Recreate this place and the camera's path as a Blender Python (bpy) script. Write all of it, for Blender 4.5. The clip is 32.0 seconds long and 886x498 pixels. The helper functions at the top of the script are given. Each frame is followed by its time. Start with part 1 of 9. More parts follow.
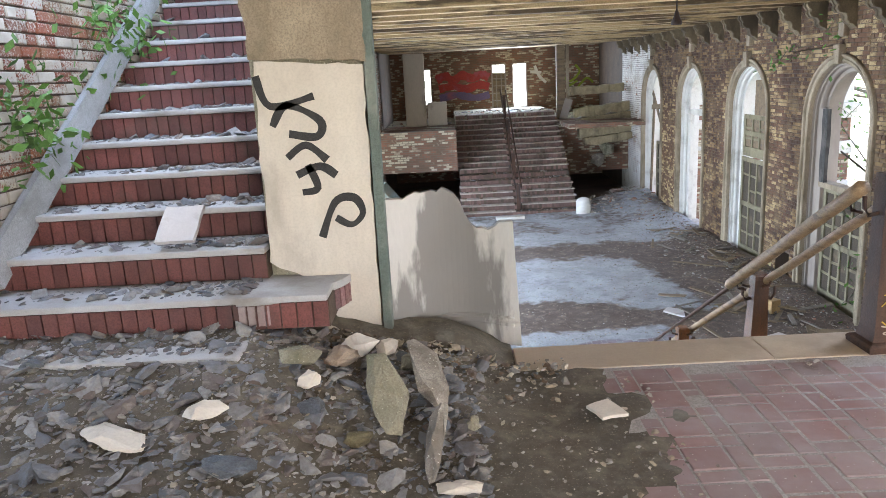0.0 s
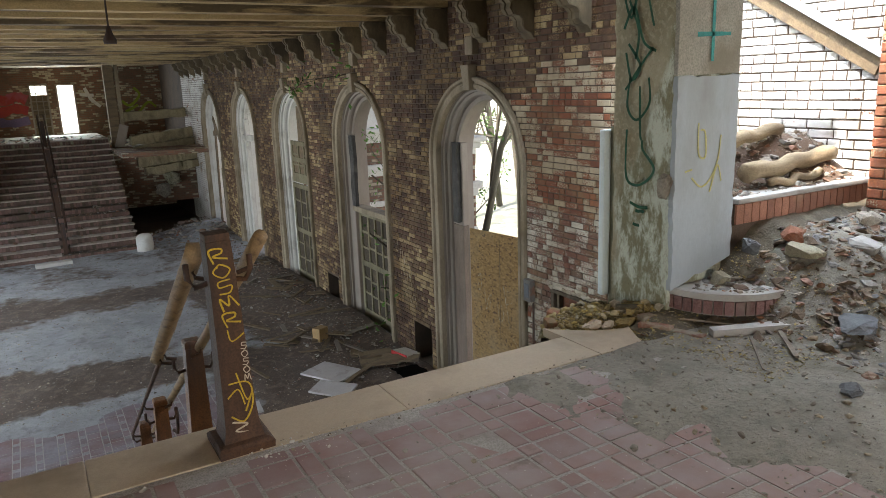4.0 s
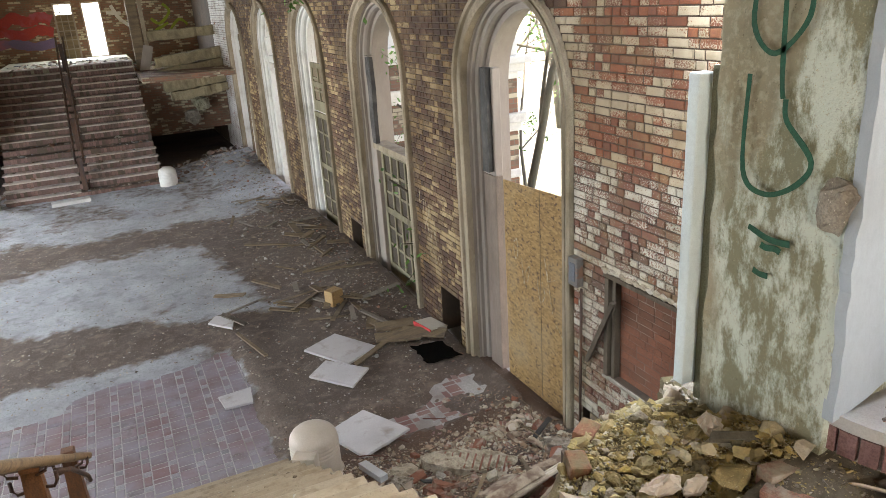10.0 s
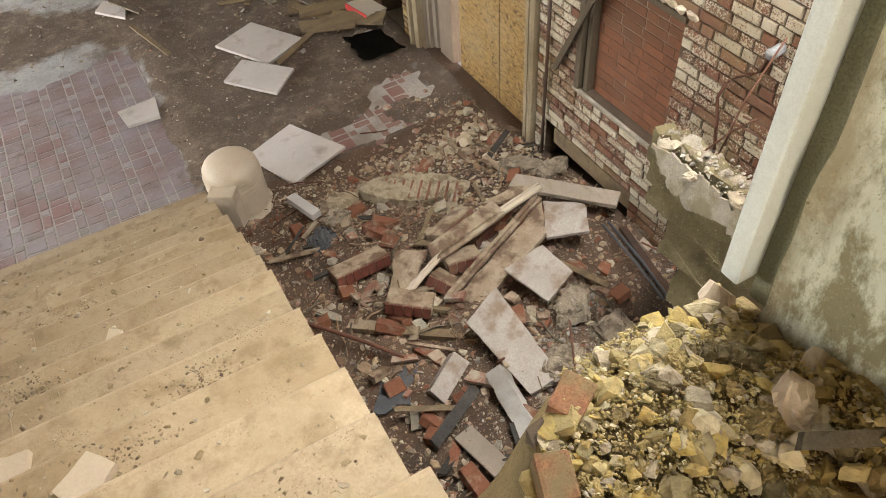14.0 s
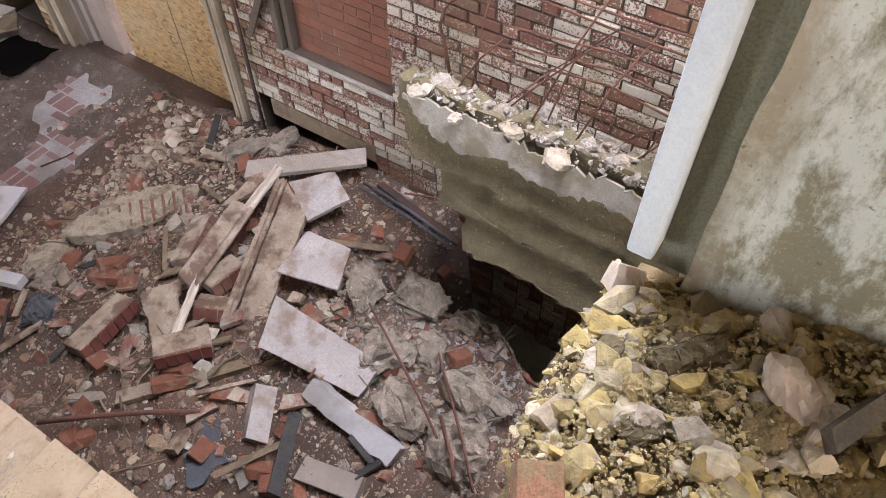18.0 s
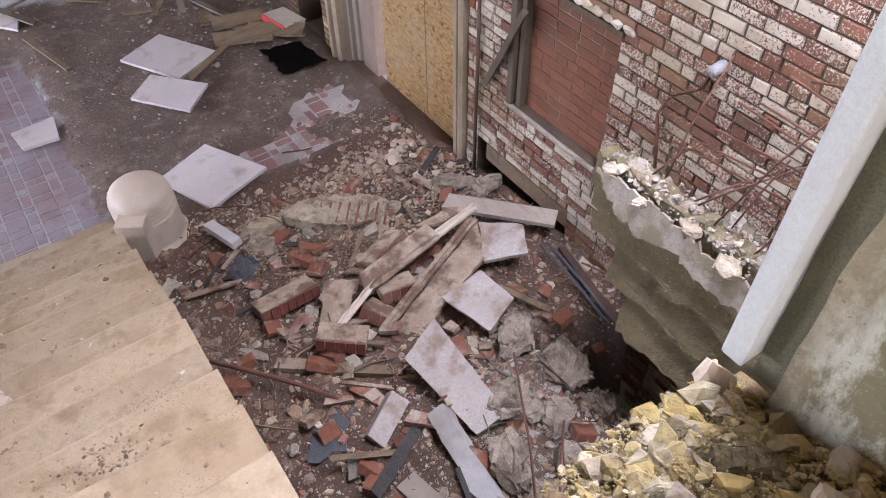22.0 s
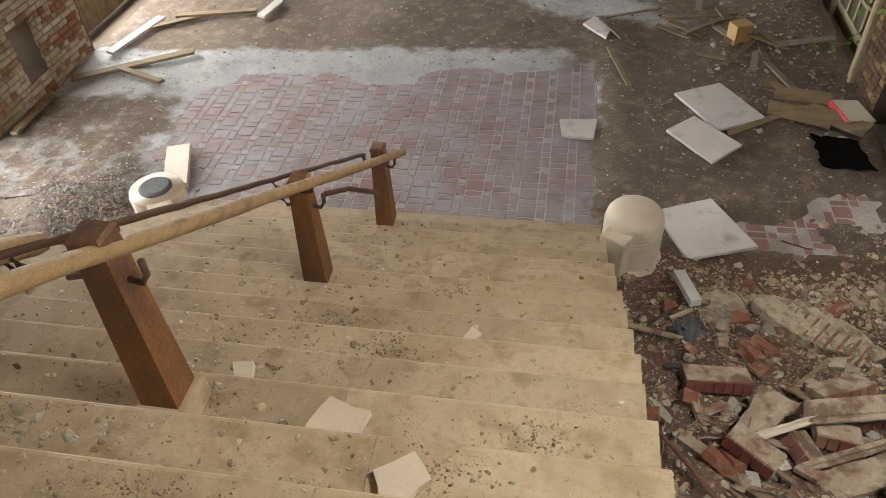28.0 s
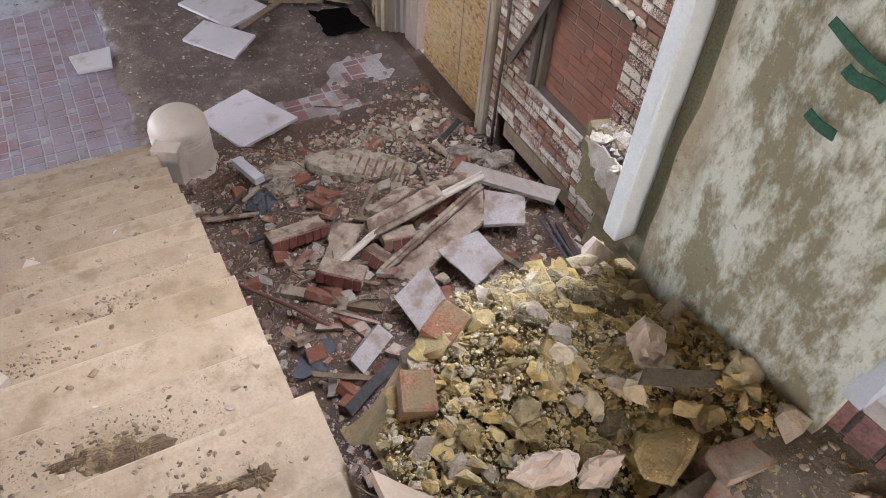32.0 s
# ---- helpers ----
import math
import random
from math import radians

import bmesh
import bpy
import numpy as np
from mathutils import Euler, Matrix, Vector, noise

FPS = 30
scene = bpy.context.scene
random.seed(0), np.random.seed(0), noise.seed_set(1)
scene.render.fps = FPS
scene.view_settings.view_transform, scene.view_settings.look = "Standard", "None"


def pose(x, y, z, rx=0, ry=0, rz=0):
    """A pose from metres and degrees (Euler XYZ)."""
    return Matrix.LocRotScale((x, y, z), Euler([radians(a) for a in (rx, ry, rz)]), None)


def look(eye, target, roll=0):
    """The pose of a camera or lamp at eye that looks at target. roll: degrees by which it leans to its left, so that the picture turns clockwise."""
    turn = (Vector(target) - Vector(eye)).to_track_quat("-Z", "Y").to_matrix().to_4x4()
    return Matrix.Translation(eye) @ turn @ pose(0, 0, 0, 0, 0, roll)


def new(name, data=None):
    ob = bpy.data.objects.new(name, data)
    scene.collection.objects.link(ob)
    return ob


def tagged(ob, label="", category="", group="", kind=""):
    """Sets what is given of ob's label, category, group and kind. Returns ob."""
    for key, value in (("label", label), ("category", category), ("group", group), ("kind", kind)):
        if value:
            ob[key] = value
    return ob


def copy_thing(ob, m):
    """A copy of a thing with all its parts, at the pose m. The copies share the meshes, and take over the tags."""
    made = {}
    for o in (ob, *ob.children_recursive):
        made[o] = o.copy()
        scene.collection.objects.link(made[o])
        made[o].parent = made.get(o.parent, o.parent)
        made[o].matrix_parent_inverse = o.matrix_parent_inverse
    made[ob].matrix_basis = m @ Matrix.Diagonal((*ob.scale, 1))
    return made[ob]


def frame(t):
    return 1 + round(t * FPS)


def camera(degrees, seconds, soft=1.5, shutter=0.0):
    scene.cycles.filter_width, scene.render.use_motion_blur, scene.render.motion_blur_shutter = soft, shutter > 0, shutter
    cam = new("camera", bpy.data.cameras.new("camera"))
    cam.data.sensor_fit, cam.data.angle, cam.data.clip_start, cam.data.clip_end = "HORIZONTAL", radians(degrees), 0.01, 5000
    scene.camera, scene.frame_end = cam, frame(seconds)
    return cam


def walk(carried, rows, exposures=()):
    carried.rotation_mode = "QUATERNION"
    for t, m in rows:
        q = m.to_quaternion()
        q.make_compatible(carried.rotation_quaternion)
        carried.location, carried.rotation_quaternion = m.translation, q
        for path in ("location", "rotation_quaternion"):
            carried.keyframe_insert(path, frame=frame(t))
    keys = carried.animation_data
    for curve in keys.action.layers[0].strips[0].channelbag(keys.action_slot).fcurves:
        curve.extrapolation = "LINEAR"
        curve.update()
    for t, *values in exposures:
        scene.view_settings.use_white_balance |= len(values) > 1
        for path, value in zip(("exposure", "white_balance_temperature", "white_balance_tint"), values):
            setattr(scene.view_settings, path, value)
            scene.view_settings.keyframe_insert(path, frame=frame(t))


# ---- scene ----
cam = camera(63.4, 32.0, soft=0.6)
METRES, EYE, TILT, LEAN, TURN = 8.0, 1.5, 0.0, 0.0, 0.9
ROWS = [
    (0.0, 0.0, 0.0, 0.0, -0.73, -13.52, 3.03),
    (0.5, 0.0188, 0.0145, 0.0001, -16.03, -15.03, 3.89),
    (1.0, 0.0452, 0.0168, -0.0029, -23.33, -15.3, 3.45),
    (1.5, 0.0718, 0.0152, -0.0016, -26.36, -14.66, 2.59),
    (2.0, 0.0992, 0.028, -0.0063, -30.84, -14.56, 2.02),
    (2.5, 0.1273, 0.045, -0.0053, -34.75, -14.34, 2.95),
    (3.0, 0.159, 0.0532, -0.0083, -33.58, -13.58, 1.95),
    (3.5, 0.1839, 0.0649, -0.0089, -31.59, -13.21, 1.06),
    (4.0, 0.2002, 0.0846, -0.0047, -31.18, -13.06, 1.98),
    (4.5, 0.2191, 0.1018, -0.0066, -30.37, -13.06, 2.7),
    (6.5, 0.2912, 0.1512, -0.0037, -28.56, -11.64, 2.17),
    (7.0, 0.3245, 0.1658, -0.0005, -27.42, -8.16, 0.22),
    (7.5, 0.333, 0.1786, -0.0027, -27.18, -7.64, 0.52),
    (8.0, 0.3412, 0.2072, -0.0018, -28.03, -9.45, 0.81),
    (8.5, 0.3636, 0.2349, -0.0095, -25.99, -11.5, 0.53),
    (9.0, 0.3815, 0.2606, -0.009, -23.24, -13.43, 0.54),
    (9.5, 0.3837, 0.2866, -0.008, -24.73, -16.51, 3.07),
    (10.0, 0.3981, 0.3038, -0.011, -26.22, -19.62, 3.51),
    (10.5, 0.426, 0.3167, -0.0107, -25.74, -21.33, 3.48),
    (11.0, 0.4381, 0.3282, -0.015, -25.88, -24.23, 3.89),
    (11.5, 0.4413, 0.3543, -0.014, -26.92, -25.3, 3.12),
    (12.0, 0.449, 0.3762, -0.0161, -26.84, -26.01, 3.29),
    (12.5, 0.4752, 0.3963, -0.0208, -24.15, -29.58, 3.16),
    (13.0, 0.4913, 0.4113, -0.0246, -23.82, -35.05, 2.59),
    (13.5, 0.4923, 0.4324, -0.0307, -26.48, -41.08, 2.44),
    (14.0, 0.4931, 0.4471, -0.0353, -30.13, -47.4, 3.47),
    (14.5, 0.5064, 0.4596, -0.0427, -31.24, -50.92, 3.41),
    (16.5, 0.5113, 0.4929, -0.0539, -46.13, -54.8, 3.12),
    (17.0, 0.5125, 0.4999, -0.0584, -53.37, -55.0, 3.93),
    (17.5, 0.5137, 0.5035, -0.0635, -58.2, -53.09, 0.94),
    (18.0, 0.5126, 0.5056, -0.0645, -57.91, -52.03, 0.16),
    (18.5, 0.5125, 0.5053, -0.0642, -56.7, -51.65, -0.47),
    (19.0, 0.5124, 0.5053, -0.0636, -53.42, -51.04, -1.98),
    (19.5, 0.5101, 0.5028, -0.0607, -46.34, -49.5, -2.82),
    (20.0, 0.5097, 0.4983, -0.0594, -39.01, -47.66, -1.22),
    (20.5, 0.5103, 0.4911, -0.0569, -34.66, -46.71, -0.63),
    (21.0, 0.5073, 0.4853, -0.0524, -33.19, -46.71, -1.05),
    (21.5, 0.5075, 0.4824, -0.0499, -34.64, -46.93, 0.4),
    (22.0, 0.5082, 0.4822, -0.05, -35.5, -47.1, 0.57),
    (22.5, 0.5075, 0.4843, -0.0507, -34.19, -47.1, -0.26),
    (23.0, 0.5013, 0.4864, -0.0518, -28.46, -45.72, -1.73),
    (23.5, 0.4976, 0.4898, -0.0504, -23.09, -45.01, -1.75),
    (24.0, 0.4932, 0.4928, -0.0493, -17.63, -44.19, -1.98),
    (24.5, 0.4895, 0.4953, -0.0489, -12.92, -43.44, -1.82),
    (25.0, 0.4859, 0.4966, -0.0481, -6.81, -42.95, -1.41),
    (25.5, 0.4786, 0.4996, -0.0455, 2.4, -42.7, -0.19),
    (26.0, 0.4711, 0.5017, -0.0445, 11.33, -42.54, 0.15),
    (26.5, 0.4644, 0.502, -0.0413, 18.58, -42.12, 0.45),
    (28.5, 0.4782, 0.4778, -0.0312, -0.95, -43.36, 4.05),
    (29.0, 0.489, 0.4621, -0.0355, -10.9, -44.23, 4.81),
    (29.5, 0.4996, 0.4421, -0.0392, -13.86, -46.17, 2.91),
    (30.0, 0.5035, 0.4293, -0.0421, -23.8, -46.19, 0.56),
    (30.5, 0.5014, 0.4182, -0.0434, -32.44, -46.45, 0.1),
    (31.0, 0.5009, 0.4135, -0.0447, -36.19, -48.01, -0.32),
    (31.5, 0.4998, 0.4132, -0.0447, -36.24, -48.62, -0.74),
    (32.0, 0.4982, 0.4228, -0.0414, -28.18, -47.46, -3.26),
]
walk(cam, [(t, pose(0, 0, EYE, TILT, LEAN, TURN) @ pose(METRES * x, METRES * y, METRES * z, 90 + pitch, roll, yaw)) for t, x, y, z, yaw, pitch, roll in ROWS],
     exposures=[(0.0, 2.8, 6100, 14), (1.0, 2.7, 6400, 16), (2.0, 2.35, 6400, 12), (3.0, 1.5, 6600, 10), (4.0, 1.5, 6850, 11), (7.0, 1.62, 7050, 13), (8.0, 1.3, 7000, 13), (9.0, 1.9, 6900, 14), (10.0, 2.5, 7100, 14), (11.0, 2.7, 7400, 14), (12.0, 2.65, 7800, 17), (13.0, 2.75, 8800, 14), (14.5, 2.75, 8900, 18), (17.0, 2.8, 6900, 30), (18.0, 2.85, 7000, 28), (20.0, 2.9, 6300, 42), (21.0, 2.85, 6600, 36), (22.0, 2.8, 6800, 32), (23.0, 2.75, 6700, 34), (24.5, 2.55, 7000, 25), (26.0, 2.55, 7800, 14), (28.5, 2.35, 9100, 15), (29.5, 2.45, 10500, 6), (30.2, 2.6, 10700, 2), (31.0, 2.75, 7800, 6), (32.0, 2.65, 6800, 26)])

# ---- sizes of the place (metres) ----
FL = -3.10                       # hall floor
WX, WL = 6.85, -2.42             # inner faces of the east and west walls
EDGE = 3.75                      # front edge of the landing
RISE, TREAD, NSTEP = 3.10 / 18, 0.298, 18
SX0, SX1 = 0.30, 4.13            # sides of the stairs going down
CX = 2.25                        # middle of the hall
ARCHES = [8.94 + 3.87 * i for i in range(5)]
HALF, SPRING = 1.02, 0.36        # arch openings
BEAM_Z = 2.45
FAR_Y0, FAR_TOP, FAR_WALL = 23.3, 28.66, 33.0

# ---- world and sun ----
world = bpy.data.worlds.new("world")
scene.world = world
world.use_nodes = True
wn = world.node_tree.nodes
sky = wn.new("ShaderNodeTexSky")
sky.sky_type = "NISHITA"
sky.sun_disc = False
sky.sun_elevation = radians(57)
sky.sun_rotation = radians(-100)
wn["Background"].inputs[1].default_value = 0.15
world.node_tree.links.new(sky.outputs[0], wn["Background"].inputs[0])
sun = new("sun", bpy.data.lights.new("sun", "SUN"))
sun.data.energy, sun.data.angle, sun.data.color = 4.5, radians(0.6), (1.0, 0.95, 0.86)
sun.matrix_world = look((-3.2, -0.55, 5.0), (0, 0, 0))


def daylight(x, y, z, rx, ry, rz, w, h, watts, colour=(0.74, 0.87, 1.0)):
    """The sky's light in one opening of the building."""
    lamp = new("opening_daylight", bpy.data.lights.new("opening_daylight", "AREA"))
    lamp.data.shape, lamp.data.size, lamp.data.size_y = "RECTANGLE", w, h
    lamp.data.energy, lamp.data.color = watts, colour
    lamp.matrix_world = pose(x, y, z, rx, ry, rz)


daylight(5.9, 4.6, 3.05, 0, 0, 0, 1.8, 2.4, 92)             # open stairwell, east
daylight(-1.68, 4.6, 3.05, 0, 0, 0, 1.4, 2.4, 11)           # open stairwell, west
daylight(WL - 0.30, 8.6, -1.3, 90, 0, -90, 1.8, 3.4, 58)    # west arches
for y in ARCHES[1:4]:
    daylight(WL - 0.30, y, -1.3, 90, 0, -90, 1.9, 3.4, 76)
for x in (2.39, 3.32):
    daylight(x, FAR_WALL - 0.06, 1.0, -90, 0, 0, 0.6, 1.8, 34)                 # far windows
daylight(2.3, -3.5, 1.1, 90, 0, 0, 1.5, 2.2, 62, (1.0, 0.93, 0.82))            # warm fill light added in an unseen, assumed door behind the landing



# ---- materials ----
def graph(name):
    m = bpy.data.materials.new(name)
    m.use_nodes = True
    return m, m.node_tree, m.node_tree.nodes["Principled BSDF"]


def node(nt, kind, **settings):
    n = nt.nodes.new("ShaderNode" + kind)
    for k, v in settings.items():
        n.inputs[k.replace("_", " ")].default_value = v
    return n


def position(nt, stretch=(1, 1, 1)):
    g = nt.nodes.new("ShaderNodeNewGeometry")
    mp = node(nt, "Mapping", Scale=stretch)
    nt.links.new(g.outputs["Position"], mp.inputs["Vector"])
    return mp.outputs["Vector"]


def noise_mask(nt, scale, lo, hi, detail=6.0, stretch=(1, 1, 1), rough=0.6):
    n = node(nt, "TexNoise", Scale=scale, Detail=detail, Roughness=rough)
    nt.links.new(position(nt, stretch), n.inputs["Vector"])
    r = node(nt, "MapRange", From_Min=lo, From_Max=hi)
    nt.links.new(n.outputs["Fac"], r.inputs["Value"])
    return r.outputs["Result"]


def mixed(nt, fac, a, b):
    mx = nt.nodes.new("ShaderNodeMix")
    mx.data_type = "RGBA"
    for sock, v in ((mx.inputs[0], fac), (mx.inputs[6], a), (mx.inputs[7], b)):
        if isinstance(v, (float, int)):
            sock.default_value = v
        elif isinstance(v, tuple):
            sock.default_value = (*v, 1)
        else:
            nt.links.new(v, sock)
    return mx.outputs[2]


def soiled(nt, fac, c, tint):
    """Dirt that darkens a colour by a tint and keeps its pattern."""
    mx = nt.nodes.new("ShaderNodeMix")
    mx.data_type, mx.blend_type = "RGBA", "MULTIPLY"
    nt.links.new(fac, mx.inputs[0])
    nt.links.new(c, mx.inputs[6])
    mx.inputs[7].default_value = (*tint, 1)
    return mx.outputs[2]


def maths(nt, op, a, b=0.0, clamp=False):
    n = nt.nodes.new("ShaderNodeMath")
    n.operation, n.use_clamp = op, clamp
    for i, v in enumerate((a, b)):
        if isinstance(v, (float, int)):
            n.inputs[i].default_value = v
        else:
            nt.links.new(v, n.inputs[i])
    return n.outputs[0]


def bump(nt, bsdf, strength, scale, distance=0.01, detail=8.0, extra=None):
    n = node(nt, "TexNoise", Scale=scale, Detail=detail, Roughness=0.65)
    nt.links.new(position(nt), n.inputs["Vector"])
    b = node(nt, "Bump", Strength=strength, Distance=distance)
    height = n.outputs["Fac"] if extra is None else maths(nt, "ADD", n.outputs["Fac"], extra)
    nt.links.new(height, b.inputs["Height"])
    nt.links.new(b.outputs["Normal"], bsdf.inputs["Normal"])


def chance(nt, island):
    if island:
        return nt.nodes.new("ShaderNodeNewGeometry").outputs["Random Per Island"]
    return nt.nodes.new("ShaderNodeObjectInfo").outputs["Random"]


def ramp(nt, fac, stops):
    r = nt.nodes.new("ShaderNodeValToRGB")
    els = r.color_ramp.elements
    while len(els) < len(stops):
        els.new(0.5)
    for e, (p, c) in zip(els, stops):
        e.position, e.color = p, (*c, 1)
    nt.links.new(fac, r.inputs[0])
    return r.outputs[0]


def worn(name, base, second, stain=None, scale=3.0, fine=45.0, rough=0.85, relief=0.35, rel_scale=60.0, stain_at=(0.52, 0.68),
         stain_scale=1.7, specks=None, stretch=(1, 1, 1), metal=0.0, vary=0.0, island=False, flecks=0.12):
    """A weathered surface: two tones at a large scale, grain, optional stains and specks, and fine relief."""
    m, nt, b = graph(name)
    c = mixed(nt, noise_mask(nt, scale, 0.35, 0.65, stretch=stretch), base, second)
    grain = noise_mask(nt, fine, 0.3, 0.7, 4.0, stretch)
    c = mixed(nt, maths(nt, "MULTIPLY", grain, 0.5 if flecks else 0.18), c, tuple(v * 0.5 for v in base))
    c = mixed(nt, maths(nt, "MULTIPLY", noise_mask(nt, fine * 4.0, 0.45, 0.62, 3.0), 0.45 if flecks else 0.12), c, tuple(v * 0.35 for v in base))
    if flecks:
        c = mixed(nt, maths(nt, "MULTIPLY", noise_mask(nt, fine * 2.3, 0.56, 0.70, 3.0), flecks), c, tuple(min(0.85, v * 1.5) for v in base))
    if stain:
        c = mixed(nt, maths(nt, "MULTIPLY", noise_mask(nt, stain_scale, *stain_at, stretch=stretch), 0.85), c, stain)
    if specks:
        c = mixed(nt, noise_mask(nt, 90.0, 0.66, 0.72, 2.0), c, specks)
    if vary:
        hs = node(nt, "HueSaturation")
        v = node(nt, "MapRange", To_Min=1 - vary, To_Max=1 + vary)
        nt.links.new(chance(nt, island), v.inputs["Value"])
        nt.links.new(v.outputs[0], hs.inputs["Value"])
        nt.links.new(c, hs.inputs["Color"])
        c = hs.outputs[0]
    nt.links.new(c, b.inputs["Base Color"])
    b.inputs["Roughness"].default_value, b.inputs["Metallic"].default_value = rough, metal
    bump(nt, b, relief, rel_scale)
    return m


def brick_paint(name, island, paint=0.45, cream=(0.56, 0.50, 0.39), soot=0.0, deep=1.0, each=0.62, speck=0.85, reds=((0.19, 0.065, 0.036), (0.33, 0.100, 0.045), (0.26, 0.082, 0.043), (0.40, 0.14, 0.060), (0.19, 0.09, 0.052))):
    """Pressed brick under flaking cream paint; each brick has its own red."""
    m, nt, b = graph(name)
    r = chance(nt, island)
    red = ramp(nt, r, tuple((i / 4, tuple(v * deep for v in q)) for i, q in enumerate(reds)))
    red = mixed(nt, maths(nt, "MULTIPLY", noise_mask(nt, 70.0, 0.35, 0.7, 4.0), 0.5), red, (0.12, 0.06, 0.05))
    own = maths(nt, "FRACT", maths(nt, "MULTIPLY", r, 17.31))
    big = noise_mask(nt, 1.15, 0.33, 0.67, 6.0, (1, 0.8, 3.0))
    cover = maths(nt, "ADD", maths(nt, "MULTIPLY", own, each), maths(nt, "MULTIPLY", big, 1.6 - each))
    flake = noise_mask(nt, 75.0, 0.25, 0.75, 8.0, rough=0.72)
    thick = maths(nt, "ADD", cover, maths(nt, "MULTIPLY", flake, speck))
    fac = node(nt, "MapRange", From_Min=1.74 - paint + (speck - 0.85) / 2, From_Max=1.94 - paint + (speck - 0.85) / 2)
    nt.links.new(thick, fac.inputs["Value"])
    tone = mixed(nt, noise_mask(nt, 5.0, 0.35, 0.65), cream, tuple(v * 0.78 for v in cream))
    c = mixed(nt, maths(nt, "MULTIPLY", fac.outputs[0], 0.93), red, tone)
    c = soiled(nt, maths(nt, "MULTIPLY", noise_mask(nt, 0.75, 0.36, 0.56, 8.0, (1, 1, 0.45)), min(1.0, 0.68 + soot)), c, (0.34, 0.26, 0.18))
    c = mixed(nt, maths(nt, "MULTIPLY", noise_mask(nt, 2.3, 0.50, 0.68, 6.0), 0.55), c, (0.20, 0.14, 0.065))
    nt.links.new(c, b.inputs["Base Color"])
    b.inputs["Roughness"].default_value = 0.82
    bump(nt, b, 0.5, 55.0, 0.008, extra=fac.outputs[0])
    return m


def paver_mat(name, island, dust, film=(0.36, 0.335, 0.33), deep=1.0):
    m, nt, b = graph(name)
    r = chance(nt, island)
    c = ramp(nt, r, tuple((p, tuple(v * deep for v in q)) for p, q in ((0.0, (0.15, 0.066, 0.062)), (0.4, (0.20, 0.085, 0.078)), (0.75, (0.235, 0.100, 0.088)), (1.0, (0.17, 0.092, 0.090)))))
    c = mixed(nt, maths(nt, "MULTIPLY", noise_mask(nt, 25.0, 0.4, 0.7), 0.5), c, (0.19, 0.085, 0.075))
    c = mixed(nt, maths(nt, "MULTIPLY", maths(nt, "ADD", 0.22, maths(nt, "MULTIPLY", noise_mask(nt, 1.9, 0.36, 0.70, 10.0), 0.78)), dust), c, film)
    c = mixed(nt, maths(nt, "MULTIPLY", noise_mask(nt, 3.7, 0.62, 0.7, 7.0), 0.6), c, (0.10, 0.075, 0.06))
    c = mixed(nt, noise_mask(nt, 60.0, 0.70, 0.74, 2.0), c, (0.6, 0.57, 0.52))
    nt.links.new(c, b.inputs["Base Color"])
    b.inputs["Roughness"].default_value = 0.7
    bump(nt, b, 0.3, 80.0, 0.004)
    return m


M_BRICK = brick_paint("painted_brick", True, 0.56, (0.62, 0.53, 0.38), -0.1, 1.0, 0.85, 1.0, ((0.20, 0.072, 0.036), (0.34, 0.105, 0.040), (0.25, 0.085, 0.040), (0.38, 0.13, 0.048), (0.20, 0.092, 0.050)))
M_BRICK_MAUVE = brick_paint("mauve_painted_brick", True, 0.56, (0.64, 0.60, 0.50), -0.3, 1.0, 0.9, 1.9, ((0.15, 0.062, 0.040), (0.23, 0.088, 0.050), (0.18, 0.075, 0.048), (0.27, 0.115, 0.062), (0.15, 0.09, 0.06)))
M_BRICK_OBJ = brick_paint("painted_brick_near", False, 0.57, (0.64, 0.60, 0.50), -0.15, 1.0, 0.9, 1.9, ((0.15, 0.062, 0.040), (0.23, 0.088, 0.050), (0.18, 0.075, 0.048), (0.27, 0.115, 0.062), (0.15, 0.09, 0.06)))
M_BRICK_FAR = brick_paint("dark_brown_brick", True, 0.44, (0.52, 0.39, 0.20), 0.30, 0.72, 0.85, 1.1, ((0.135, 0.068, 0.030), (0.17, 0.080, 0.034), (0.145, 0.075, 0.034), (0.19, 0.088, 0.036), (0.125, 0.070, 0.034)))
M_BRICK_RED = worn("red_infill_brick", (0.22, 0.083, 0.043), (0.165, 0.064, 0.036), (0.125, 0.062, 0.038), 6.0, 60.0, 0.9, 0.6, 60.0, vary=0.14, island=True)
M_STAINED = worn("stained_marble", (0.43, 0.345, 0.26), (0.25, 0.17, 0.11), (0.11, 0.060, 0.036), 7.0, 60.0, 0.75, 0.5, 40.0, (0.48, 0.58), 6.0, flecks=0.06)
M_MARBLE_DIRTY = worn("dirty_marble", (0.46, 0.415, 0.385), (0.37, 0.32, 0.285), (0.20, 0.135, 0.095), 3.5, 60.0, 0.65, 0.3, 40.0, (0.50, 0.62), 4.5, flecks=0.05)
M_MORTAR = worn("mortar", (0.125, 0.085, 0.058), (0.085, 0.058, 0.040), (0.05, 0.038, 0.028), 2.0)
m_tread, nt, b = graph("limestone_tread")
c = mixed(nt, noise_mask(nt, 1.1, 0.35, 0.65, 4.0), (0.42, 0.33, 0.228), (0.345, 0.267, 0.178))
c = mixed(nt, maths(nt, "MULTIPLY", noise_mask(nt, 2.6, 0.46, 0.68, 10.0), 0.8), c, (0.24, 0.17, 0.095))
c = mixed(nt, maths(nt, "MULTIPLY", noise_mask(nt, 6.5, 0.52, 0.66, 10.0), 0.7), c, (0.16, 0.108, 0.054))
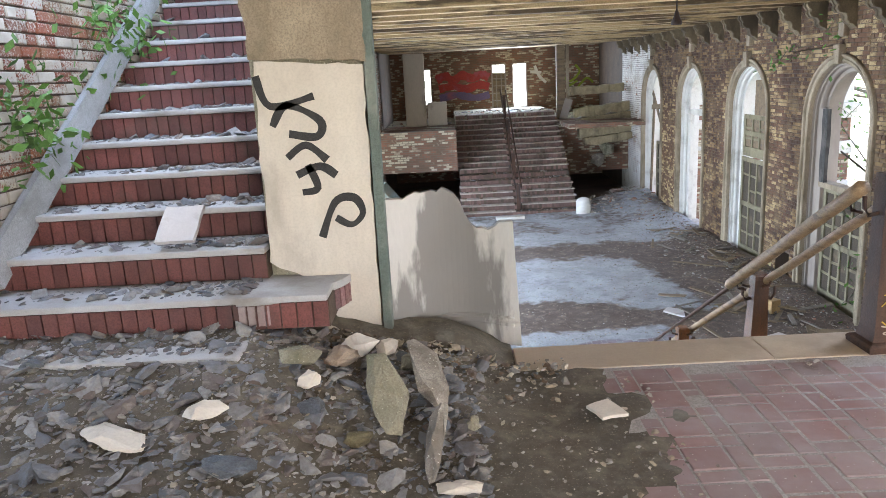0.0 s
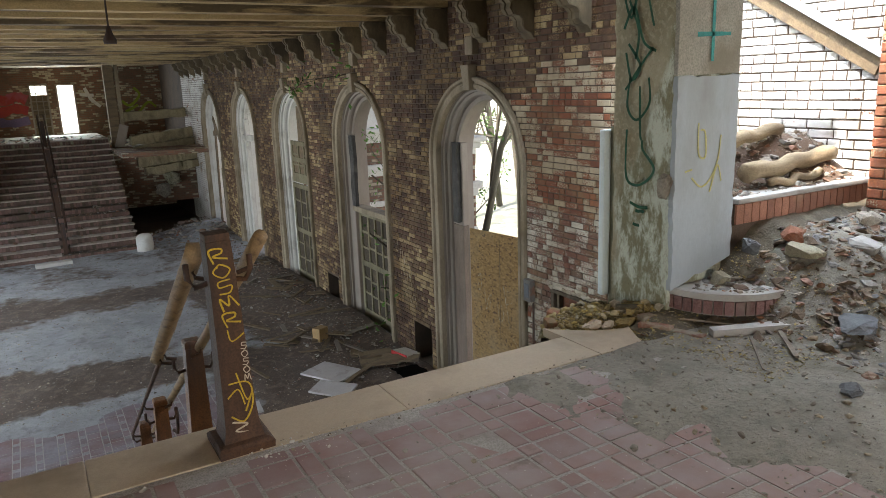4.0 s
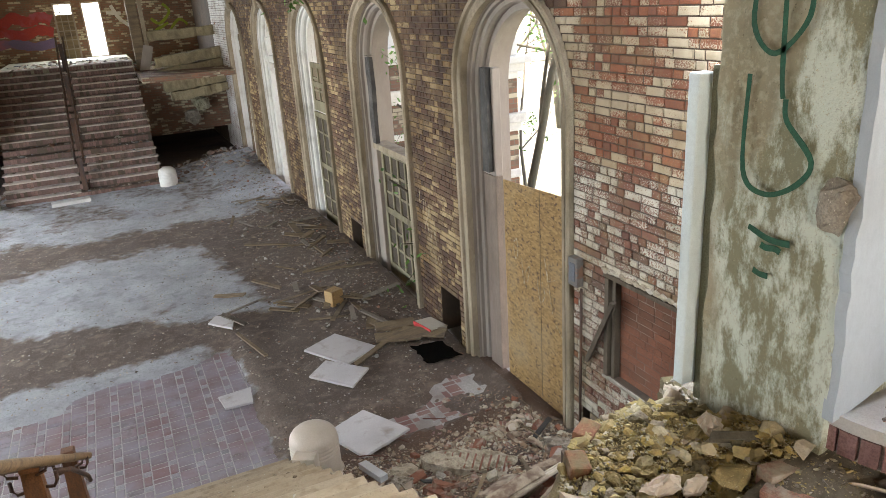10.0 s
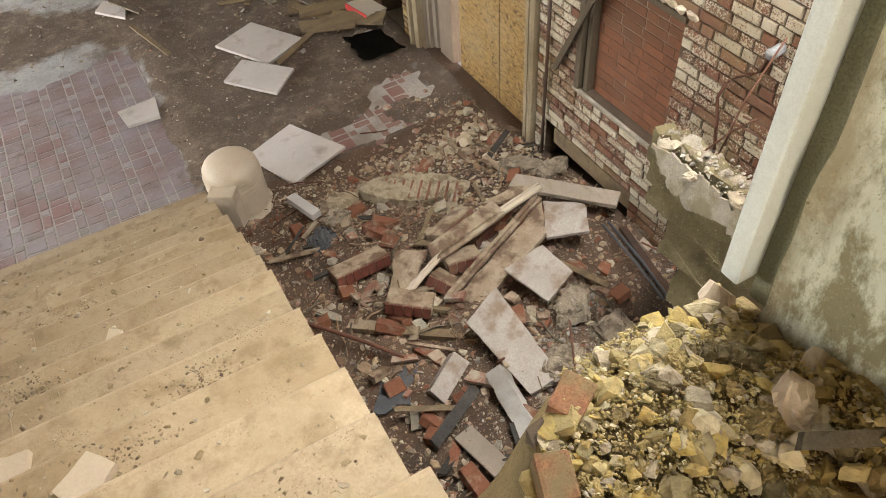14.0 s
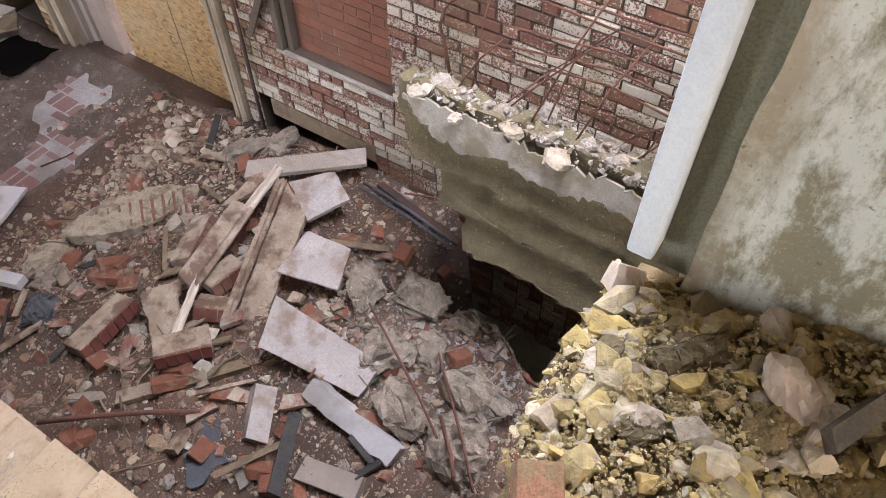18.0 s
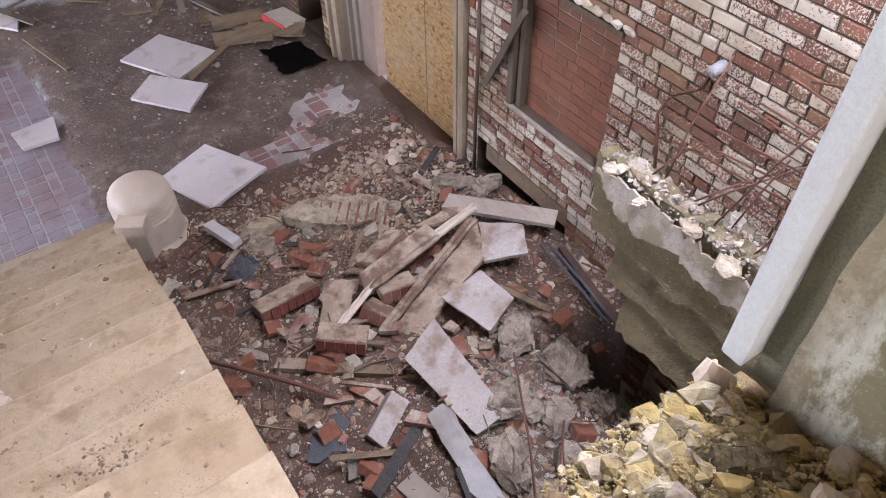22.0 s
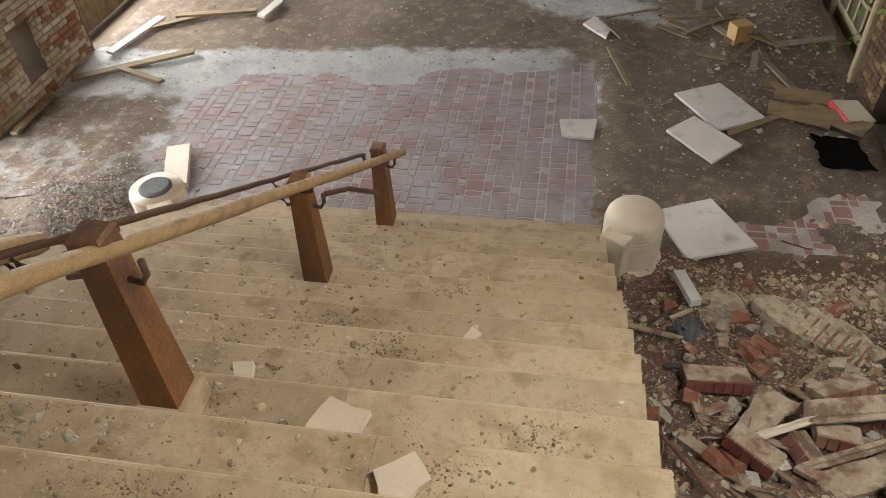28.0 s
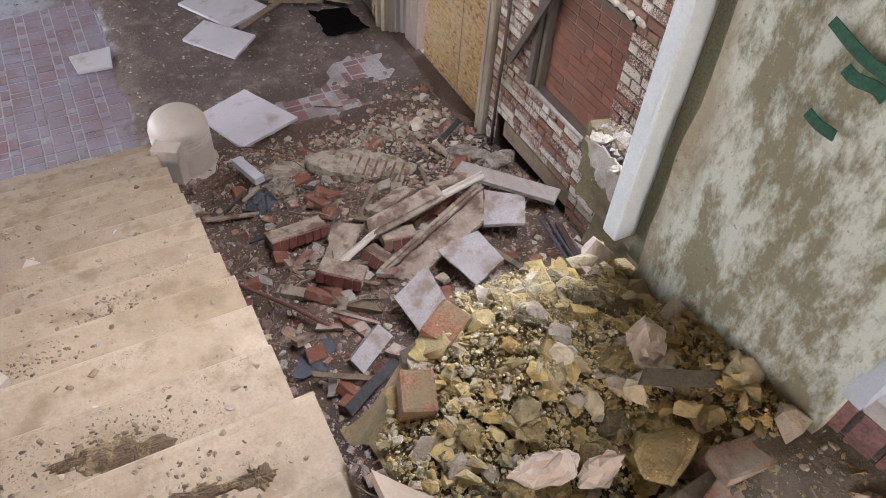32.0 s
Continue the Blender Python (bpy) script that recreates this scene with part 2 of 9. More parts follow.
c = mixed(nt, maths(nt, "MULTIPLY", noise_mask(nt, 120.0, 0.35, 0.7, 3.0), 0.55), c, (0.27, 0.20, 0.13))
c = mixed(nt, maths(nt, "MULTIPLY", noise_mask(nt, 28.0, 0.52, 0.66, 6.0), 0.35), c, (0.22, 0.155, 0.09))
grit = maths(nt, "MULTIPLY", noise_mask(nt, 150.0, 0.60, 0.66, 2.0), noise_mask(nt, 3.2, 0.52, 0.66, 6.0))
c = mixed(nt, grit, c, (0.13, 0.09, 0.055))
hs = node(nt, "HueSaturation")
v = node(nt, "MapRange", To_Min=0.90, To_Max=1.08)
nt.links.new(chance(nt, False), v.inputs["Value"])
nt.links.new(v.outputs[0], hs.inputs["Value"])
nt.links.new(c, hs.inputs["Color"])
nt.links.new(hs.outputs[0], b.inputs["Base Color"])
b.inputs["Roughness"].default_value = 0.7
bump(nt, b, 0.3, 70.0, 0.006)
M_TREAD = m_tread
M_NOSING = worn("tan_stone", (0.48, 0.385, 0.285), (0.42, 0.335, 0.25), (0.28, 0.225, 0.165), 1.2, 40.0, 0.7, 0.15, flecks=0.0)
M_TREAD_GREY = worn("grey_limestone", (0.44, 0.43, 0.42), (0.36, 0.345, 0.33), (0.20, 0.175, 0.15), 2.2, 40.0, 0.8, 0.3, flecks=0.0)
M_TILE_RED = worn("glazed_riser_tile", (0.17, 0.052, 0.038), (0.125, 0.042, 0.034), (0.20, 0.13, 0.09), 3.0, 30.0, 0.5, 0.15, vary=0.25, island=True)
M_JOINT = worn("dusty_joint", (0.46, 0.43, 0.41), (0.38, 0.35, 0.33), (0.22, 0.19, 0.17), 3.0, 30.0, 0.95, 0.6, 60.0)
M_GROUT = worn("pale_grout", (0.36, 0.33, 0.31), (0.28, 0.25, 0.24), (0.18, 0.15, 0.14), 4.0)
M_DIRT = worn("dry_dirt", (0.150, 0.092, 0.063), (0.090, 0.056, 0.038), (0.038, 0.027, 0.021), 1.3, 26.0, 0.95, 0.9, 30.0, (0.5, 0.66), 0.8, (0.36, 0.33, 0.30))
M_DUST = worn("pale_dust", (0.42, 0.41, 0.41), (0.33, 0.31, 0.31), (0.20, 0.18, 0.17), 1.1, 22.0, 0.95, 0.6, 40.0, (0.55, 0.72), 1.4, (0.55, 0.53, 0.5))
M_LANDDIRT = worn("landing_grit", (0.25, 0.225, 0.19), (0.19, 0.165, 0.135), (0.11, 0.09, 0.07), 1.3, 24.0, 0.95, 0.7, 35.0, (0.52, 0.68), 1.1, (0.48, 0.46, 0.42))
M_PAVER = paver_mat("red_paver", False, 0.70, (0.40, 0.375, 0.38), 1.08)
M_PAVER_DOOR = paver_mat("door_paver", False, 0.85, (0.235, 0.165, 0.145))
M_PAVER_J = paver_mat("red_paver_rest", True, 0.70, (0.40, 0.375, 0.38), 1.08)
M_PAVER_HALL = paver_mat("hall_paver", False, 0.80, (0.27, 0.275, 0.315), 0.78)
M_PAVER_HALL_J = paver_mat("hall_paver_rest", True, 0.84, (0.27, 0.275, 0.315), 0.78)
M_PALE_PAVER = worn("pale_paver", (0.33, 0.315, 0.325), (0.25, 0.235, 0.24), (0.18, 0.14, 0.14), 3.0, vary=0.2)
M_CONC = worn("rough_concrete", (0.36, 0.33, 0.25), (0.26, 0.235, 0.15), (0.13, 0.12, 0.075), 2.2, 28.0, 0.92, 0.9, 28.0, (0.48, 0.66), 2.0, (0.46, 0.42, 0.32), (1, 1, 0.4))
M_CONC_PALE = worn("pale_concrete", (0.40, 0.36, 0.30), (0.28, 0.245, 0.20), (0.15, 0.125, 0.10), 5.0, 40.0, 0.95, 1.0, 45.0, (0.5, 0.7), 4.0, (0.62, 0.58, 0.5))
M_PEBBLE = worn("pebbly_concrete", (0.36, 0.30, 0.235), (0.23, 0.185, 0.14), (0.11, 0.085, 0.062), 9.0, 34.0, 0.95, 1.0, 38.0, (0.50, 0.62), 8.0, (0.58, 0.54, 0.47), flecks=0.25)
M_OLIVE = worn("mossy_concrete", (0.20, 0.165, 0.09), (0.14, 0.115, 0.062), (0.08, 0.066, 0.036), 4.0, 45.0, 0.95, 0.9, 45.0, (0.5, 0.68), 5.0, (0.36, 0.31, 0.2))
M_PLASTER = worn("white_plaster", (0.66, 0.60, 0.51), (0.56, 0.50, 0.42), (0.30, 0.26, 0.21), 1.6, 20.0, 0.8, 0.25, 40.0, (0.56, 0.7), 1.6, None, (1, 1, 0.45), flecks=0.0)
M_BLUEWHITE = worn("blue_white_plaster", (0.42, 0.485, 0.55), (0.36, 0.41, 0.46), (0.24, 0.25, 0.245), 1.3, 70.0, 0.75, 0.12, 30.0, (0.50, 0.72), 1.8, None, (1, 1, 0.4), flecks=0.0)
M_STONE = worn("carved_stone", (0.40, 0.325, 0.23), (0.27, 0.21, 0.14), (0.12, 0.09, 0.052), 2.4, 30.0, 0.85, 0.4, 50.0, (0.46, 0.64), 1.7, None, (1, 1, 0.5))
M_CORBEL = worn("sooty_carved_stone", (0.22, 0.165, 0.095), (0.12, 0.09, 0.052), (0.055, 0.040, 0.024), 3.0, 30.0, 0.9, 0.5, 50.0, (0.46, 0.62), 1.9, None, (1, 1, 0.5))
M_STONE_W = worn("washed_stone", (0.62, 0.60, 0.56), (0.52, 0.50, 0.46), (0.33, 0.30, 0.26), 2.0, 30.0, 0.85, 0.3, 50.0, (0.56, 0.72), 2.0, flecks=0.0)
M_MARBLE = worn("white_marble", (0.54, 0.51, 0.50), (0.46, 0.43, 0.42), (0.27, 0.21, 0.17), 2.6, 60.0, 0.55, 0.15, 40.0, (0.56, 0.72), 4.0, flecks=0.0)
M_RUST = worn("rusted_iron", (0.070, 0.038, 0.026), (0.125, 0.058, 0.028), (0.035, 0.024, 0.022), 4.0, 30.0, 0.7, 0.45, 50.0, (0.5, 0.62), 3.0, None, (1, 1, 0.3), metal=0.2)
M_REBAR = worn("rusty_bar", (0.17, 0.065, 0.04), (0.11, 0.05, 0.035), None, 12.0, 60.0, 0.9)
M_WOOD = worn("old_timber", (0.25, 0.18, 0.105), (0.17, 0.12, 0.075), (0.08, 0.06, 0.045), 2.0, 25.0, 0.85, 0.5, 40.0, (0.5, 0.7), 1.4, None, (1, 6, 6))
M_RAIL = worn("weathered_rail", (0.36, 0.24, 0.125), (0.22, 0.14, 0.07), (0.09, 0.058, 0.034), 3.0, 40.0, 0.6, 0.4, 60.0, (0.55, 0.7), 3.0, None, (8, 1, 8))
M_BEAM = worn("stained_beam", (0.60, 0.44, 0.22), (0.36, 0.235, 0.105), (0.060, 0.040, 0.022), 1.6, 14.0, 0.85, 0.7, 25.0, (0.48, 0.56), 1.1, None, (0.5, 2.5, 2.5))
M_DECK = worn("shade_dark_boarding", (0.075, 0.055, 0.035), (0.045, 0.033, 0.022), (0.20, 0.15, 0.09), 1.2, 18.0, 0.9, 0.6, 25.0, (0.60, 0.72), 1.1)
M_BLACKHOLE = worn("hole_darkness", (0.008, 0.007, 0.006), (0.005, 0.005, 0.005), None, 3.0, rough=1.0)
M_BLACKHOLE.node_tree.nodes["Principled BSDF"].inputs["Specular IOR Level"].default_value = 0.0
M_CHAR = worn("char_and_hole_dark", (0.045, 0.040, 0.036), (0.025, 0.022, 0.020), (0.10, 0.09, 0.08), 8.0, 40.0, 0.7, 0.9, 40.0)
M_DOOR = worn("grey_green_door_paint", (0.27, 0.235, 0.145), (0.18, 0.155, 0.09), (0.085, 0.066, 0.036), 3.0, 30.0, 0.8, 0.4, 50.0, (0.5, 0.68), 2.0, None, (1, 1, 0.4))
M_JAMB = worn("faded_jamb_paint", (0.31, 0.265, 0.225), (0.24, 0.195, 0.16), (0.17, 0.13, 0.10), 2.0, 24.0, 0.75, 0.3, 40.0, (0.55, 0.7), 1.6, None, (1, 1, 0.3), flecks=0.0)
M_SLATE = worn("slate", (0.10, 0.11, 0.125), (0.075, 0.08, 0.09), None, 6.0, 30.0, 0.7, 0.4, vary=0.25, island=True)
M_CREAM = worn("cream_stone", (0.54, 0.46, 0.37), (0.46, 0.385, 0.30), (0.32, 0.26, 0.19), 2.5, 80.0, 0.45, 0.12, 60.0, (0.58, 0.74), 3.4, flecks=0.0)
M_LEAF = worn("leaf", (0.10, 0.22, 0.03), (0.07, 0.16, 0.025), None, 9.0, 40.0, 0.6, vary=0.35, island=True)
M_BARK = worn("bark", (0.15, 0.13, 0.095), (0.09, 0.08, 0.06), None, 6.0, 40.0, 0.95, 1.0, 30.0, stretch=(1, 1, 0.25))
M_GRASS = worn("dry_grass", (0.34, 0.35, 0.27), (0.26, 0.28, 0.19), (0.42, 0.41, 0.36), 0.6, 12.0, 0.95)
M_BLACK = worn("black_spray_paint", (0.035, 0.033, 0.032), (0.05, 0.048, 0.045), None, 9.0)
M_TEAL = worn("teal_spray_paint", (0.05, 0.36, 0.36), (0.06, 0.30, 0.31), None, 9.0)
M_GREEN = worn("green_spray_paint", (0.012, 0.105, 0.060), (0.018, 0.08, 0.048), None, 12.0)
M_YELLOW = worn("yellow_paint_marker", (0.66, 0.45, 0.04), (0.58, 0.40, 0.05), None, 12.0)
M_PALEYEL = worn("pale_yellow_spray", (0.62, 0.58, 0.22), (0.56, 0.54, 0.30), None, 12.0)
M_CHALK = worn("white_chalk_line", (0.52, 0.46, 0.34), (0.38, 0.31, 0.20), (0.22, 0.14, 0.055), 14.0, stain_at=(0.46, 0.54), stain_scale=24.0)
M_REDPAINT = worn("red_spray_paint", (0.42, 0.05, 0.035), (0.33, 0.04, 0.05), (0.30, 0.09, 0.12), 1.5)
M_VIOLET = worn("violet_spray_paint", (0.17, 0.12, 0.24), (0.12, 0.12, 0.20), (0.30, 0.10, 0.12), 1.5)
M_LIME = worn("lime_spray_paint", (0.28, 0.34, 0.03), (0.2, 0.26, 0.03), None, 3.0)
M_REDBOX = worn("red_card", (0.55, 0.03, 0.03), (0.45, 0.03, 0.03), None, 6.0)
M_CARD = worn("brown_card", (0.45, 0.29, 0.13), (0.38, 0.24, 0.11), None, 6.0)
M_PLASTIC = worn("grey_plastic", (0.30, 0.31, 0.33), (0.22, 0.23, 0.25), (0.1, 0.08, 0.06), 6.0, rough=0.5)


def rubble_mat(name, tones, pale=(0.42, 0.38, 0.32)):
    m, nt, b = graph(name)
    stops = [(i / (len(tones) - 1), c) for i, c in enumerate(tones)]
    c = ramp(nt, chance(nt, True), stops)
    c = mixed(nt, maths(nt, "MULTIPLY", noise_mask(nt, 40.0, 0.35, 0.7, 5.0), 0.5), c, (0.10, 0.08, 0.06))
    c = mixed(nt, maths(nt, "MULTIPLY", noise_mask(nt, 14.0, 0.52, 0.68, 6.0), 0.5), c, pale)
    nt.links.new(c, b.inputs["Base Color"])
    b.inputs["Roughness"].default_value = 0.95
    bump(nt, b, 0.8, 60.0, 0.012)
    return m


M_RUBBLE = rubble_mat("mixed_rubble", ((0.16, 0.11, 0.085), (0.30, 0.24, 0.18), (0.25, 0.095, 0.055), (0.22, 0.17, 0.14), (0.42, 0.37, 0.31), (0.13, 0.085, 0.06), (0.31, 0.13, 0.075), (0.20, 0.19, 0.19)))
M_GRAVEL = rubble_mat("grey_gravel", ((0.20, 0.18, 0.16), (0.32, 0.30, 0.27), (0.14, 0.12, 0.10), (0.46, 0.44, 0.41), (0.24, 0.21, 0.18)))
M_SLATES = rubble_mat("slate_and_plaster_rubble", ((0.10, 0.115, 0.14), (0.17, 0.17, 0.175), (0.32, 0.31, 0.30), (0.13, 0.14, 0.165), (0.15, 0.11, 0.09), (0.16, 0.165, 0.18)))
M_MOSSY = rubble_mat("mossy_rubble", ((0.45, 0.335, 0.125), (0.29, 0.22, 0.09), (0.56, 0.46, 0.23), (0.23, 0.18, 0.08), (0.50, 0.37, 0.12), (0.30, 0.25, 0.13), (0.62, 0.56, 0.40), (0.17, 0.135, 0.065)), (0.48, 0.39, 0.20))
M_CRUMB = rubble_mat("stone_crumbs", ((0.42, 0.35, 0.25), (0.30, 0.25, 0.18), (0.56, 0.50, 0.40), (0.24, 0.19, 0.13)))

m_osb, nt, b = graph("strand_board")
v = node(nt, "TexVoronoi", Scale=26.0)
nt.links.new(position(nt, (1, 1, 2.2)), v.inputs["Vector"])
c = ramp(nt, v.outputs["Color"], ((0.0, (0.15, 0.085, 0.026)), (0.5, (0.25, 0.145, 0.048)), (1.0, (0.34, 0.215, 0.080))))
c = mixed(nt, noise_mask(nt, 16.0, 0.58, 0.63, 3.0, (1, 1, 1.8)), c, (0.085, 0.045, 0.02))
c = mixed(nt, maths(nt, "MULTIPLY", noise_mask(nt, 1.2, 0.5, 0.7), 0.5), c, (0.28, 0.21, 0.12))
nt.links.new(c, b.inputs["Base Color"])
b.inputs["Roughness"].default_value = 0.8
bump(nt, b, 0.3, 60.0)
M_OSB = m_osb


def far_brick(name):
    m, nt, b = graph(name)
    t = node(nt, "TexBrick", Color1=(0.21, 0.095, 0.058, 1), Color2=(0.12, 0.066, 0.045, 1), Mortar=(0.15, 0.12, 0.085, 1), Scale=1.0, Mortar_Size=0.008, Brick_Width=0.21, Row_Height=0.076)
    g = nt.nodes.new("ShaderNodeNewGeometry")
    sep = nt.nodes.new("ShaderNodeSeparateXYZ")
    nt.links.new(g.outputs["Position"], sep.inputs[0])
    com = nt.nodes.new("ShaderNodeCombineXYZ")
    nt.links.new(maths(nt, "ADD", sep.outputs[0], sep.outputs[1]), com.inputs[0])
    nt.links.new(sep.outputs[2], com.inputs[1])
    nt.links.new(com.outputs[0], t.inputs["Vector"])
    c = mixed(nt, maths(nt, "MULTIPLY", noise_mask(nt, 0.9, 0.45, 0.7), 0.7), t.outputs["Color"], (0.10, 0.075, 0.05))
    own = node(nt, "TexBrick", Color1=(0, 0, 0, 1), Color2=(1, 1, 1, 1), Mortar=(0, 0, 0, 1), Scale=1.0, Mortar_Size=0.008, Brick_Width=0.21, Row_Height=0.076)
    nt.links.new(com.outputs[0], own.inputs["Vector"])
    left = node(nt, "MapRange", From_Min=0.92, From_Max=1.12)
    nt.links.new(maths(nt, "ADD", own.outputs["Color"], maths(nt, "MULTIPLY", noise_mask(nt, 1.3, 0.38, 0.66, 8.0, (1, 1, 1.6)), 0.62)), left.inputs["Value"])
    c = mixed(nt, maths(nt, "MULTIPLY", left.outputs[0], 0.8), c, (0.46, 0.40, 0.29))
    c = mixed(nt, maths(nt, "MULTIPLY", noise_mask(nt, 0.8, 0.55, 0.75, 6.0, (1, 1, 0.4)), 0.5), c, (0.06, 0.055, 0.045))
    nt.links.new(c, b.inputs["Base Color"])
    b.inputs["Roughness"].default_value = 0.9
    bump(nt, b, 0.4, 40.0)
    return m


def glow(name, colour, strength):
    m, nt, b = graph(name)
    e = node(nt, "Emission", Color=(*colour, 1), Strength=strength)
    nt.links.new(e.outputs[0], nt.nodes["Material Output"].inputs[0])
    return m


M_HAZE = glow("bright_haze", (1.0, 0.99, 0.97), 2.2)
M_FARBRICK = far_brick("far_brickwork")


# ---- mesh helpers ----
def box(bm, x0, y0, z0, x1, y1, z1):
    m = Matrix.LocRotScale(((x0 + x1) / 2, (y0 + y1) / 2, (z0 + z1) / 2), None, (x1 - x0, y1 - y0, z1 - z0))
    return bmesh.ops.create_cube(bm, size=1, matrix=m)["verts"]


def soften(bm, width=0.008, angle=0.6):
    edges = [e for e in bm.edges if len(e.link_faces) == 2 and e.calc_face_angle(0) > angle]
    if edges:
        bmesh.ops.bevel(bm, geom=edges, offset=width, segments=2, profile=0.6, affect="EDGES", clamp_overlap=True)


def part(name, bm, material, parent=None, label="", smooth=False):
    me = bpy.data.meshes.new(name)
    bm.to_mesh(me)
    bm.free()
    for mt in material if isinstance(material, (list, tuple)) else (material,):
        me.materials.append(mt)
    if smooth:
        me.polygons.foreach_set("use_smooth", [True] * len(me.polygons))
    ob = new(name, me)
    if parent is not None:
        ob.parent = parent
    if label:
        tagged(ob, label)
    return ob


def structure(ob, label="", category="", kind="structure"):
    return tagged(ob, label, category, kind=kind)


def empty(name, label, category, group=""):
    return tagged(new(name), label, category, group)


def slab(name, mat, x0, y0, z0, x1, y1, z1, parent=None, label="", bevel=0.0):
    bm = bmesh.new()
    box(bm, x0, y0, z0, x1, y1, z1)
    if bevel:
        soften(bm, bevel)
    return part(name, bm, mat, parent, label)


def raw(name, verts, faces, mats, parent=None, index=None):
    me = bpy.data.meshes.new(name)
    me.from_pydata(verts, [], faces)
    for mt in mats if isinstance(mats, (list, tuple)) else (mats,):
        me.materials.append(mt)
    if index is not None:
        me.polygons.foreach_set("material_index", index)
    me.update()
    ob = new(name, me)
    if parent is not None:
        ob.parent = parent
    return ob


BOXF = np.array([(0, 3, 2, 1), (4, 5, 6, 7), (0, 1, 5, 4), (1, 2, 6, 5), (2, 3, 7, 6), (3, 0, 4, 7)])


def boxes(name, items, mat, parent=None, jitter=0.0, rng=None):
    """Many axis-aligned boxes in one mesh."""
    a = np.array(items, float)
    x0, y0, z0, x1, y1, z1 = a.T
    v = np.stack([np.stack(p, -1) for p in ((x0, y0, z0), (x1, y0, z0), (x1, y1, z0), (x0, y1, z0), (x0, y0, z1), (x1, y0, z1), (x1, y1, z1), (x0, y1, z1))], 1)
    if jitter:
        v = v + (rng or np.random.default_rng(5)).normal(0, jitter, v.shape)
    f = (np.arange(len(a))[:, None, None] * 8 + BOXF[None]).reshape(-1, 4)
    return raw(name, v.reshape(-1, 3).tolist(), f.tolist(), mat, parent)


def cells(bm, x0, x1, y0, y1, z0, z1, holes):
    """A wall slab along y, in blocks round rectangular holes (ya, yb, za, zb)."""
    ys = sorted({y0, y1, *[min(max(h[k], y0), y1) for h in holes for k in (0, 1)]})
    zs = sorted({z0, z1, *[min(max(h[k], z0), z1) for h in holes for k in (2, 3)]})
    for za, zb in zip(zs, zs[1:]):
        run = None
        for ya, yb in zip(ys, ys[1:]):
            ym, zm = (ya + yb) / 2, (za + zb) / 2
            solid = not any(h[0] < ym < h[1] and h[2] < zm < h[3] for h in holes)
            if solid:
                run = (run[0] if run else ya, yb)
            if run and (not solid or yb == ys[-1]):
                box(bm, x0, run[0], za, x1, run[1], zb)
                run = None


def arch_fill(bm, x0, x1, yc, half, spring, top, seg=28):
    pts = [(yc - half * math.cos(math.pi * i / seg), spring + half * math.sin(math.pi * i / seg)) for i in range(seg + 1)]
    for (ya, za), (yb, zb) in zip(pts, pts[1:]):
        v = [bm.verts.new(p) for p in ((x0, ya, za), (x0, yb, zb), (x0, yb, top), (x0, ya, top), (x1, ya, za), (x1, yb, zb), (x1, yb, top), (x1, ya, top))]
        for f in ((0, 3, 2, 1), (4, 5, 6, 7), (0, 1, 5, 4), (3, 7, 6, 2)):
            bm.faces.new([v[i] for i in f])


def tube(bm, pts, radius, sides=8, taper=1.0):
    """A round bar along a line of points."""
    rings = []
    pts = [Vector(p) for p in pts]
    for i, p in enumerate(pts):
        d = (pts[min(i + 1, len(pts) - 1)] - pts[max(i - 1, 0)]).normalized()
        a = d.orthogonal().normalized()
        c = d.cross(a)
        r = radius * (1 + (taper - 1) * i / max(1, len(pts) - 1))
        rings.append([bm.verts.new(p + a * r * math.cos(2 * math.pi * k / sides) + c * r * math.sin(2 * math.pi * k / sides)) for k in range(sides)])
    for ra, rb in zip(rings, rings[1:]):
        for k in range(sides):
            bm.faces.new((ra[k], ra[(k + 1) % sides], rb[(k + 1) % sides], rb[k]))
    bm.faces.new(rings[0][::-1])
    bm.faces.new(rings[-1])


def lathe(bm, profile, centre, sides=40):
    rings = [[bm.verts.new((centre[0] + r * math.cos(2 * math.pi * k / sides), centre[1] + r * math.sin(2 * math.pi * k / sides), centre[2] + z)) for k in range(sides)] for r, z in profile]
    for ra, rb in zip(rings, rings[1:]):
        for k in range(sides):
            bm.faces.new((ra[k], ra[(k + 1) % sides], rb[(k + 1) % sides], rb[k]))
    bm.faces.new(rings[0][::-1])
    bm.faces.new(rings[-1])


def ragged(outline, rng, step=0.05, amount=0.012):
    """A closed outline broken into short, uneven bits."""
    out = []
    for (ax, ay), (bx, by) in zip(outline, outline[1:] + outline[:1]):
        n = max(1, int(math.hypot(bx - ax, by - ay) / step))
        for i in range(n):
            t = i / n
            k = 0 if i == 0 else amount
            out.append((ax + (bx - ax) * t + rng.normal(0, k or 1e-6), ay + (by - ay) * t + rng.normal(0, k or 1e-6)))
    return out


def sheet(bm, outline, thick, m=None):
    """A plate: an outline in its own plane, given a thickness, then posed."""
    m = m or Matrix()
    a = [bm.verts.new(m @ Vector((x, y, 0))) for x, y in outline]
    b = [bm.verts.new(m @ Vector((x, y, thick))) for x, y in outline]
    bm.faces.new(a[::-1])
    bm.faces.new(b)
    for i in range(len(a)):
        j = (i + 1) % len(a)
        bm.faces.new((a[i], a[j], b[j], b[i]))


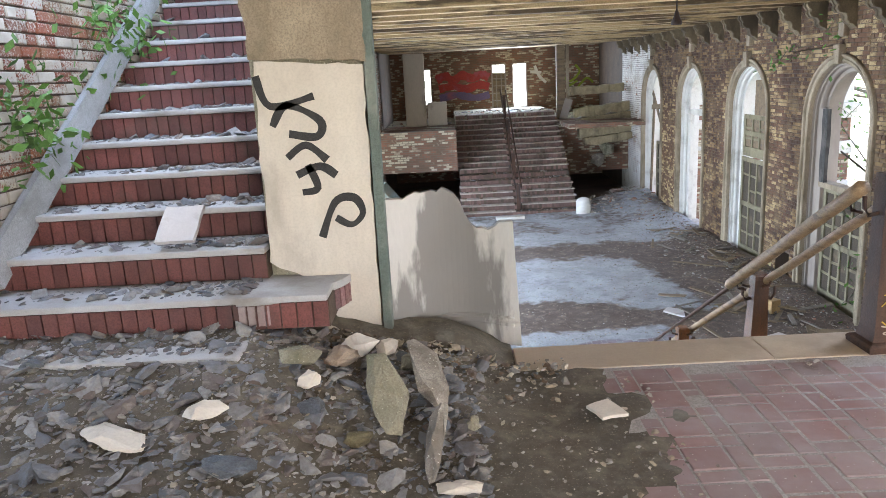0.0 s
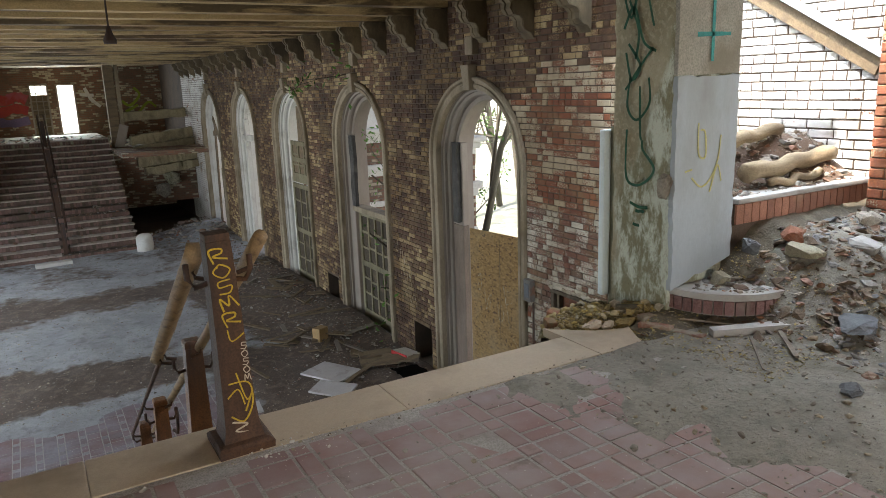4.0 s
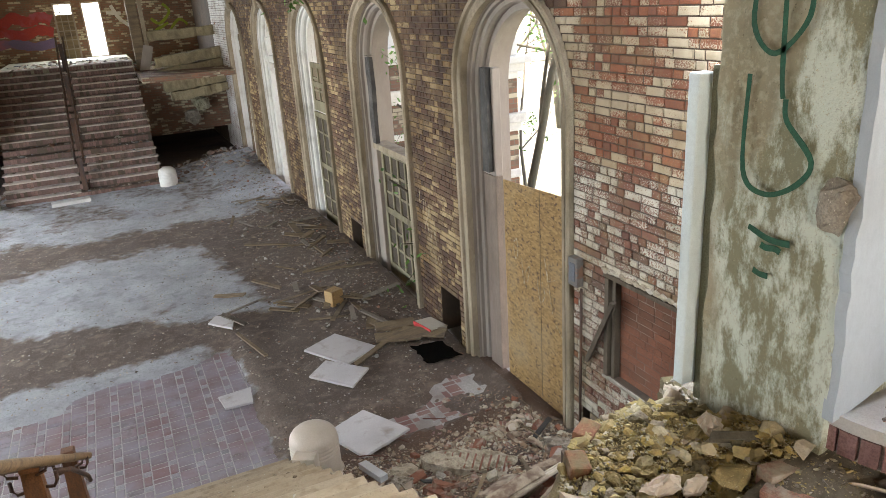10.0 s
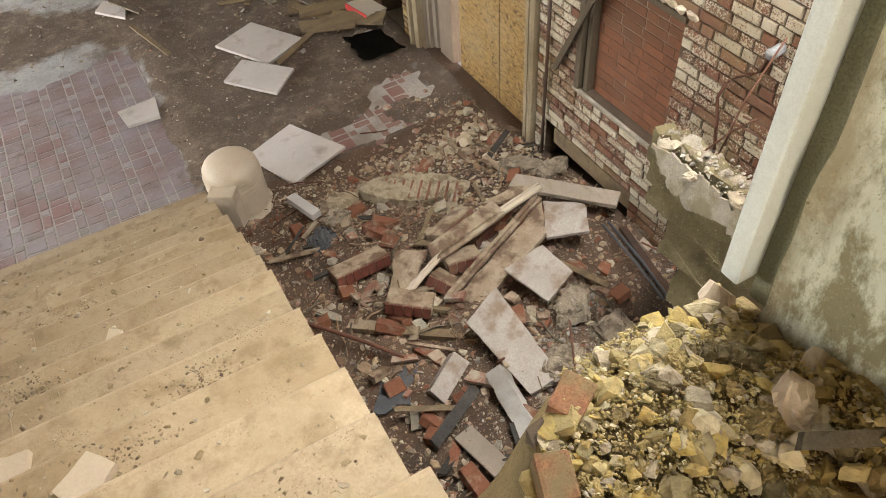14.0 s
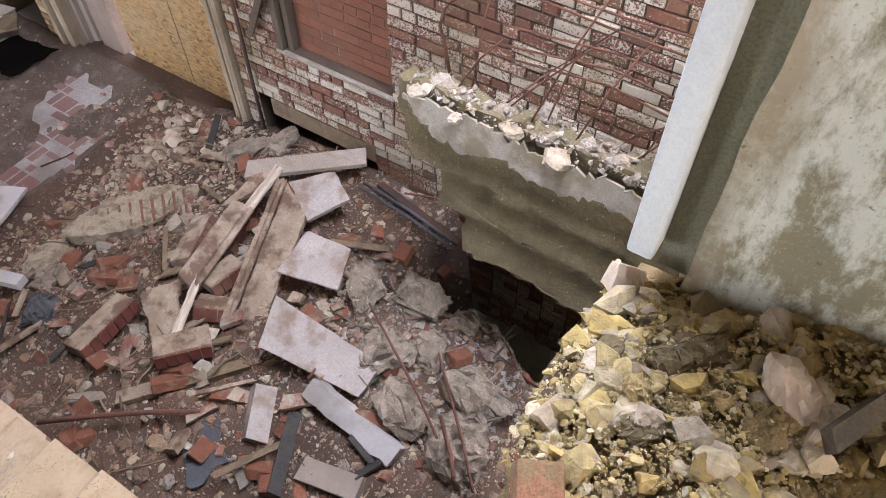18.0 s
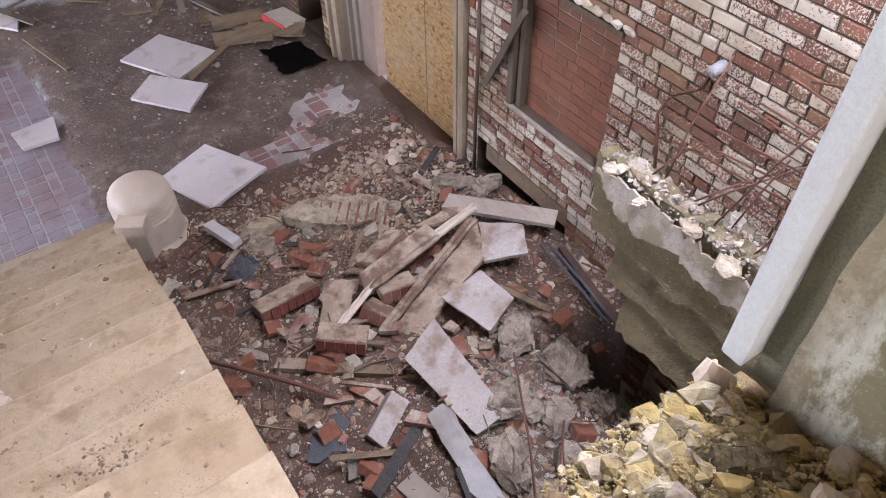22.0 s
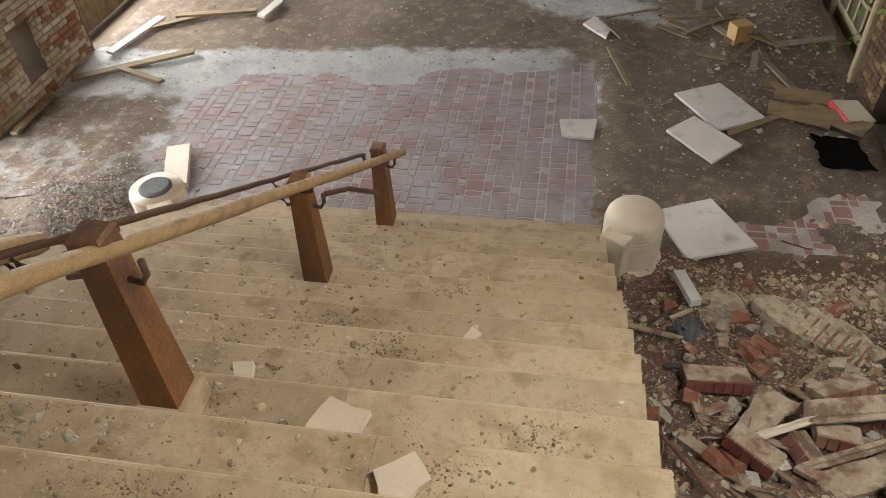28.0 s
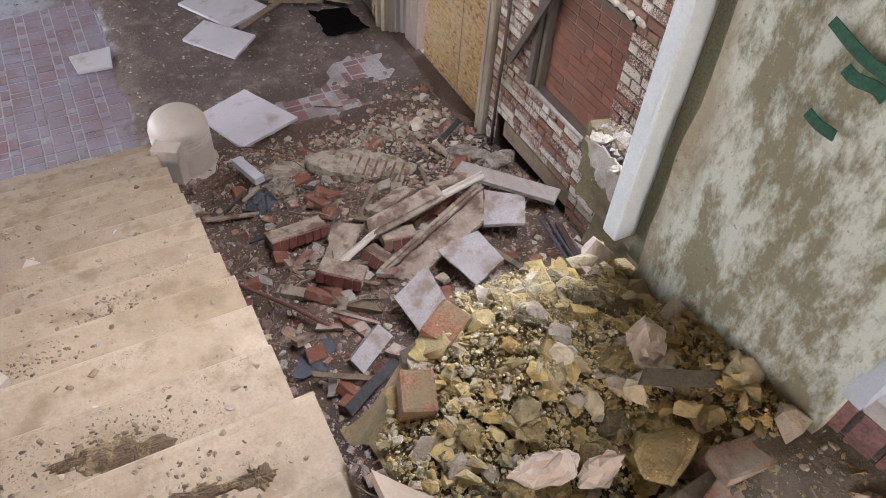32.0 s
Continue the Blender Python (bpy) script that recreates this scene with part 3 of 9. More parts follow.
def hull(rng, size, n=16, squash=0.35):
    """A broken stone as a convex hull."""
    bm = bmesh.new()
    for _ in range(n):
        p = Vector(rng.normal(0, 1, 3)).normalized()
        p = Vector([max(-1, min(1, c * (1.25 - squash * rng.random()))) for c in p])
        bm.verts.new((p.x * size[0] / 2, p.y * size[1] / 2, p.z * size[2] / 2))
    bmesh.ops.convex_hull(bm, input=bm.verts)
    bmesh.ops.delete(bm, geom=[v for v in bm.verts if not v.link_faces], context="VERTS")
    return bm


def chunk(name, label, category, mat, place, size, turn=(0, 0, 0), seed=0, rough=0.0, group=""):
    rng = np.random.default_rng(1000 + seed)
    bm = hull(rng, size, 22)
    if rough:
        bmesh.ops.triangulate(bm, faces=bm.faces)
        bmesh.ops.subdivide_edges(bm, edges=bm.edges, cuts=4 if rough > 0.03 else 2, use_grid_fill=True)
        for v in bm.verts:
            v.co += v.co.normalized() * rough * 0.5 * noise.noise(v.co * 34) if rough > 0.03 else Vector()
            v.co += v.co.normalized() * rough * noise.noise(v.co * 9 + Vector((seed, 0, 0))) + Vector(rng.normal(0, rough * 0.25, 3))
    ob = part(name, bm, mat)
    ob.matrix_world = pose(*place, *turn)
    return tagged(ob, label, category, group)


TEMPLATES = []
for i in range(14):
    bm = hull(np.random.default_rng(40 + i), (1, 0.9, 0.75), 13)
    bmesh.ops.triangulate(bm, faces=bm.faces)
    bm.verts.index_update()
    TEMPLATES.append((np.array([v.co[:] for v in bm.verts]), np.array([[v.index for v in f.verts] for f in bm.faces])))
    bm.free()


BRICKBATS = []
for i in range(8):
    r_ = np.random.default_rng(140 + i)
    bm = bmesh.new()
    box(bm, -0.5, -0.26, -0.17, 0.5 - 0.4 * r_.random(), 0.26, 0.17)
    for v in bm.verts:
        v.co += Vector(r_.normal(0, 0.035, 3))
    bmesh.ops.bevel(bm, geom=list(bm.edges), offset=0.03, segments=1, affect="EDGES")
    bmesh.ops.triangulate(bm, faces=bm.faces)
    bm.verts.index_update()
    BRICKBATS.append((np.array([v.co[:] for v in bm.verts]), np.array([[v.index for v in f.verts] for f in bm.faces])))
    bm.free()


def scatter(name, count, sample, sizes, mats, seed, label, category, parent=None, flat=0.7, sink=0.25, shapes=TEMPLATES):
    """Loose stones on a surface, in one mesh. sample(rng) gives a place (x, y, z) or None."""
    rng = np.random.default_rng(seed)
    vs, fs, idx, n = [], [], [], 0
    for _ in range(count):
        p = sample(rng)
        if p is None:
            continue
        s = sizes[0] * (sizes[1] / sizes[0]) ** (rng.random() ** 2.2)
        tv, tf = shapes[rng.integers(len(shapes))]
        m = np.array(Euler(rng.uniform(-0.5, 0.5, 2).tolist() + [rng.uniform(0, 6.28)]).to_matrix())
        v = (tv * s * (np.array([1, rng.uniform(0.5, 1), rng.uniform(0.35, flat)]) if shapes is TEMPLATES else 1)) @ m.T
        v = v + np.array(p) + np.array([0, 0, -v[:, 2].min() - sink * s])
        vs.append(v)
        fs.append(tf + n)
        idx += [int(rng.integers(len(mats)))] * len(tf)
        n += len(v)
    ob = raw(name, np.concatenate(vs).tolist(), np.concatenate(fs).tolist(), mats, parent, idx)
    return tagged(ob, label, category, kind="stuff")


def field(name, x0, x1, y0, y1, step, height, mats, pick=None):
    """A ground sheet over a grid, with a height at each point and a skirt-free edge."""
    nx, ny = int((x1 - x0) / step) + 1, int((y1 - y0) / step) + 1
    xs, ys = np.linspace(x0, x1, nx), np.linspace(y0, y1, ny)
    verts = [(x, y, height(x, y)) for y in ys for x in xs]
    faces = [(j * nx + i, j * nx + i + 1, (j + 1) * nx + i + 1, (j + 1) * nx + i) for j in range(ny - 1) for i in range(nx - 1)]
    idx = [pick(xs[i], ys[j]) for j in range(ny - 1) for i in range(nx - 1)] if pick else None
    ob = raw(name, verts, faces, mats, None, idx)
    ob.data.polygons.foreach_set("use_smooth", [True] * len(ob.data.polygons))
    return ob


def rough_noise(x, y, scale, seed=0.0):
    return noise.fractal(Vector((x * scale, y * scale, seed)), 0.8, 2.2, 5)


def ribbon(name, strokes, width, m, mat, parent, label=""):
    """Painted strokes lying on a surface: thin flat bands along lines, in the plane of m."""
    bm = bmesh.new()
    for pts in strokes:
        pts = [Vector((*p, 0)) for p in pts]
        fine = []
        for i in range(len(pts) - 1):
            p0, p1, p2, p3 = pts[max(i - 1, 0)], pts[i], pts[i + 1], pts[min(i + 2, len(pts) - 1)]
            for k in range(6):
                t = k / 6
                fine.append(0.5 * ((2 * p1) + (p2 - p0) * t + (2 * p0 - 5 * p1 + 4 * p2 - p3) * t * t + (3 * p1 - p0 - 3 * p2 + p3) * t ** 3))
        fine.append(pts[-1])
        rows = []
        for i, p in enumerate(fine):
            d = (fine[min(i + 1, len(fine) - 1)] - fine[max(i - 1, 0)]).normalized()
            s = Vector((-d.y, d.x, 0)) * width / 2 * (0.85 + 0.3 * noise.noise(p * 9))
            rows.append([bm.verts.new(m @ (p + s)), bm.verts.new(m @ (p - s)), bm.verts.new(m @ (p - s + Vector((0, 0, 0.002)))), bm.verts.new(m @ (p + s + Vector((0, 0, 0.002))))])
        for a, b2 in zip(rows, rows[1:]):
            for k in range(4):
                bm.faces.new((a[k], a[(k + 1) % 4], b2[(k + 1) % 4], b2[k]))
    return part(name, bm, mat, parent, label)


def on_face(x, y, z, ex, ey):
    """A pose whose x and y run along ex and ey on a surface."""
    ex, ey = Vector(ex).normalized(), Vector(ey).normalized()
    m = Matrix((ex, ey, ex.cross(ey))).transposed().to_4x4()
    return Matrix.Translation((x, y, z)) @ m


def plank(name, label, category, mat, a, b, width, thick, roll=0.0, group="", ends=0.02, parent=None, seed=0):
    """A board between two points, lying on its wide side, with worn ends."""
    a, b = Vector(a), Vector(b)
    d = b - a
    rng = np.random.default_rng(700 + seed)
    L = d.length
    out = [(0, -width / 2), (L, -width / 2 + rng.normal(0, ends * 0.3)), (L + rng.normal(0, ends), width / 2), (rng.normal(0, ends), width / 2)]
    bm = bmesh.new()
    ex = d.normalized()
    side = Vector((0, 0, 1)).cross(ex).normalized()
    m = Matrix((ex, side, ex.cross(side))).transposed().to_4x4()
    sheet(bm, out, thick, Matrix.Translation((0, 0, -thick / 2)))
    soften(bm, min(thick, width) * 0.12)
    ob = part(name, bm, mat, parent)
    ob.matrix_world = Matrix.Translation(a) @ m @ pose(0, 0, 0, roll)
    if parent is None:
        tagged(ob, label, category, group)
    return ob


def plate(name, label, category, mat, corners, thick, group="", broken=0.01, seed=0):
    """A flat slab through four points (x, y, z), the last lifted into their plane."""
    p = [Vector(c) for c in corners]
    o = sum(p, Vector()) / len(p)
    ex = (p[1] - p[0]).normalized()
    n = ex.cross(p[-1] - p[0]).normalized()
    if n.z < 0:
        n = -n
    ey = n.cross(ex)
    m = Matrix((ex, ey, n)).transposed().to_4x4()
    out = [((c - o).dot(ex), (c - o).dot(ey)) for c in p]
    bm = bmesh.new()
    sheet(bm, ragged(out, np.random.default_rng(seed), 0.06, broken), thick)
    soften(bm, thick * 0.12)
    ob = part(name, bm, mat)
    ob.matrix_world = Matrix.Translation(o) @ m
    return tagged(ob, label, category, group)


def smooth(a, b, x):
    t = max(0.0, min(1.0, (x - a) / (b - a)))
    return t * t * (3 - 2 * t)


def dusty(name, dirt, dust, relief):
    """Ground that turns from dirt to dust by the sheet's own dust attribute."""
    m, nt, b = graph(name)
    at = nt.nodes.new("ShaderNodeAttribute")
    at.attribute_name = "dust"
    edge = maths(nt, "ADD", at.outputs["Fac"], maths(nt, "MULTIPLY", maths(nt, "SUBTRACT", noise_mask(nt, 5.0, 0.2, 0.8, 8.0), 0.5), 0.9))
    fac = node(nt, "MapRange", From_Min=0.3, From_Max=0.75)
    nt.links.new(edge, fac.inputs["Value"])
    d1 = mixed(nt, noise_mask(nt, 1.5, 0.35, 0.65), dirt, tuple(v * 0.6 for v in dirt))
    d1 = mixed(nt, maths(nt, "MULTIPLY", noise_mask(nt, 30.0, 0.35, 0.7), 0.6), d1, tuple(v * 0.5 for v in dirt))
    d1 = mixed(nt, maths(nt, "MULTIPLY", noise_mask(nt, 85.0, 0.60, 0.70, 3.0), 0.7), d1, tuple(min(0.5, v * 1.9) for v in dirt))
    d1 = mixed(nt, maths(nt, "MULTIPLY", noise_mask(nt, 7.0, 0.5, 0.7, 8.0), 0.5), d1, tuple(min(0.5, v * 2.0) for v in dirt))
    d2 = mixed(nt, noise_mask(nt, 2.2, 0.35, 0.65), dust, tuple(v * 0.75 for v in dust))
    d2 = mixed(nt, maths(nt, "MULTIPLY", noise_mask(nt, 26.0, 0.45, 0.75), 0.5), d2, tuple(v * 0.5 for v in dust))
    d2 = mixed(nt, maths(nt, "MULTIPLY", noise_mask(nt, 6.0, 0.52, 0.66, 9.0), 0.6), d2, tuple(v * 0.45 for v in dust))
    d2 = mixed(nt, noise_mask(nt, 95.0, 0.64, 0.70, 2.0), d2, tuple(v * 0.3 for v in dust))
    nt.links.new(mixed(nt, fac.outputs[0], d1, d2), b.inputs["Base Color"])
    b.inputs["Roughness"].default_value = 0.95
    bump(nt, b, relief, 34.0, 0.012)
    return m


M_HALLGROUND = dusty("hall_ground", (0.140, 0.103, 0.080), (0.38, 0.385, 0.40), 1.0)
M_LANDGROUND = dusty("landing_ground", (0.132, 0.112, 0.082), (0.275, 0.258, 0.225), 1.0)


def dust_sheet(name, x0, x1, y0, y1, step, height, dust, mat):
    ob = field(name, x0, x1, y0, y1, step, height, mat)
    at = ob.data.attributes.new("dust", "FLOAT", "POINT")
    at.data.foreach_set("value", [dust(v.co.x, v.co.y) for v in ob.data.vertices])
    return ob


# ---- ground outside ----
structure(field("ground", -400, 400, -400, 400, 16.0, lambda x, y: -3.9 if -12 < x < 20 and -12 < y < 50 else -3.6, M_GRASS), "rough spring grass round the ruin", "ground")

# ---- east wall with five arches ----
NICHE, HOLE = (6.33, 7.28, -2.02, -1.0), (6.52, 7.62, -2.95, -2.56)
VENTS = [(10.35, 10.95, FL - 0.1, -2.42), (14.3, 14.9, FL - 0.1, -2.42)]
rects = [(y - HALF, y + HALF, FL - 0.02, SPRING + HALF) for y in ARCHES]
bm = bmesh.new()
cells(bm, WX + 0.012, WX + 0.12, 3.04, FAR_WALL, -4.5, 4.4, rects + [NICHE, HOLE] + VENTS)
cells(bm, WX + 0.12, WX + 0.55, 3.04, FAR_WALL, -4.5, 4.4, rects + [HOLE] + VENTS)
for y in ARCHES:
    arch_fill(bm, WX + 0.012, WX + 0.55, y, HALF, SPRING, SPRING + HALF)
wall_east = structure(part("wall_east", bm, M_MORTAR), "arcaded brick wall with flaking cream paint", "wall")
# Near-black boxes close these holes and stand for the darkness inside them.
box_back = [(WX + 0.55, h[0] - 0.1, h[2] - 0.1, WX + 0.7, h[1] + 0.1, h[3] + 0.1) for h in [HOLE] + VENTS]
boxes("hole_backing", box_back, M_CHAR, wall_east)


def brick_courses(y0, y1, z0, z1, gaps, seed):
    """Bricks of a wall face along y: (y0, y1, z0, z1) of each, stretchers with headers among them, cut where an opening begins."""
    rng = np.random.default_rng(seed)
    out, z, n = [], z0, 0
    while z < z1:
        y = y0 - (0.103 if n % 2 else 0.0) - 0.05 * float(rng.random())
        closed = gaps(z + 0.035)
        run = False
        while y < y1:
            run = rng.random() < (0.8 if n % 6 == 5 or run else 0.22)
            L = 0.103 if run and rng.random() < 0.85 else 0.207
            pieces = [(max(y, y0) + 0.006, min(y + L, y1) - 0.006)]
            for ga, gb in closed:
                pieces = [q for p, r in pieces for q in ((p, min(r, ga - 0.004)), (max(p, gb + 0.004), r))]
            for a, b2 in pieces:
                if b2 - a > 0.025:
                    out.append((a + rng.normal(0, 0.0015), b2 + rng.normal(0, 0.0015), z + 0.005, z + 0.066))
            y += L
        z += 0.0715
        n += 1
    return out


def arch_gaps(z, arches, half):
    if z < SPRING:
        return [(yc - half, yc + half) for yc in arches]
    w = math.sqrt(max(0.0, half ** 2 - (z - SPRING) ** 2))
    return [(yc - w, yc + w) for yc in arches if w > 0]


def hole_gaps(z, holes):
    return [(h[0], h[1]) for h in holes if h[2] - 0.03 < z < h[3] + 0.03]


def gaps_east(z):
    return arch_gaps(z, ARCHES, 1.172) + hole_gaps(z, [NICHE, HOLE] + VENTS)


FRONT = np.array([(0, 1, 2, 3), (0, 4, 5, 1), (1, 5, 6, 2), (2, 6, 7, 3), (3, 7, 4, 0), (4, 8, 9, 5), (5, 9, 10, 6), (6, 10, 11, 7), (7, 11, 8, 4)])


def wall_bricks(name, items, mat, parent, rng, face=0):
    """Worn bricks with rounded fronts in one mesh; face 0 looks to -x, 1 to +x."""
    a = np.array(items, float)
    x0, y0, z0, x1, y1, z1 = a.T
    front, back, out = (x0, x1, 1.0) if face == 0 else (x1, x0, -1.0)
    e = 0.0055
    v = np.stack([np.stack(p, -1) for p in ((front, y0 + e, z0 + e), (front, y0 + e, z1 - e), (front, y1 - e, z1 - e), (front, y1 - e, z0 + e),
                                            (front + out * 0.006, y0, z0), (front + out * 0.006, y0, z1), (front + out * 0.006, y1, z1), (front + out * 0.006, y1, z0),
                                            (back, y0, z0), (back, y0, z1), (back, y1, z1), (back, y1, z0))], 1)
    v = v + rng.normal(0, 0.0014, v.shape)
    f = (np.arange(len(a))[:, None, None] * 12 + (FRONT if face == 0 else FRONT[:, ::-1])[None]).reshape(-1, 4)
    return raw(name, v.reshape(-1, 3).tolist(), f.tolist(), mat, parent)


east = brick_courses(3.05, 12.0, -4.2, 3.4, gaps_east, 3)
near = [q for q in east if 5.2 < q[0] < 7.62 and -2.55 < q[2] < -0.55][:300]
chosen = set(near)
rng = np.random.default_rng(9)
rest = [(WX + 0.004 * rng.random() ** 2 - 0.001, q[0], q[2], WX + 0.05, q[1], q[3]) for q in east if q not in chosen]
M_BRICK_WHITE = brick_paint("whitewashed_brick", True, 1.15, (0.78, 0.76, 0.73), -0.5)
bay = [q for q in rest if q[1] < 7.7 and q[2] <= -0.05]
bay_set = set(bay)
sunny = [q for q in rest if q[1] < 5.9 and q[2] > -0.05]


# Picks the darker brown bricks: beyond about 9.4 m and towards the wall's top.
def in_dark_brown(y, z):
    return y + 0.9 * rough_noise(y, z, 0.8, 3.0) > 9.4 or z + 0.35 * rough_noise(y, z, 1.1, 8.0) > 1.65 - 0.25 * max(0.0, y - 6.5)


plain = [q for q in rest if not (q[1] < 5.9 and q[2] > -0.05) and q not in bay_set]
tagged(wall_bricks("brickwork", [q for q in plain if not in_dark_brown(q[1], q[2])], M_BRICK, wall_east, rng), "pressed bricks with flaking cream paint", kind="stuff")
tagged(wall_bricks("smoked_brickwork", [q for q in plain if in_dark_brown(q[1], q[2])], M_BRICK_FAR, wall_east, rng), "dark brown bricks with yellowed paint", kind="stuff")
tagged(wall_bricks("bay_brickwork", bay, M_BRICK_MAUVE, wall_east, rng), "mauve bricks with flaking cream paint in the collapsed bay", kind="stuff")
tagged(wall_bricks("stairwell_brickwork", sunny, M_BRICK_WHITE, wall_east, rng), "whitewashed bricks of the stairwell", kind="stuff")
far_e = brick_courses(12.0, 24.8, -3.1, 2.6, gaps_east, 4)
tagged(wall_bricks("sooty_brickwork", [(WX, q[0], q[2], WX + 0.05, q[1], q[3]) for q in far_e], M_BRICK_FAR, wall_east, rng), "far dark brown bricks with yellowed paint", kind="stuff")
far_w = brick_courses(24.8, 28.6, -3.1, 2.6, gaps_east, 5)
tagged(wall_bricks("whitewashed_brickwork", [(WX, q[0], q[2], WX + 0.05, q[1], q[3]) for q in far_w], M_BRICK_WHITE, wall_east, rng), "whitewashed bricks", kind="stuff")

# the bricked-up niche
bm = bmesh.new()
cells(bm, WX + 0.089, WX + 0.12, NICHE[0], NICHE[1], NICHE[2], NICHE[3], [])
part("infill_mortar", bm, worn("red_mortar", (0.20, 0.095, 0.062), (0.13, 0.066, 0.046), (0.26, 0.19, 0.14), 6.0), wall_east)
inf = brick_courses(NICHE[0], NICHE[1], NICHE[2], NICHE[3] - 0.07, lambda z: [], 8)
tagged(boxes("infill_brickwork", [(WX + 0.085, q[0], q[2], WX + 0.11, q[1], q[3]) for q in inf], M_BRICK_RED, wall_east, 0.001, rng), "red infill bricks", kind="stuff")
M_ROTTEN = worn("rotten_dark_timber", (0.12, 0.092, 0.062), (0.075, 0.056, 0.038), (0.22, 0.185, 0.135), 3.0, 30.0, 0.9, 0.6, 40.0, (0.56, 0.70), 3.0, None, (1, 1, 0.3))
slab("niche_lintel", M_ROTTEN, WX - 0.012, NICHE[0] - 0.02, NICHE[3] - 0.045, WX + 0.1, NICHE[1] + 0.02, NICHE[3] - 0.002, wall_east, "rotten timber lintel", 0.008)
rl = np.random.default_rng(71)
for k in range(13):
    y_ = NICHE[0] - 0.05 + 0.083 * k
    chunk("mortar_lump", "broken pale mortar clinging to the niche lintel", "mortar", M_CRUMB, (WX - 0.004, y_, NICHE[3] + 0.022 + 0.01 * float(rl.random())), (0.05, 0.095, 0.045 + 0.02 * float(rl.random())), (float(rl.uniform(-12, 12)), float(rl.uniform(-15, 15)), 0), 700 + k, 0.006, "mortar along the niche")
slab("niche_jamb", M_ROTTEN, WX - 0.012, NICHE[1] - 0.055, NICHE[2], WX + 0.09, NICHE[1] - 0.003, NICHE[3] - 0.047, wall_east, "rotten timber jamb", 0.006)
slab("niche_jamb", M_ROTTEN, WX + 0.02, NICHE[1] - 0.12, NICHE[2], WX + 0.088, NICHE[1] - 0.075, NICHE[3] - 0.047, wall_east, "rotten timber jamb", 0.006)
slab("niche_sill", M_CONC_PALE, WX - 0.012, NICHE[0] - 0.02, NICHE[2] - 0.034, WX + 0.09, NICHE[1] + 0.02, NICHE[2] - 0.004, wall_east, "grey stone sill", 0.012)
slab("hole_lintel", M_WOOD, WX + 0.005, HOLE[0], HOLE[3] - 0.16, WX + 0.2, HOLE[1] - 0.12, HOLE[3] - 0.003, wall_east, "rotten dark lintel", 0.01)


def sweep_arch(bm, yc, half, spring, base, profile, seg=36):
    """A moulding round an arched opening; profile of (outwards, x)."""
    path = [(-1, None, base), (-1, None, spring)] + [(None, math.pi * i / seg, 0) for i in range(1, seg)] + [(1, None, spring), (1, None, base)]
    rings = []
    for side, ang, z in path:
        ring = []
        for o, x in profile:
            if ang is None:
                ring.append(bm.verts.new((x, yc + side * (half + o), z)))
            else:
                ring.append(bm.verts.new((x, yc - (half + o) * math.cos(ang), spring + (half + o) * math.sin(ang))))
        rings.append(ring)
    for a, b2 in zip(rings, rings[1:]):
        for k in range(len(profile) - 1):
            bm.faces.new((a[k], a[k + 1], b2[k + 1], b2[k]))
    for r in (rings[0], rings[-1]):
        bm.faces.new(r)


SURROUND = [(-0.010, WX + 0.06), (-0.010, WX - 0.020), (0.012, WX - 0.035), (0.052, WX - 0.035), (0.060, WX - 0.020), (0.085, WX - 0.020), (0.098, WX - 0.055), (0.130, WX - 0.065), (0.150, WX - 0.045), (0.150, WX + 0.06)]
REVEAL = [(-0.012, WX + 0.06), (-0.012, WX + 0.10), (-0.045, WX + 0.105), (-0.045, WX + 0.15), (-0.085, WX + 0.165), (-0.10, WX + 0.20), (-0.10, WX + 0.25), (-0.16, WX + 0.26), (-0.16, WX + 0.34), (-0.10, WX + 0.36), (-0.10, WX + 0.56), (-0.002, WX + 0.56)]
for i, y in enumerate(ARCHES):
    win = empty(f"window_{i + 1}", "round-arched opening with a moulded stone surround", "window")
    structure(win)
    win.location = (WX, y, FL)
    bm = bmesh.new()
    sweep_arch(bm, y, HALF, SPRING, FL - 0.02, SURROUND)
    sur = part("stone_surround", bm, M_STONE, None, "weathered moulded stone archivolt")
    bm = bmesh.new()
    sweep_arch(bm, y, HALF, SPRING, FL - 0.02, REVEAL)
    lin = part("reveal", bm, M_JAMB if i < 2 else M_STONE_W, None, "pale painted reveal")
    bm = bmesh.new()
    box(bm, WX - 0.13, y - 0.10, SPRING + HALF - 0.03, WX + 0.02, y + 0.10, SPRING + HALF + 0.30)
    for v in bm.verts:
        if v.co.z < SPRING + HALF:
            v.co.y = y + (v.co.y - y) * 0.7
            v.co.x += 0.03 if v.co.x < WX - 0.05 else 0
    soften(bm, 0.015)
    key = part("keystone", bm, M_STONE, None, "carved keystone")
    bm = bmesh.new()
    box(bm, WX - 0.10, y - 0.16, SPRING + HALF + 0.42, WX + 0.02, y + 0.02, SPRING + HALF + 0.66)
    soften(bm, 0.02)
    blk = part("stone_block", bm, M_STONE, None, "pale stone block")
    for o in (sur, lin, key, blk):
        o.parent = win
        o.matrix_parent_inverse = Matrix.Translation(win.location).inverted()

# ---- carved corbels under the beams ----
BEAMS = [5.75 + 0.97 * i for i in range(24)]


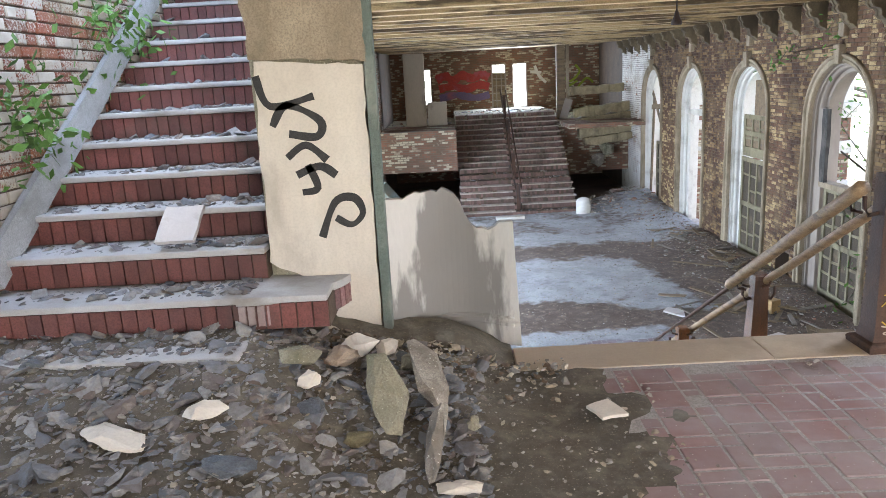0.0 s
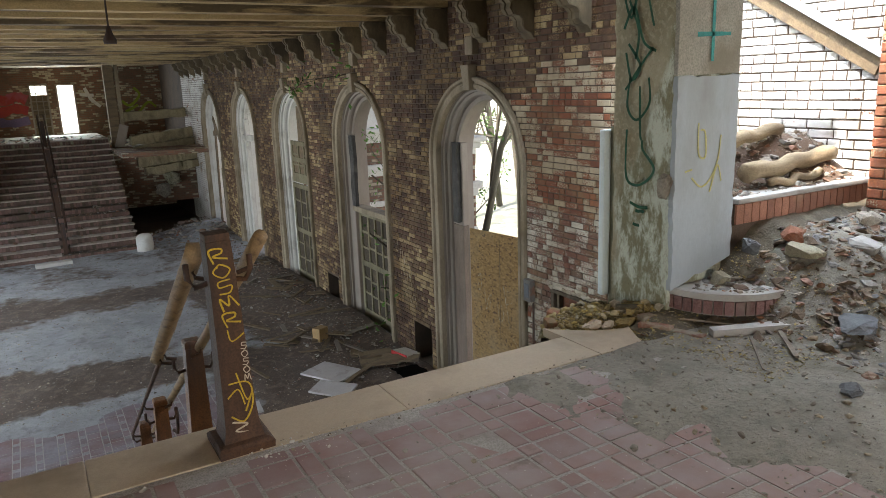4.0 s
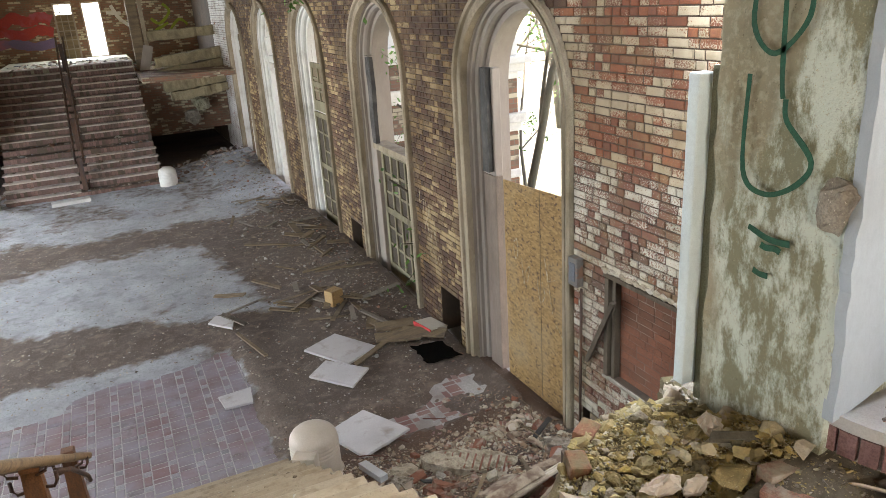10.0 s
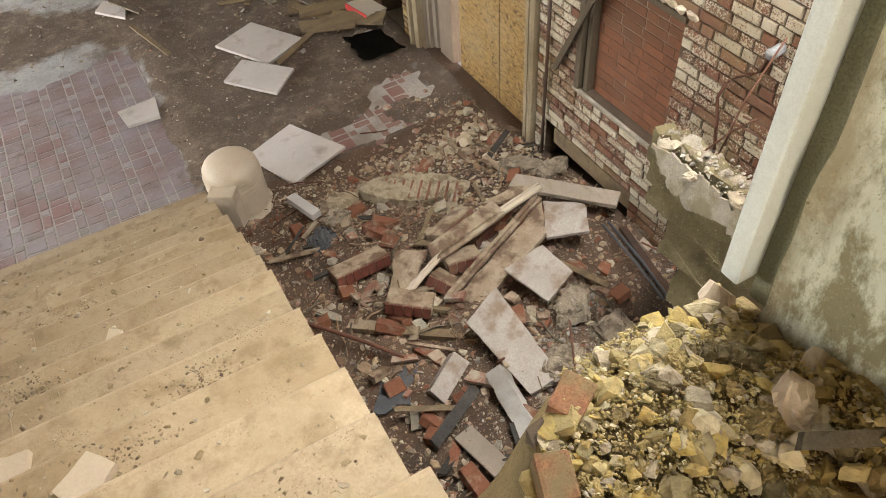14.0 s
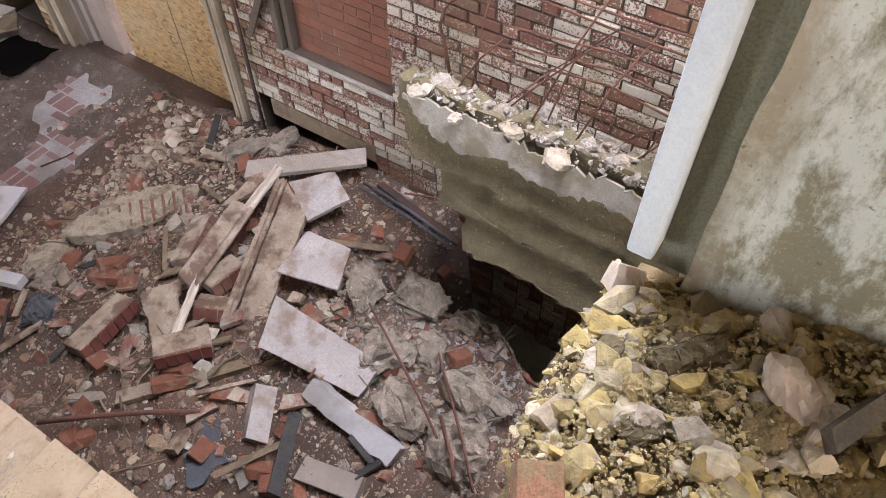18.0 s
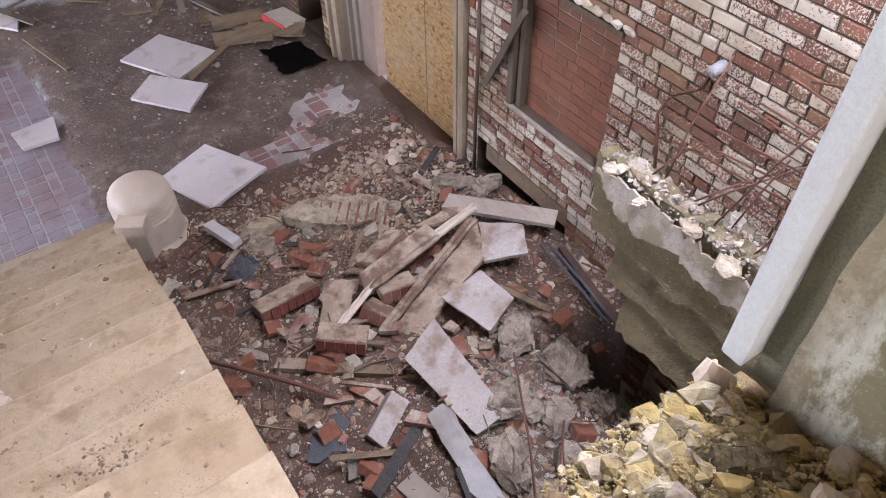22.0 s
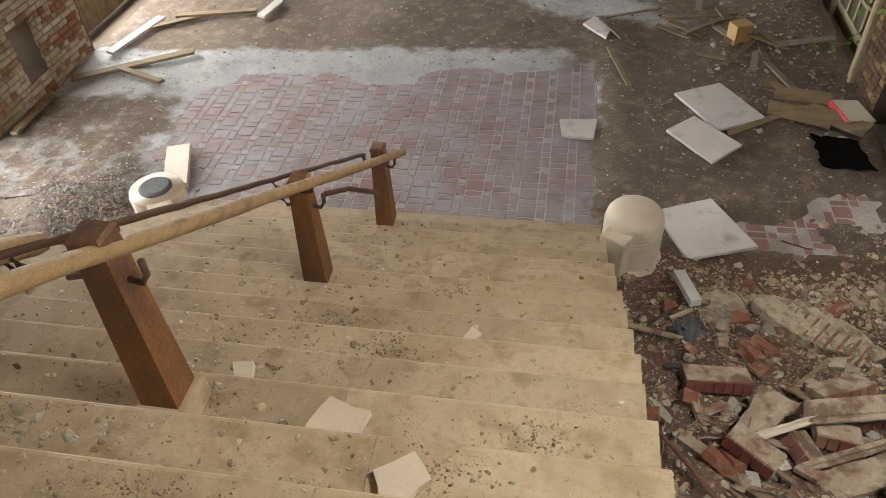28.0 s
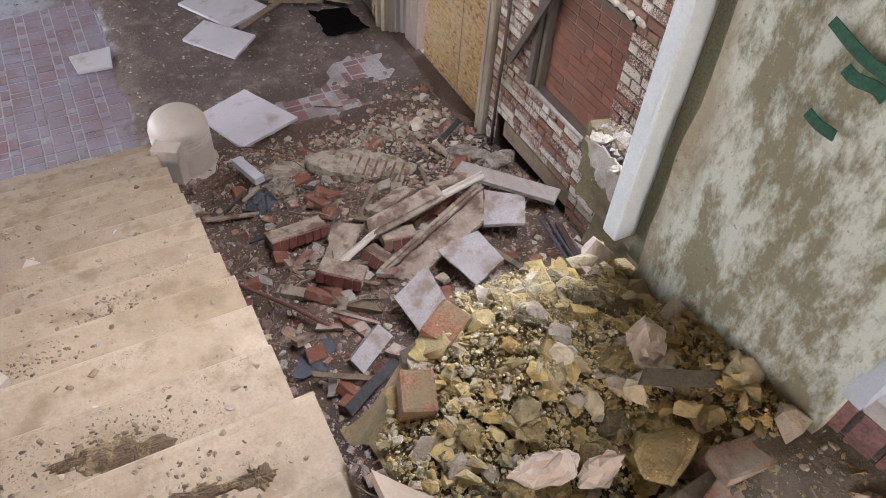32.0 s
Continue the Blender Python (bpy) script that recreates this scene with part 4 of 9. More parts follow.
def corbel():
    prof = [(0.0, 0.0), (-0.34, 0.0), (-0.36, -0.05), (-0.33, -0.10), (-0.30, -0.13), (-0.31, -0.19), (-0.27, -0.25), (-0.19, -0.27), (-0.15, -0.32), (-0.15, -0.38), (-0.11, -0.43), (-0.05, -0.45), (0.0, -0.52)]
    bm = bmesh.new()
    for a, w, s in ((0, 0.20, 1.0), (-0.06, 0.06, 1.06), (0.06, 0.06, 1.06)):
        l = [bm.verts.new((x * s, a - w / 2, z)) for x, z in prof]
        r = [bm.verts.new((x * s, a + w / 2, z)) for x, z in prof]
        bm.faces.new(l)
        bm.faces.new(r[::-1])
        for k in range(len(l)):
            j = (k + 1) % len(l)
            bm.faces.new((l[k], r[k], r[j], l[j]))
    return bm


first = part("corbel", corbel(), M_CORBEL)
tagged(first, "scroll-carved stone corbel under a beam end", "corbel", "corbels along the east wall")
first.matrix_world = pose(WX, BEAMS[2], BEAM_Z - 0.01)
for k, y in enumerate(BEAMS):
    if k in (0, 2):
        continue
    copy_thing(first, pose(WX + (0.02 if k % 5 == 3 else 0), y, BEAM_Z - 0.01))

# ---- ceiling: beams and boarding in one mesh ----
bm = bmesh.new()
rng = np.random.default_rng(12)
for k, y in enumerate(BEAMS):
    x0 = WL if k > 0 else -0.9
    x1 = WX if k > 0 else 5.6
    dz = rng.normal(0, 0.008)
    box(bm, x0, y - 0.12, BEAM_Z + dz, x1, y + 0.12, BEAM_Z + 0.42)
    box(bm, x0, y - 0.15, BEAM_Z + 0.15 + dz, x1, y + 0.15, BEAM_Z + 0.18 + dz)
    box(bm, x0, y - 0.17, BEAM_Z + 0.30, x1, y + 0.17, BEAM_Z + 0.335)
y = 5.3
while y < FAR_TOP:
    w = rng.uniform(0.10, 0.2)
    if rng.random() > 0.05:
        box(bm, WL if y > 5.9 else -0.9, y, BEAM_Z + 0.42 + rng.uniform(0, 0.012), WX if y > 5.9 else 5.6, y + w - 0.008, BEAM_Z + 0.46)
    y += w
box(bm, WL, FAR_TOP, BEAM_Z + 0.1, WX, FAR_WALL, BEAM_Z + 0.4)
# Unseen slabs over landing and boarding, added to hold back sun and sky.
box(bm, WL, -3.4, 2.72, WX, 3.30, 3.0)
box(bm, -0.95, 3.302, 2.72, 4.95, 5.898, 3.0)
box(bm, WL, 5.9, BEAM_Z + 0.48, WX, FAR_TOP, BEAM_Z + 0.6)
# The highest faces take the dark boarding, painting in shade between the beams.
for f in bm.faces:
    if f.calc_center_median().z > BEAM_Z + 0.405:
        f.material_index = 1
structure(part("ceiling", bm, (M_BEAM, M_DECK)), "stained and rotting timber beams, boards coloured dark for the shaded gaps", "ceiling")

# ---- west wall ----
w_open = [(7.6, 9.56, FL - 0.02, SPRING + HALF)] + [(y - HALF, y + HALF, FL - 0.02, SPRING + HALF) for y in ARCHES[1:]]
bm = bmesh.new()
# The unseen upper wall, up to 8 m, is added to block the sun.
cells(bm, WL - 0.5, WL - 0.012, 3.0, FAR_WALL, -4.5, 8.0, w_open + [(10.5, 10.85, -2.8, -2.2)])
arch_fill(bm, WL - 0.5, WL - 0.012, 8.58, 0.98, SPRING, SPRING + HALF)
for y in ARCHES[1:]:
    arch_fill(bm, WL - 0.5, WL - 0.012, y, HALF, SPRING, SPRING + HALF)
wall_west = structure(part("wall_west", bm, M_MORTAR), "brick wall with arched openings, facing the arcade", "wall")


def gaps_west(z):
    return arch_gaps(z, [(h[0] + h[1]) / 2 for h in w_open], HALF + 0.03) + hole_gaps(z, [(10.5, 10.85, -2.8, -2.2)])


qs = brick_courses(3.05, 7.6, -0.2, 3.6, gaps_west, 21) + brick_courses(9.56, 14.0, -3.1, 2.4, gaps_west, 22) + brick_courses(14.0, 27.0, -3.1, 2.4, gaps_west, 23)
M_BRICK_W = brick_paint("west_brick", True, 0.78, (0.56, 0.53, 0.46), -0.25, 1.0, 0.8, 1.4)
tagged(wall_bricks("brickwork", [(WL - 0.05, q[0], q[2], WL + 0.003 * rng.random(), q[1], q[3]) for q in qs], M_BRICK_W, wall_west, rng, 1), "worn painted bricks", kind="stuff")
# Unseen slab outside, added only to keep sun out of the west openings.
slab("porch_roof", M_CONC, -6.5, -4.5, 2.3, -2.94, 30.0, 2.6, wall_west)

bm = bmesh.new()
for k in range(7):
    y = 11.85 + 0.28 * k
    box(bm, WL - 0.47, y, FL, WL - 0.44, y + 0.27, -1.55 + 0.12 * ((k * 7) % 5))
tagged(part("arch_boarding", bm, M_WOOD), "old boards closing the lower part of the west arch", "boarding")

# ---- landing ----
structure(slab("landing_floor", M_JOINT, WL, -3.4, -0.35, WX + 0.5, EDGE - 0.30, -0.0025), "landing slab with pale mortar bed", "floor")
PAVE = 0.088
PAVE_LAND = 0.088


def three_sizes(x0, x1, y0, y1, keep, u=PAVE):
    """Pavers of three sizes in a staggered repeat of three by three units: big square, two halves, small square."""
    out = []
    nx, ny = int((x1 - x0) / (3 * u)) + 2, int((y1 - y0) / (3 * u)) + 3
    for i in range(nx):
        for j in range(-2, ny):
            bx, by = x0 + i * 3 * u, y0 + j * 3 * u + (i % 3) * u
            for kind, ax, ay, w, h in ((0, 0, 0, 2, 2), (1, 2, 0, 1, 2), (2, 0, 2, 2, 1), (3, 2, 2, 1, 1)):
                px, py = bx + ax * u, by + ay * u
                if px >= x0 - 1e-6 and px + w * u <= x1 + 1e-6 and py >= y0 - 1e-6 and py + h * u <= y1 + 1e-6 and keep(px + w * u / 2, py + h * u / 2):
                    out.append((kind, px + w * u / 2, py + h * u / 2, w * u, h * u))
    return out


def land_dirt(x, y):
    n = rough_noise(x, y, 1.3, 2.0) * 0.35 + rough_noise(x, y, 4.5, 6.0) * 0.22
    left = smooth(1.15, 0.45, x + n - 0.25 * (y - 2.6))
    right = smooth(3.3, 4.3, x + n * 1.3 + 0.10 * (y - 2.0))
    back = smooth(0.2, -0.6, y + n)
    return max(left, right, back)


def slope_left(x, y):
    return 0.21 * smooth(-0.2, -1.1, x) * smooth(1.2, 2.9, y) + 0.14 * smooth(0.35, -0.2, x) * smooth(2.2, 3.3, y)


def slope_right(x, y):
    return 0.47 * smooth(5.02, 5.75, x) * smooth(1.9, 3.45, y)


def land_height(x, y):
    d = land_dirt(x, y)
    return -0.022 + 0.030 * d + (0.25 + d) * 0.012 * rough_noise(x, y, 6.0, 4.0) + slope_left(x, y) + slope_right(x, y)


structure(dust_sheet("landing_dirt", WL, WX, -3.2, EDGE - 0.31, 0.07, land_height,
                     lambda x, y: 0.05 + 0.95 * smooth(3.2, 4.0, x) * (1 - 0.8 * smooth(4.3, 4.9, x)) + 0.35 * smooth(0.6, 0.9, x), M_LANDGROUND), "grey grit and dirt over the landing", "ground", "structure")
nosing = structure(empty("landing_nosing", "tan stone nosing along the head of the stairs", "trim"))
for a, b2 in ((SX0, 1.62), (1.622, 2.95), (2.952, 4.13)):
    slab("nosing_stone", M_NOSING, a, EDGE - 0.30, -0.09, b2, EDGE + 0.03, 0.004, nosing, "", 0.007)
bm = bmesh.new()
box(bm, WL, EDGE - 0.32, FL - 0.4, SX0 - 0.005, EDGE - 0.05, -0.014)
box(bm, -1.0, EDGE - 0.048, FL - 0.4, SX0 - 0.005, 4.04, -0.03)
box(bm, SX0, EDGE - 0.32, FL - 0.4, 4.12, EDGE - 0.03, -0.095)
structure(part("landing_front", bm, M_CONC), "rough front of the landing", "wall")

# mostly unseen landing surroundings behind and beside the walk, added to shape the light
bm = bmesh.new()
for a, b2 in ((WL - 0.5, -1.4), (0.2, 1.5), (3.1, 4.3), (5.9, WX + 0.5)):
    box(bm, a, -3.9, -0.4, b2, -3.4, 4.2)
for a, b2 in ((-1.4, 0.2), (1.5, 3.1), (4.3, 5.9)):
    box(bm, a, -3.9, 2.3, b2, -3.4, 4.2)
    if a != 1.5:
        box(bm, a, -3.9, -0.4, b2, -3.4, 0.5)
box(bm, WX + 0.012, -3.4, -0.4, WX + 0.5, 1.1, 4.2)
box(bm, WX + 0.012, 1.1, 2.2, WX + 0.5, 3.04, 4.2)
box(bm, WL - 0.5, -3.4, -0.4, WL - 0.012, 1.2, 8.0)
box(bm, WL - 0.5, 1.2, 2.2, WL - 0.012, 3.0, 8.0)
structure(part("wall_south", bm, M_FARBRICK), "assumed brick walls round the back of the landing", "wall")

# ---- stairs going down to the hall ----
stairs = structure(empty("stairs_down", "broad limestone stairs down to the hall", "stairs"))
rng = np.random.default_rng(31)
for i in range(1, NSTEP):
    y0, y1, z = EDGE + TREAD * (i - 1), EDGE + TREAD * i, -RISE * i
    slab("riser", M_TREAD, SX0, y0 - 0.10, z - RISE - 0.05, SX1 - 0.03, y0 - 0.002 + 0.0, z + RISE - 0.05, stairs) if i == 1 else None
    cut = sorted({SX0, SX1, *[float(SX0 + (SX1 - SX0) * (k + rng.uniform(-0.25, 0.25)) / 3) for k in (1, 2)]})
    for a, b2 in zip(cut, cut[1:]):
        bm = bmesh.new()
        gap = 0.0012
        sink = rng.normal(0, 0.002)
        x1 = b2 - gap
        if b2 == SX1:
            x1 += rng.uniform(-0.02, 0.02)
        box(bm, a + gap, y0 - 0.012, z - 0.055 + sink, x1, y1 + 0.022, z + sink)
        edge = [e for e in bm.edges if all(v.co.y > y1 and v.co.z > z - 0.02 for v in e.verts)]
        bmesh.ops.bevel(bm, geom=edge, offset=0.026, segments=3, profile=0.5, affect="EDGES")
        part("tread", bm, M_TREAD, stairs)
    slab("riser", M_TREAD, SX0 + 0.01, y1 - 0.05, z - RISE - 0.001, SX1 - 0.012, y1 - 0.002, z - 0.056, stairs)
bm = bmesh.new()
prof = [(EDGE - 0.05, -0.1), (EDGE - 0.05, FL - 0.2), (EDGE + TREAD * 17 - 0.06, FL - 0.2), (EDGE + TREAD * 17 - 0.06, FL)]
prof += [p for i in range(16, 0, -1) for p in ((EDGE + TREAD * (i + 1) - 0.055, -RISE * (i + 1) - 0.06), (EDGE + TREAD * i - 0.055, -RISE * (i + 1) - 0.06))]
l = [bm.verts.new((SX0 + 0.02, y, z)) for y, z in prof]
r = [bm.verts.new((SX1 - 0.03, y, z)) for y, z in prof]
bm.faces.new(l)
bm.faces.new(r[::-1])
for k in range(len(l)):
    j = (k + 1) % len(l)
    bm.faces.new((l[k], r[k], r[j], l[j]))
part("stair_body", bm, M_MORTAR, stairs, "brick and mortar core")

# ---- pit at the east side of the stairs, and the hall floor ----


def pit_height(x, y):
    h = FL + 0.02 + 0.24 * smooth(8.7, 7.2, y)
    h += 0.34 * math.exp(-((x - 5.45) ** 2 / 0.9 + (y - 5.5) ** 2 / 1.1))
    h += 0.20 * math.exp(-((x - 5.0) ** 2 / 0.5 + (y - 4.7) ** 2 / 0.4))
    h -= 2.3 * smooth(5.98, 6.42, x + 0.10 * math.sin(7 * y)) * smooth(5.85, 5.45, y) * smooth(3.9, 4.3, y)
    h += 0.06 * rough_noise(x, y, 2.2, 7.0) + 0.02 * rough_noise(x, y, 9.0, 3.0)
    return h


def bare(x, y):
    """Where the hall's pavers lie free of dirt: 1 inside."""
    n = 0.35 * rough_noise(x, y, 0.9, 11.0)
    e = smooth(4.25, 3.95, x + n * 0.25) * smooth(-1.3, -0.2, x + n) * smooth(12.3, 11.3, y + n - 0.16 * (x - 2))
    g = 0.30 * rough_noise(x, y, 2.6, 3.0)
    e2 = smooth(0.30, 0.62, math.exp(-(((x - 5.65) / 0.72) ** 2 + ((y - 8.98) / 0.46) ** 2)) + g)
    e3 = smooth(0.30, 0.62, math.exp(-(((x - 6.35) / 0.5) ** 2 + ((y - 9.45) / 0.42) ** 2)) + g)
    return max(e, min(1, e2), min(1, e3))


def west_heap(x, y):
    return 0.17 * math.exp(-((x + 0.95) ** 2 / 0.35 + (y - 8.55) ** 2 / 0.35))


def hall_height(x, y):
    if y < 8.75 and x > 4.0:
        return pit_height(x, y)
    b = bare(x, y)
    heap = 0.16 * smooth(5.0, 6.6, x) * smooth(11.0, 13.0, y) + 0.22 * smooth(21.5, 25, y) * smooth(3.8, 6.0, x)
    heap += west_heap(x, y)
    return FL + 0.022 - (0.040 if x < 4.4 else 0.0275) * b + (1 - b) * (0.02 + 0.035 * rough_noise(x, y, 1.1, 5.0) + 0.012 * rough_noise(x, y, 6.0, 6.0)) + heap


def hall_dust_light(x, y):
    # Besides real dust, the pale patches paint in daylight from the arches.
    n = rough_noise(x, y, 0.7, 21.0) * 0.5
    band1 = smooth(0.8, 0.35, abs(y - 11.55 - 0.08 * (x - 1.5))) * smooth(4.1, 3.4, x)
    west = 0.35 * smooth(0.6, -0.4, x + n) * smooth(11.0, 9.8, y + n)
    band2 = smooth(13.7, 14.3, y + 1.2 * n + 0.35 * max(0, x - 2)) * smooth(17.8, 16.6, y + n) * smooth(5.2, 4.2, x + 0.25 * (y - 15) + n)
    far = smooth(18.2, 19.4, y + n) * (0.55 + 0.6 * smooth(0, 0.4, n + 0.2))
    # Pale pool before the open fourth arch, painted as the light it lets in.
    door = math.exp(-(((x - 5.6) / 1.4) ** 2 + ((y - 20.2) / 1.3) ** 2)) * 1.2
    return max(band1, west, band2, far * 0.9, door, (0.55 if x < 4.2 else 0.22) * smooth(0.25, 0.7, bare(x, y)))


structure(slab("floor", M_JOINT, WL, 8.76, FL - 0.4, WX + 0.6, FAR_Y0 + 10, FL - 0.004), "hall floor bed", "floor")
structure(dust_sheet("floor_dirt", WL, WX + 0.02, 8.74, FAR_Y0 + 1.6, 0.11, hall_height, hall_dust_light, M_HALLGROUND), "dirt and pale dust over the hall floor, with daylight patches painted in", "ground")
structure(field("pit_ground", SX1 - 0.06, WX + 0.02, 3.9, 8.76, 0.06, pit_height, M_DIRT), "dirt and crushed brick in the collapsed bay", "ground")
structure(dust_sheet("floor_west", WL, SX0, 3.7, 8.75, 0.10, lambda x, y: FL + 0.03 + west_heap(x, y) + 0.02 * rough_noise(x, y, 3.0, 8.0), lambda x, y: 0.15, M_HALLGROUND), "dirt beside the stairs", "ground")


# ---- flights of steps up from the landing ----
M_TILE_DEEP = worn("dark_red_riser_tile", (0.17, 0.055, 0.045), (0.12, 0.045, 0.04), (0.08, 0.05, 0.04), 3.0, 30.0, 0.7, 0.15, vary=0.25, island=True)
M_TILE_SALMON = worn("bleached_salmon_tile", (0.36, 0.17, 0.115), (0.29, 0.125, 0.085), (0.42, 0.30, 0.22), 3.0, 30.0, 0.8, 0.2, vary=0.25, island=True)
UP = [(0.172 * k, 2.65 + 0.32 * (k - 1)) for k in range(1, 17)]


def up_step(parent, x0, x1, k, depth, ragged_end=0.0, seed=0, tile=None):
    """One step: a limestone tread over a riser faced with red tiles."""
    z, y = UP[k - 1]
    rng = np.random.default_rng(seed + k)
    step = part("step", (lambda b: (box(b, x0, y + 0.03, z - 0.172, x1, y + depth, z - 0.036), b)[1])(bmesh.new()), M_MORTAR, parent)
    bm = bmesh.new()
    box(bm, x0, y, z - 0.035, x1 - ragged_end * rng.random(), y + depth + 0.02, z)
    soften(bm, 0.012)
    part("tread", bm, M_TREAD_GREY, step)
    n = int((x1 - x0) / 0.075)
    w = (x1 - x0) / n
    tiles = [(x0 + w * i + 0.004, y + 0.015, z - 0.165, x0 + w * (i + 1) - 0.004, y + 0.032, z - 0.040) for i in range(n)]
    tagged(boxes("riser_tiles", tiles, tile or M_TILE_DEEP, step), "small red riser tiles", kind="stuff")
    return step


flight_w = structure(empty("stairs_west", "limestone stairs with red tiled risers, strewn with slates", "stairs"))
for k in range(1, 16):
    up_step(flight_w, WL + 0.01, -0.62 if k == 3 else -0.98, k, 0.34)
bm = bmesh.new()
for k in range(1, 16):
    z, y = UP[k - 1]
    box(bm, WL + 0.02, y + 0.06, -0.3, -1.0, y + 0.38, z - 0.175 if z > 0.18 else -0.05)
part("stair_body", bm, M_MORTAR, flight_w)
flight_e = structure(empty("stairs_east", "broken stairs with red tiled risers, mostly collapsed", "stairs"))
for k in (4,):
    up_step(flight_e, 5.40, WX - 0.01, k, 0.40, 0.02, 50, M_TILE_SALMON)
bm = bmesh.new()
for k in (4, 5):
    z, y = UP[k - 1]
    box(bm, 5.40, y + 0.05, -0.34, WX - 0.02, y + 0.32 - 0.08 * (k == 5), z - 0.174)
part("stair_body", bm, M_MORTAR, flight_e)


M_TILE_DUSTY = worn("dusty_edge_tile", (0.20, 0.095, 0.095), (0.25, 0.15, 0.145), (0.34, 0.29, 0.27), 5.0, 30.0, 0.8, 0.3, vary=0.25)


def round_step(name, label, cx, cy, r, a0, a1, z0, z1, parent=None, tiles=True):
    """A quarter-round bottom step with a tiled edge."""
    bm = bmesh.new()
    arc = [(cx + r * math.cos(radians(a0 + (a1 - a0) * i / 20)), cy + r * math.sin(radians(a0 + (a1 - a0) * i / 20))) for i in range(21)]
    sheet(bm, [(cx, cy)] + arc, 0.04, Matrix.Translation((0, 0, z1 - 0.04)))
    soften(bm, 0.01)
    ob = part(name, bm, M_TREAD_GREY, parent)
    bm = bmesh.new()
    arc2 = [(cx + (x - cx) * 0.96, cy + (y - cy) * 0.96) for x, y in arc]
    sheet(bm, [(cx, cy)] + arc2, z1 - 0.041 - z0, Matrix.Translation((0, 0, z0)))
    part("step_core", bm, M_GROUT, ob)
    if tiles:
        for i in range(16):
            t = radians(a0 + (a1 - a0) * (i + 0.5) / 16)
            bm = bmesh.new()
            w = abs(radians(a1 - a0)) * r / 16 - 0.012
            box(bm, -0.008, -w / 2, z0 + 0.008, 0.012, w / 2, z1 - 0.046)
            bmesh.ops.transform(bm, matrix=Matrix.Translation((cx + r * 0.962 * math.cos(t), cy + r * 0.962 * math.sin(t), 0)) @ Matrix.Rotation(t, 4, "Z"), verts=bm.verts)
            part("edge_tile", bm, M_TILE_DUSTY, ob)
    return tagged(ob, label, "step")


round_step("curved_step", "curved bottom step with a dark red tiled edge, chipped", 5.33, 3.68, 0.46, 178, 300, 0.065, 0.20)
round_step("curved_step", "curved bottom step with a red tiled edge beside the pier", -1.0, 3.75, 0.46, 262, 356, 0.36, 0.515)

# brick pier where the stairwell ends
stair_pier = structure(slab("stair_pier", M_MORTAR, WX - 0.125, 3.23, 0.05, WX + 0.01, 3.56, 2.715), "plain red brick pier at the stairwell's corner", "pier")
rq = np.random.default_rng(44)
pier_bricks = []
for n_ in range(37):
    z_ = 0.06 + 0.0715 * n_
    cut = 3.22 + (0.207 if n_ % 2 else 0.103) + 0.03
    for a, b2 in ((3.222, cut), (cut, 3.568)):
        pier_bricks.append((WX - 0.137 + 0.003 * rq.random(), a + 0.004, z_ + 0.004, WX - 0.06, b2 - 0.004, z_ + 0.066))
tagged(wall_bricks("brickwork", pier_bricks, brick_paint("bare_red_brick", True, 0.30, (0.52, 0.40, 0.27), -0.5, 1.25), stair_pier, rq), "bare red bricks with traces of cream paint", kind="stuff")

# ---- piers at the head of the stairs ----
pier_e = structure(empty("pier_east", "concrete pier, one face bare, one pale blue plaster", "pier"))
bm = bmesh.new()
outl = [(4.85, 3.665), (5.33, 3.665), (5.33, 4.165), (4.85, 4.165)]
nlev = 60
rngp = np.random.default_rng(77)
rings = []
for j in range(nlev + 1):
    z = -0.12 + (3.5 + 0.12) * j / nlev
    ring = []
    for (ax, ay), (bx, by) in zip(outl, outl[1:] + outl[:1]):
        for i in range(8):
            t = i / 8
            x, y = ax + (bx - ax) * t, ay + (by - ay) * t
            n = noise.fractal(Vector((x * 7, y * 7, z * 5)), 0.9, 2.1, 5)
            edge = 0.035 * smooth(0.35, 0.0, abs(x - 4.85) + abs(y - 4.165)) * (0.4 + noise.noise(Vector((0, 0, z * 6))))
            cxp, cyp = 5.09, 3.915
            L = math.hypot(x - cxp, y - cyp)
            k = 1 - (0.010 * n + max(0, edge)) / L
            ring.append(bm.verts.new((cxp + (x - cxp) * k, cyp + (y - cyp) * k, z)))
    rings.append(ring)
for a, b2 in zip(rings, rings[1:]):
    for k in range(len(a)):
        bm.faces.new((a[k], a[(k + 1) % len(a)], b2[(k + 1) % len(a)], b2[k]))
bm.faces.new(rings[-1])
m_pier, nt, b = graph("pier_concrete")
c = mixed(nt, noise_mask(nt, 3.0, 0.35, 0.65, stretch=(1, 1, 0.5)), (0.37, 0.34, 0.25), (0.23, 0.205, 0.135))
c = mixed(nt, maths(nt, "MULTIPLY", noise_mask(nt, 34.0, 0.50, 0.62, 6.0), 0.55), c, (0.45, 0.43, 0.33))
g = nt.nodes.new("ShaderNodeNewGeometry")
sep = nt.nodes.new("ShaderNodeSeparateXYZ")
nt.links.new(g.outputs["Position"], sep.inputs[0])
low = node(nt, "MapRange", From_Min=4.16, From_Max=4.00, To_Min=0.0, To_Max=0.95)
nt.links.new(maths(nt, "ADD", sep.outputs[1], maths(nt, "MULTIPLY", maths(nt, "MAXIMUM", maths(nt, "SUBTRACT", sep.outputs[2], 0.6), 0.0), 0.40)), low.inputs["Value"])
wash = node(nt, "MapRange", From_Min=0.64, From_Max=0.78)
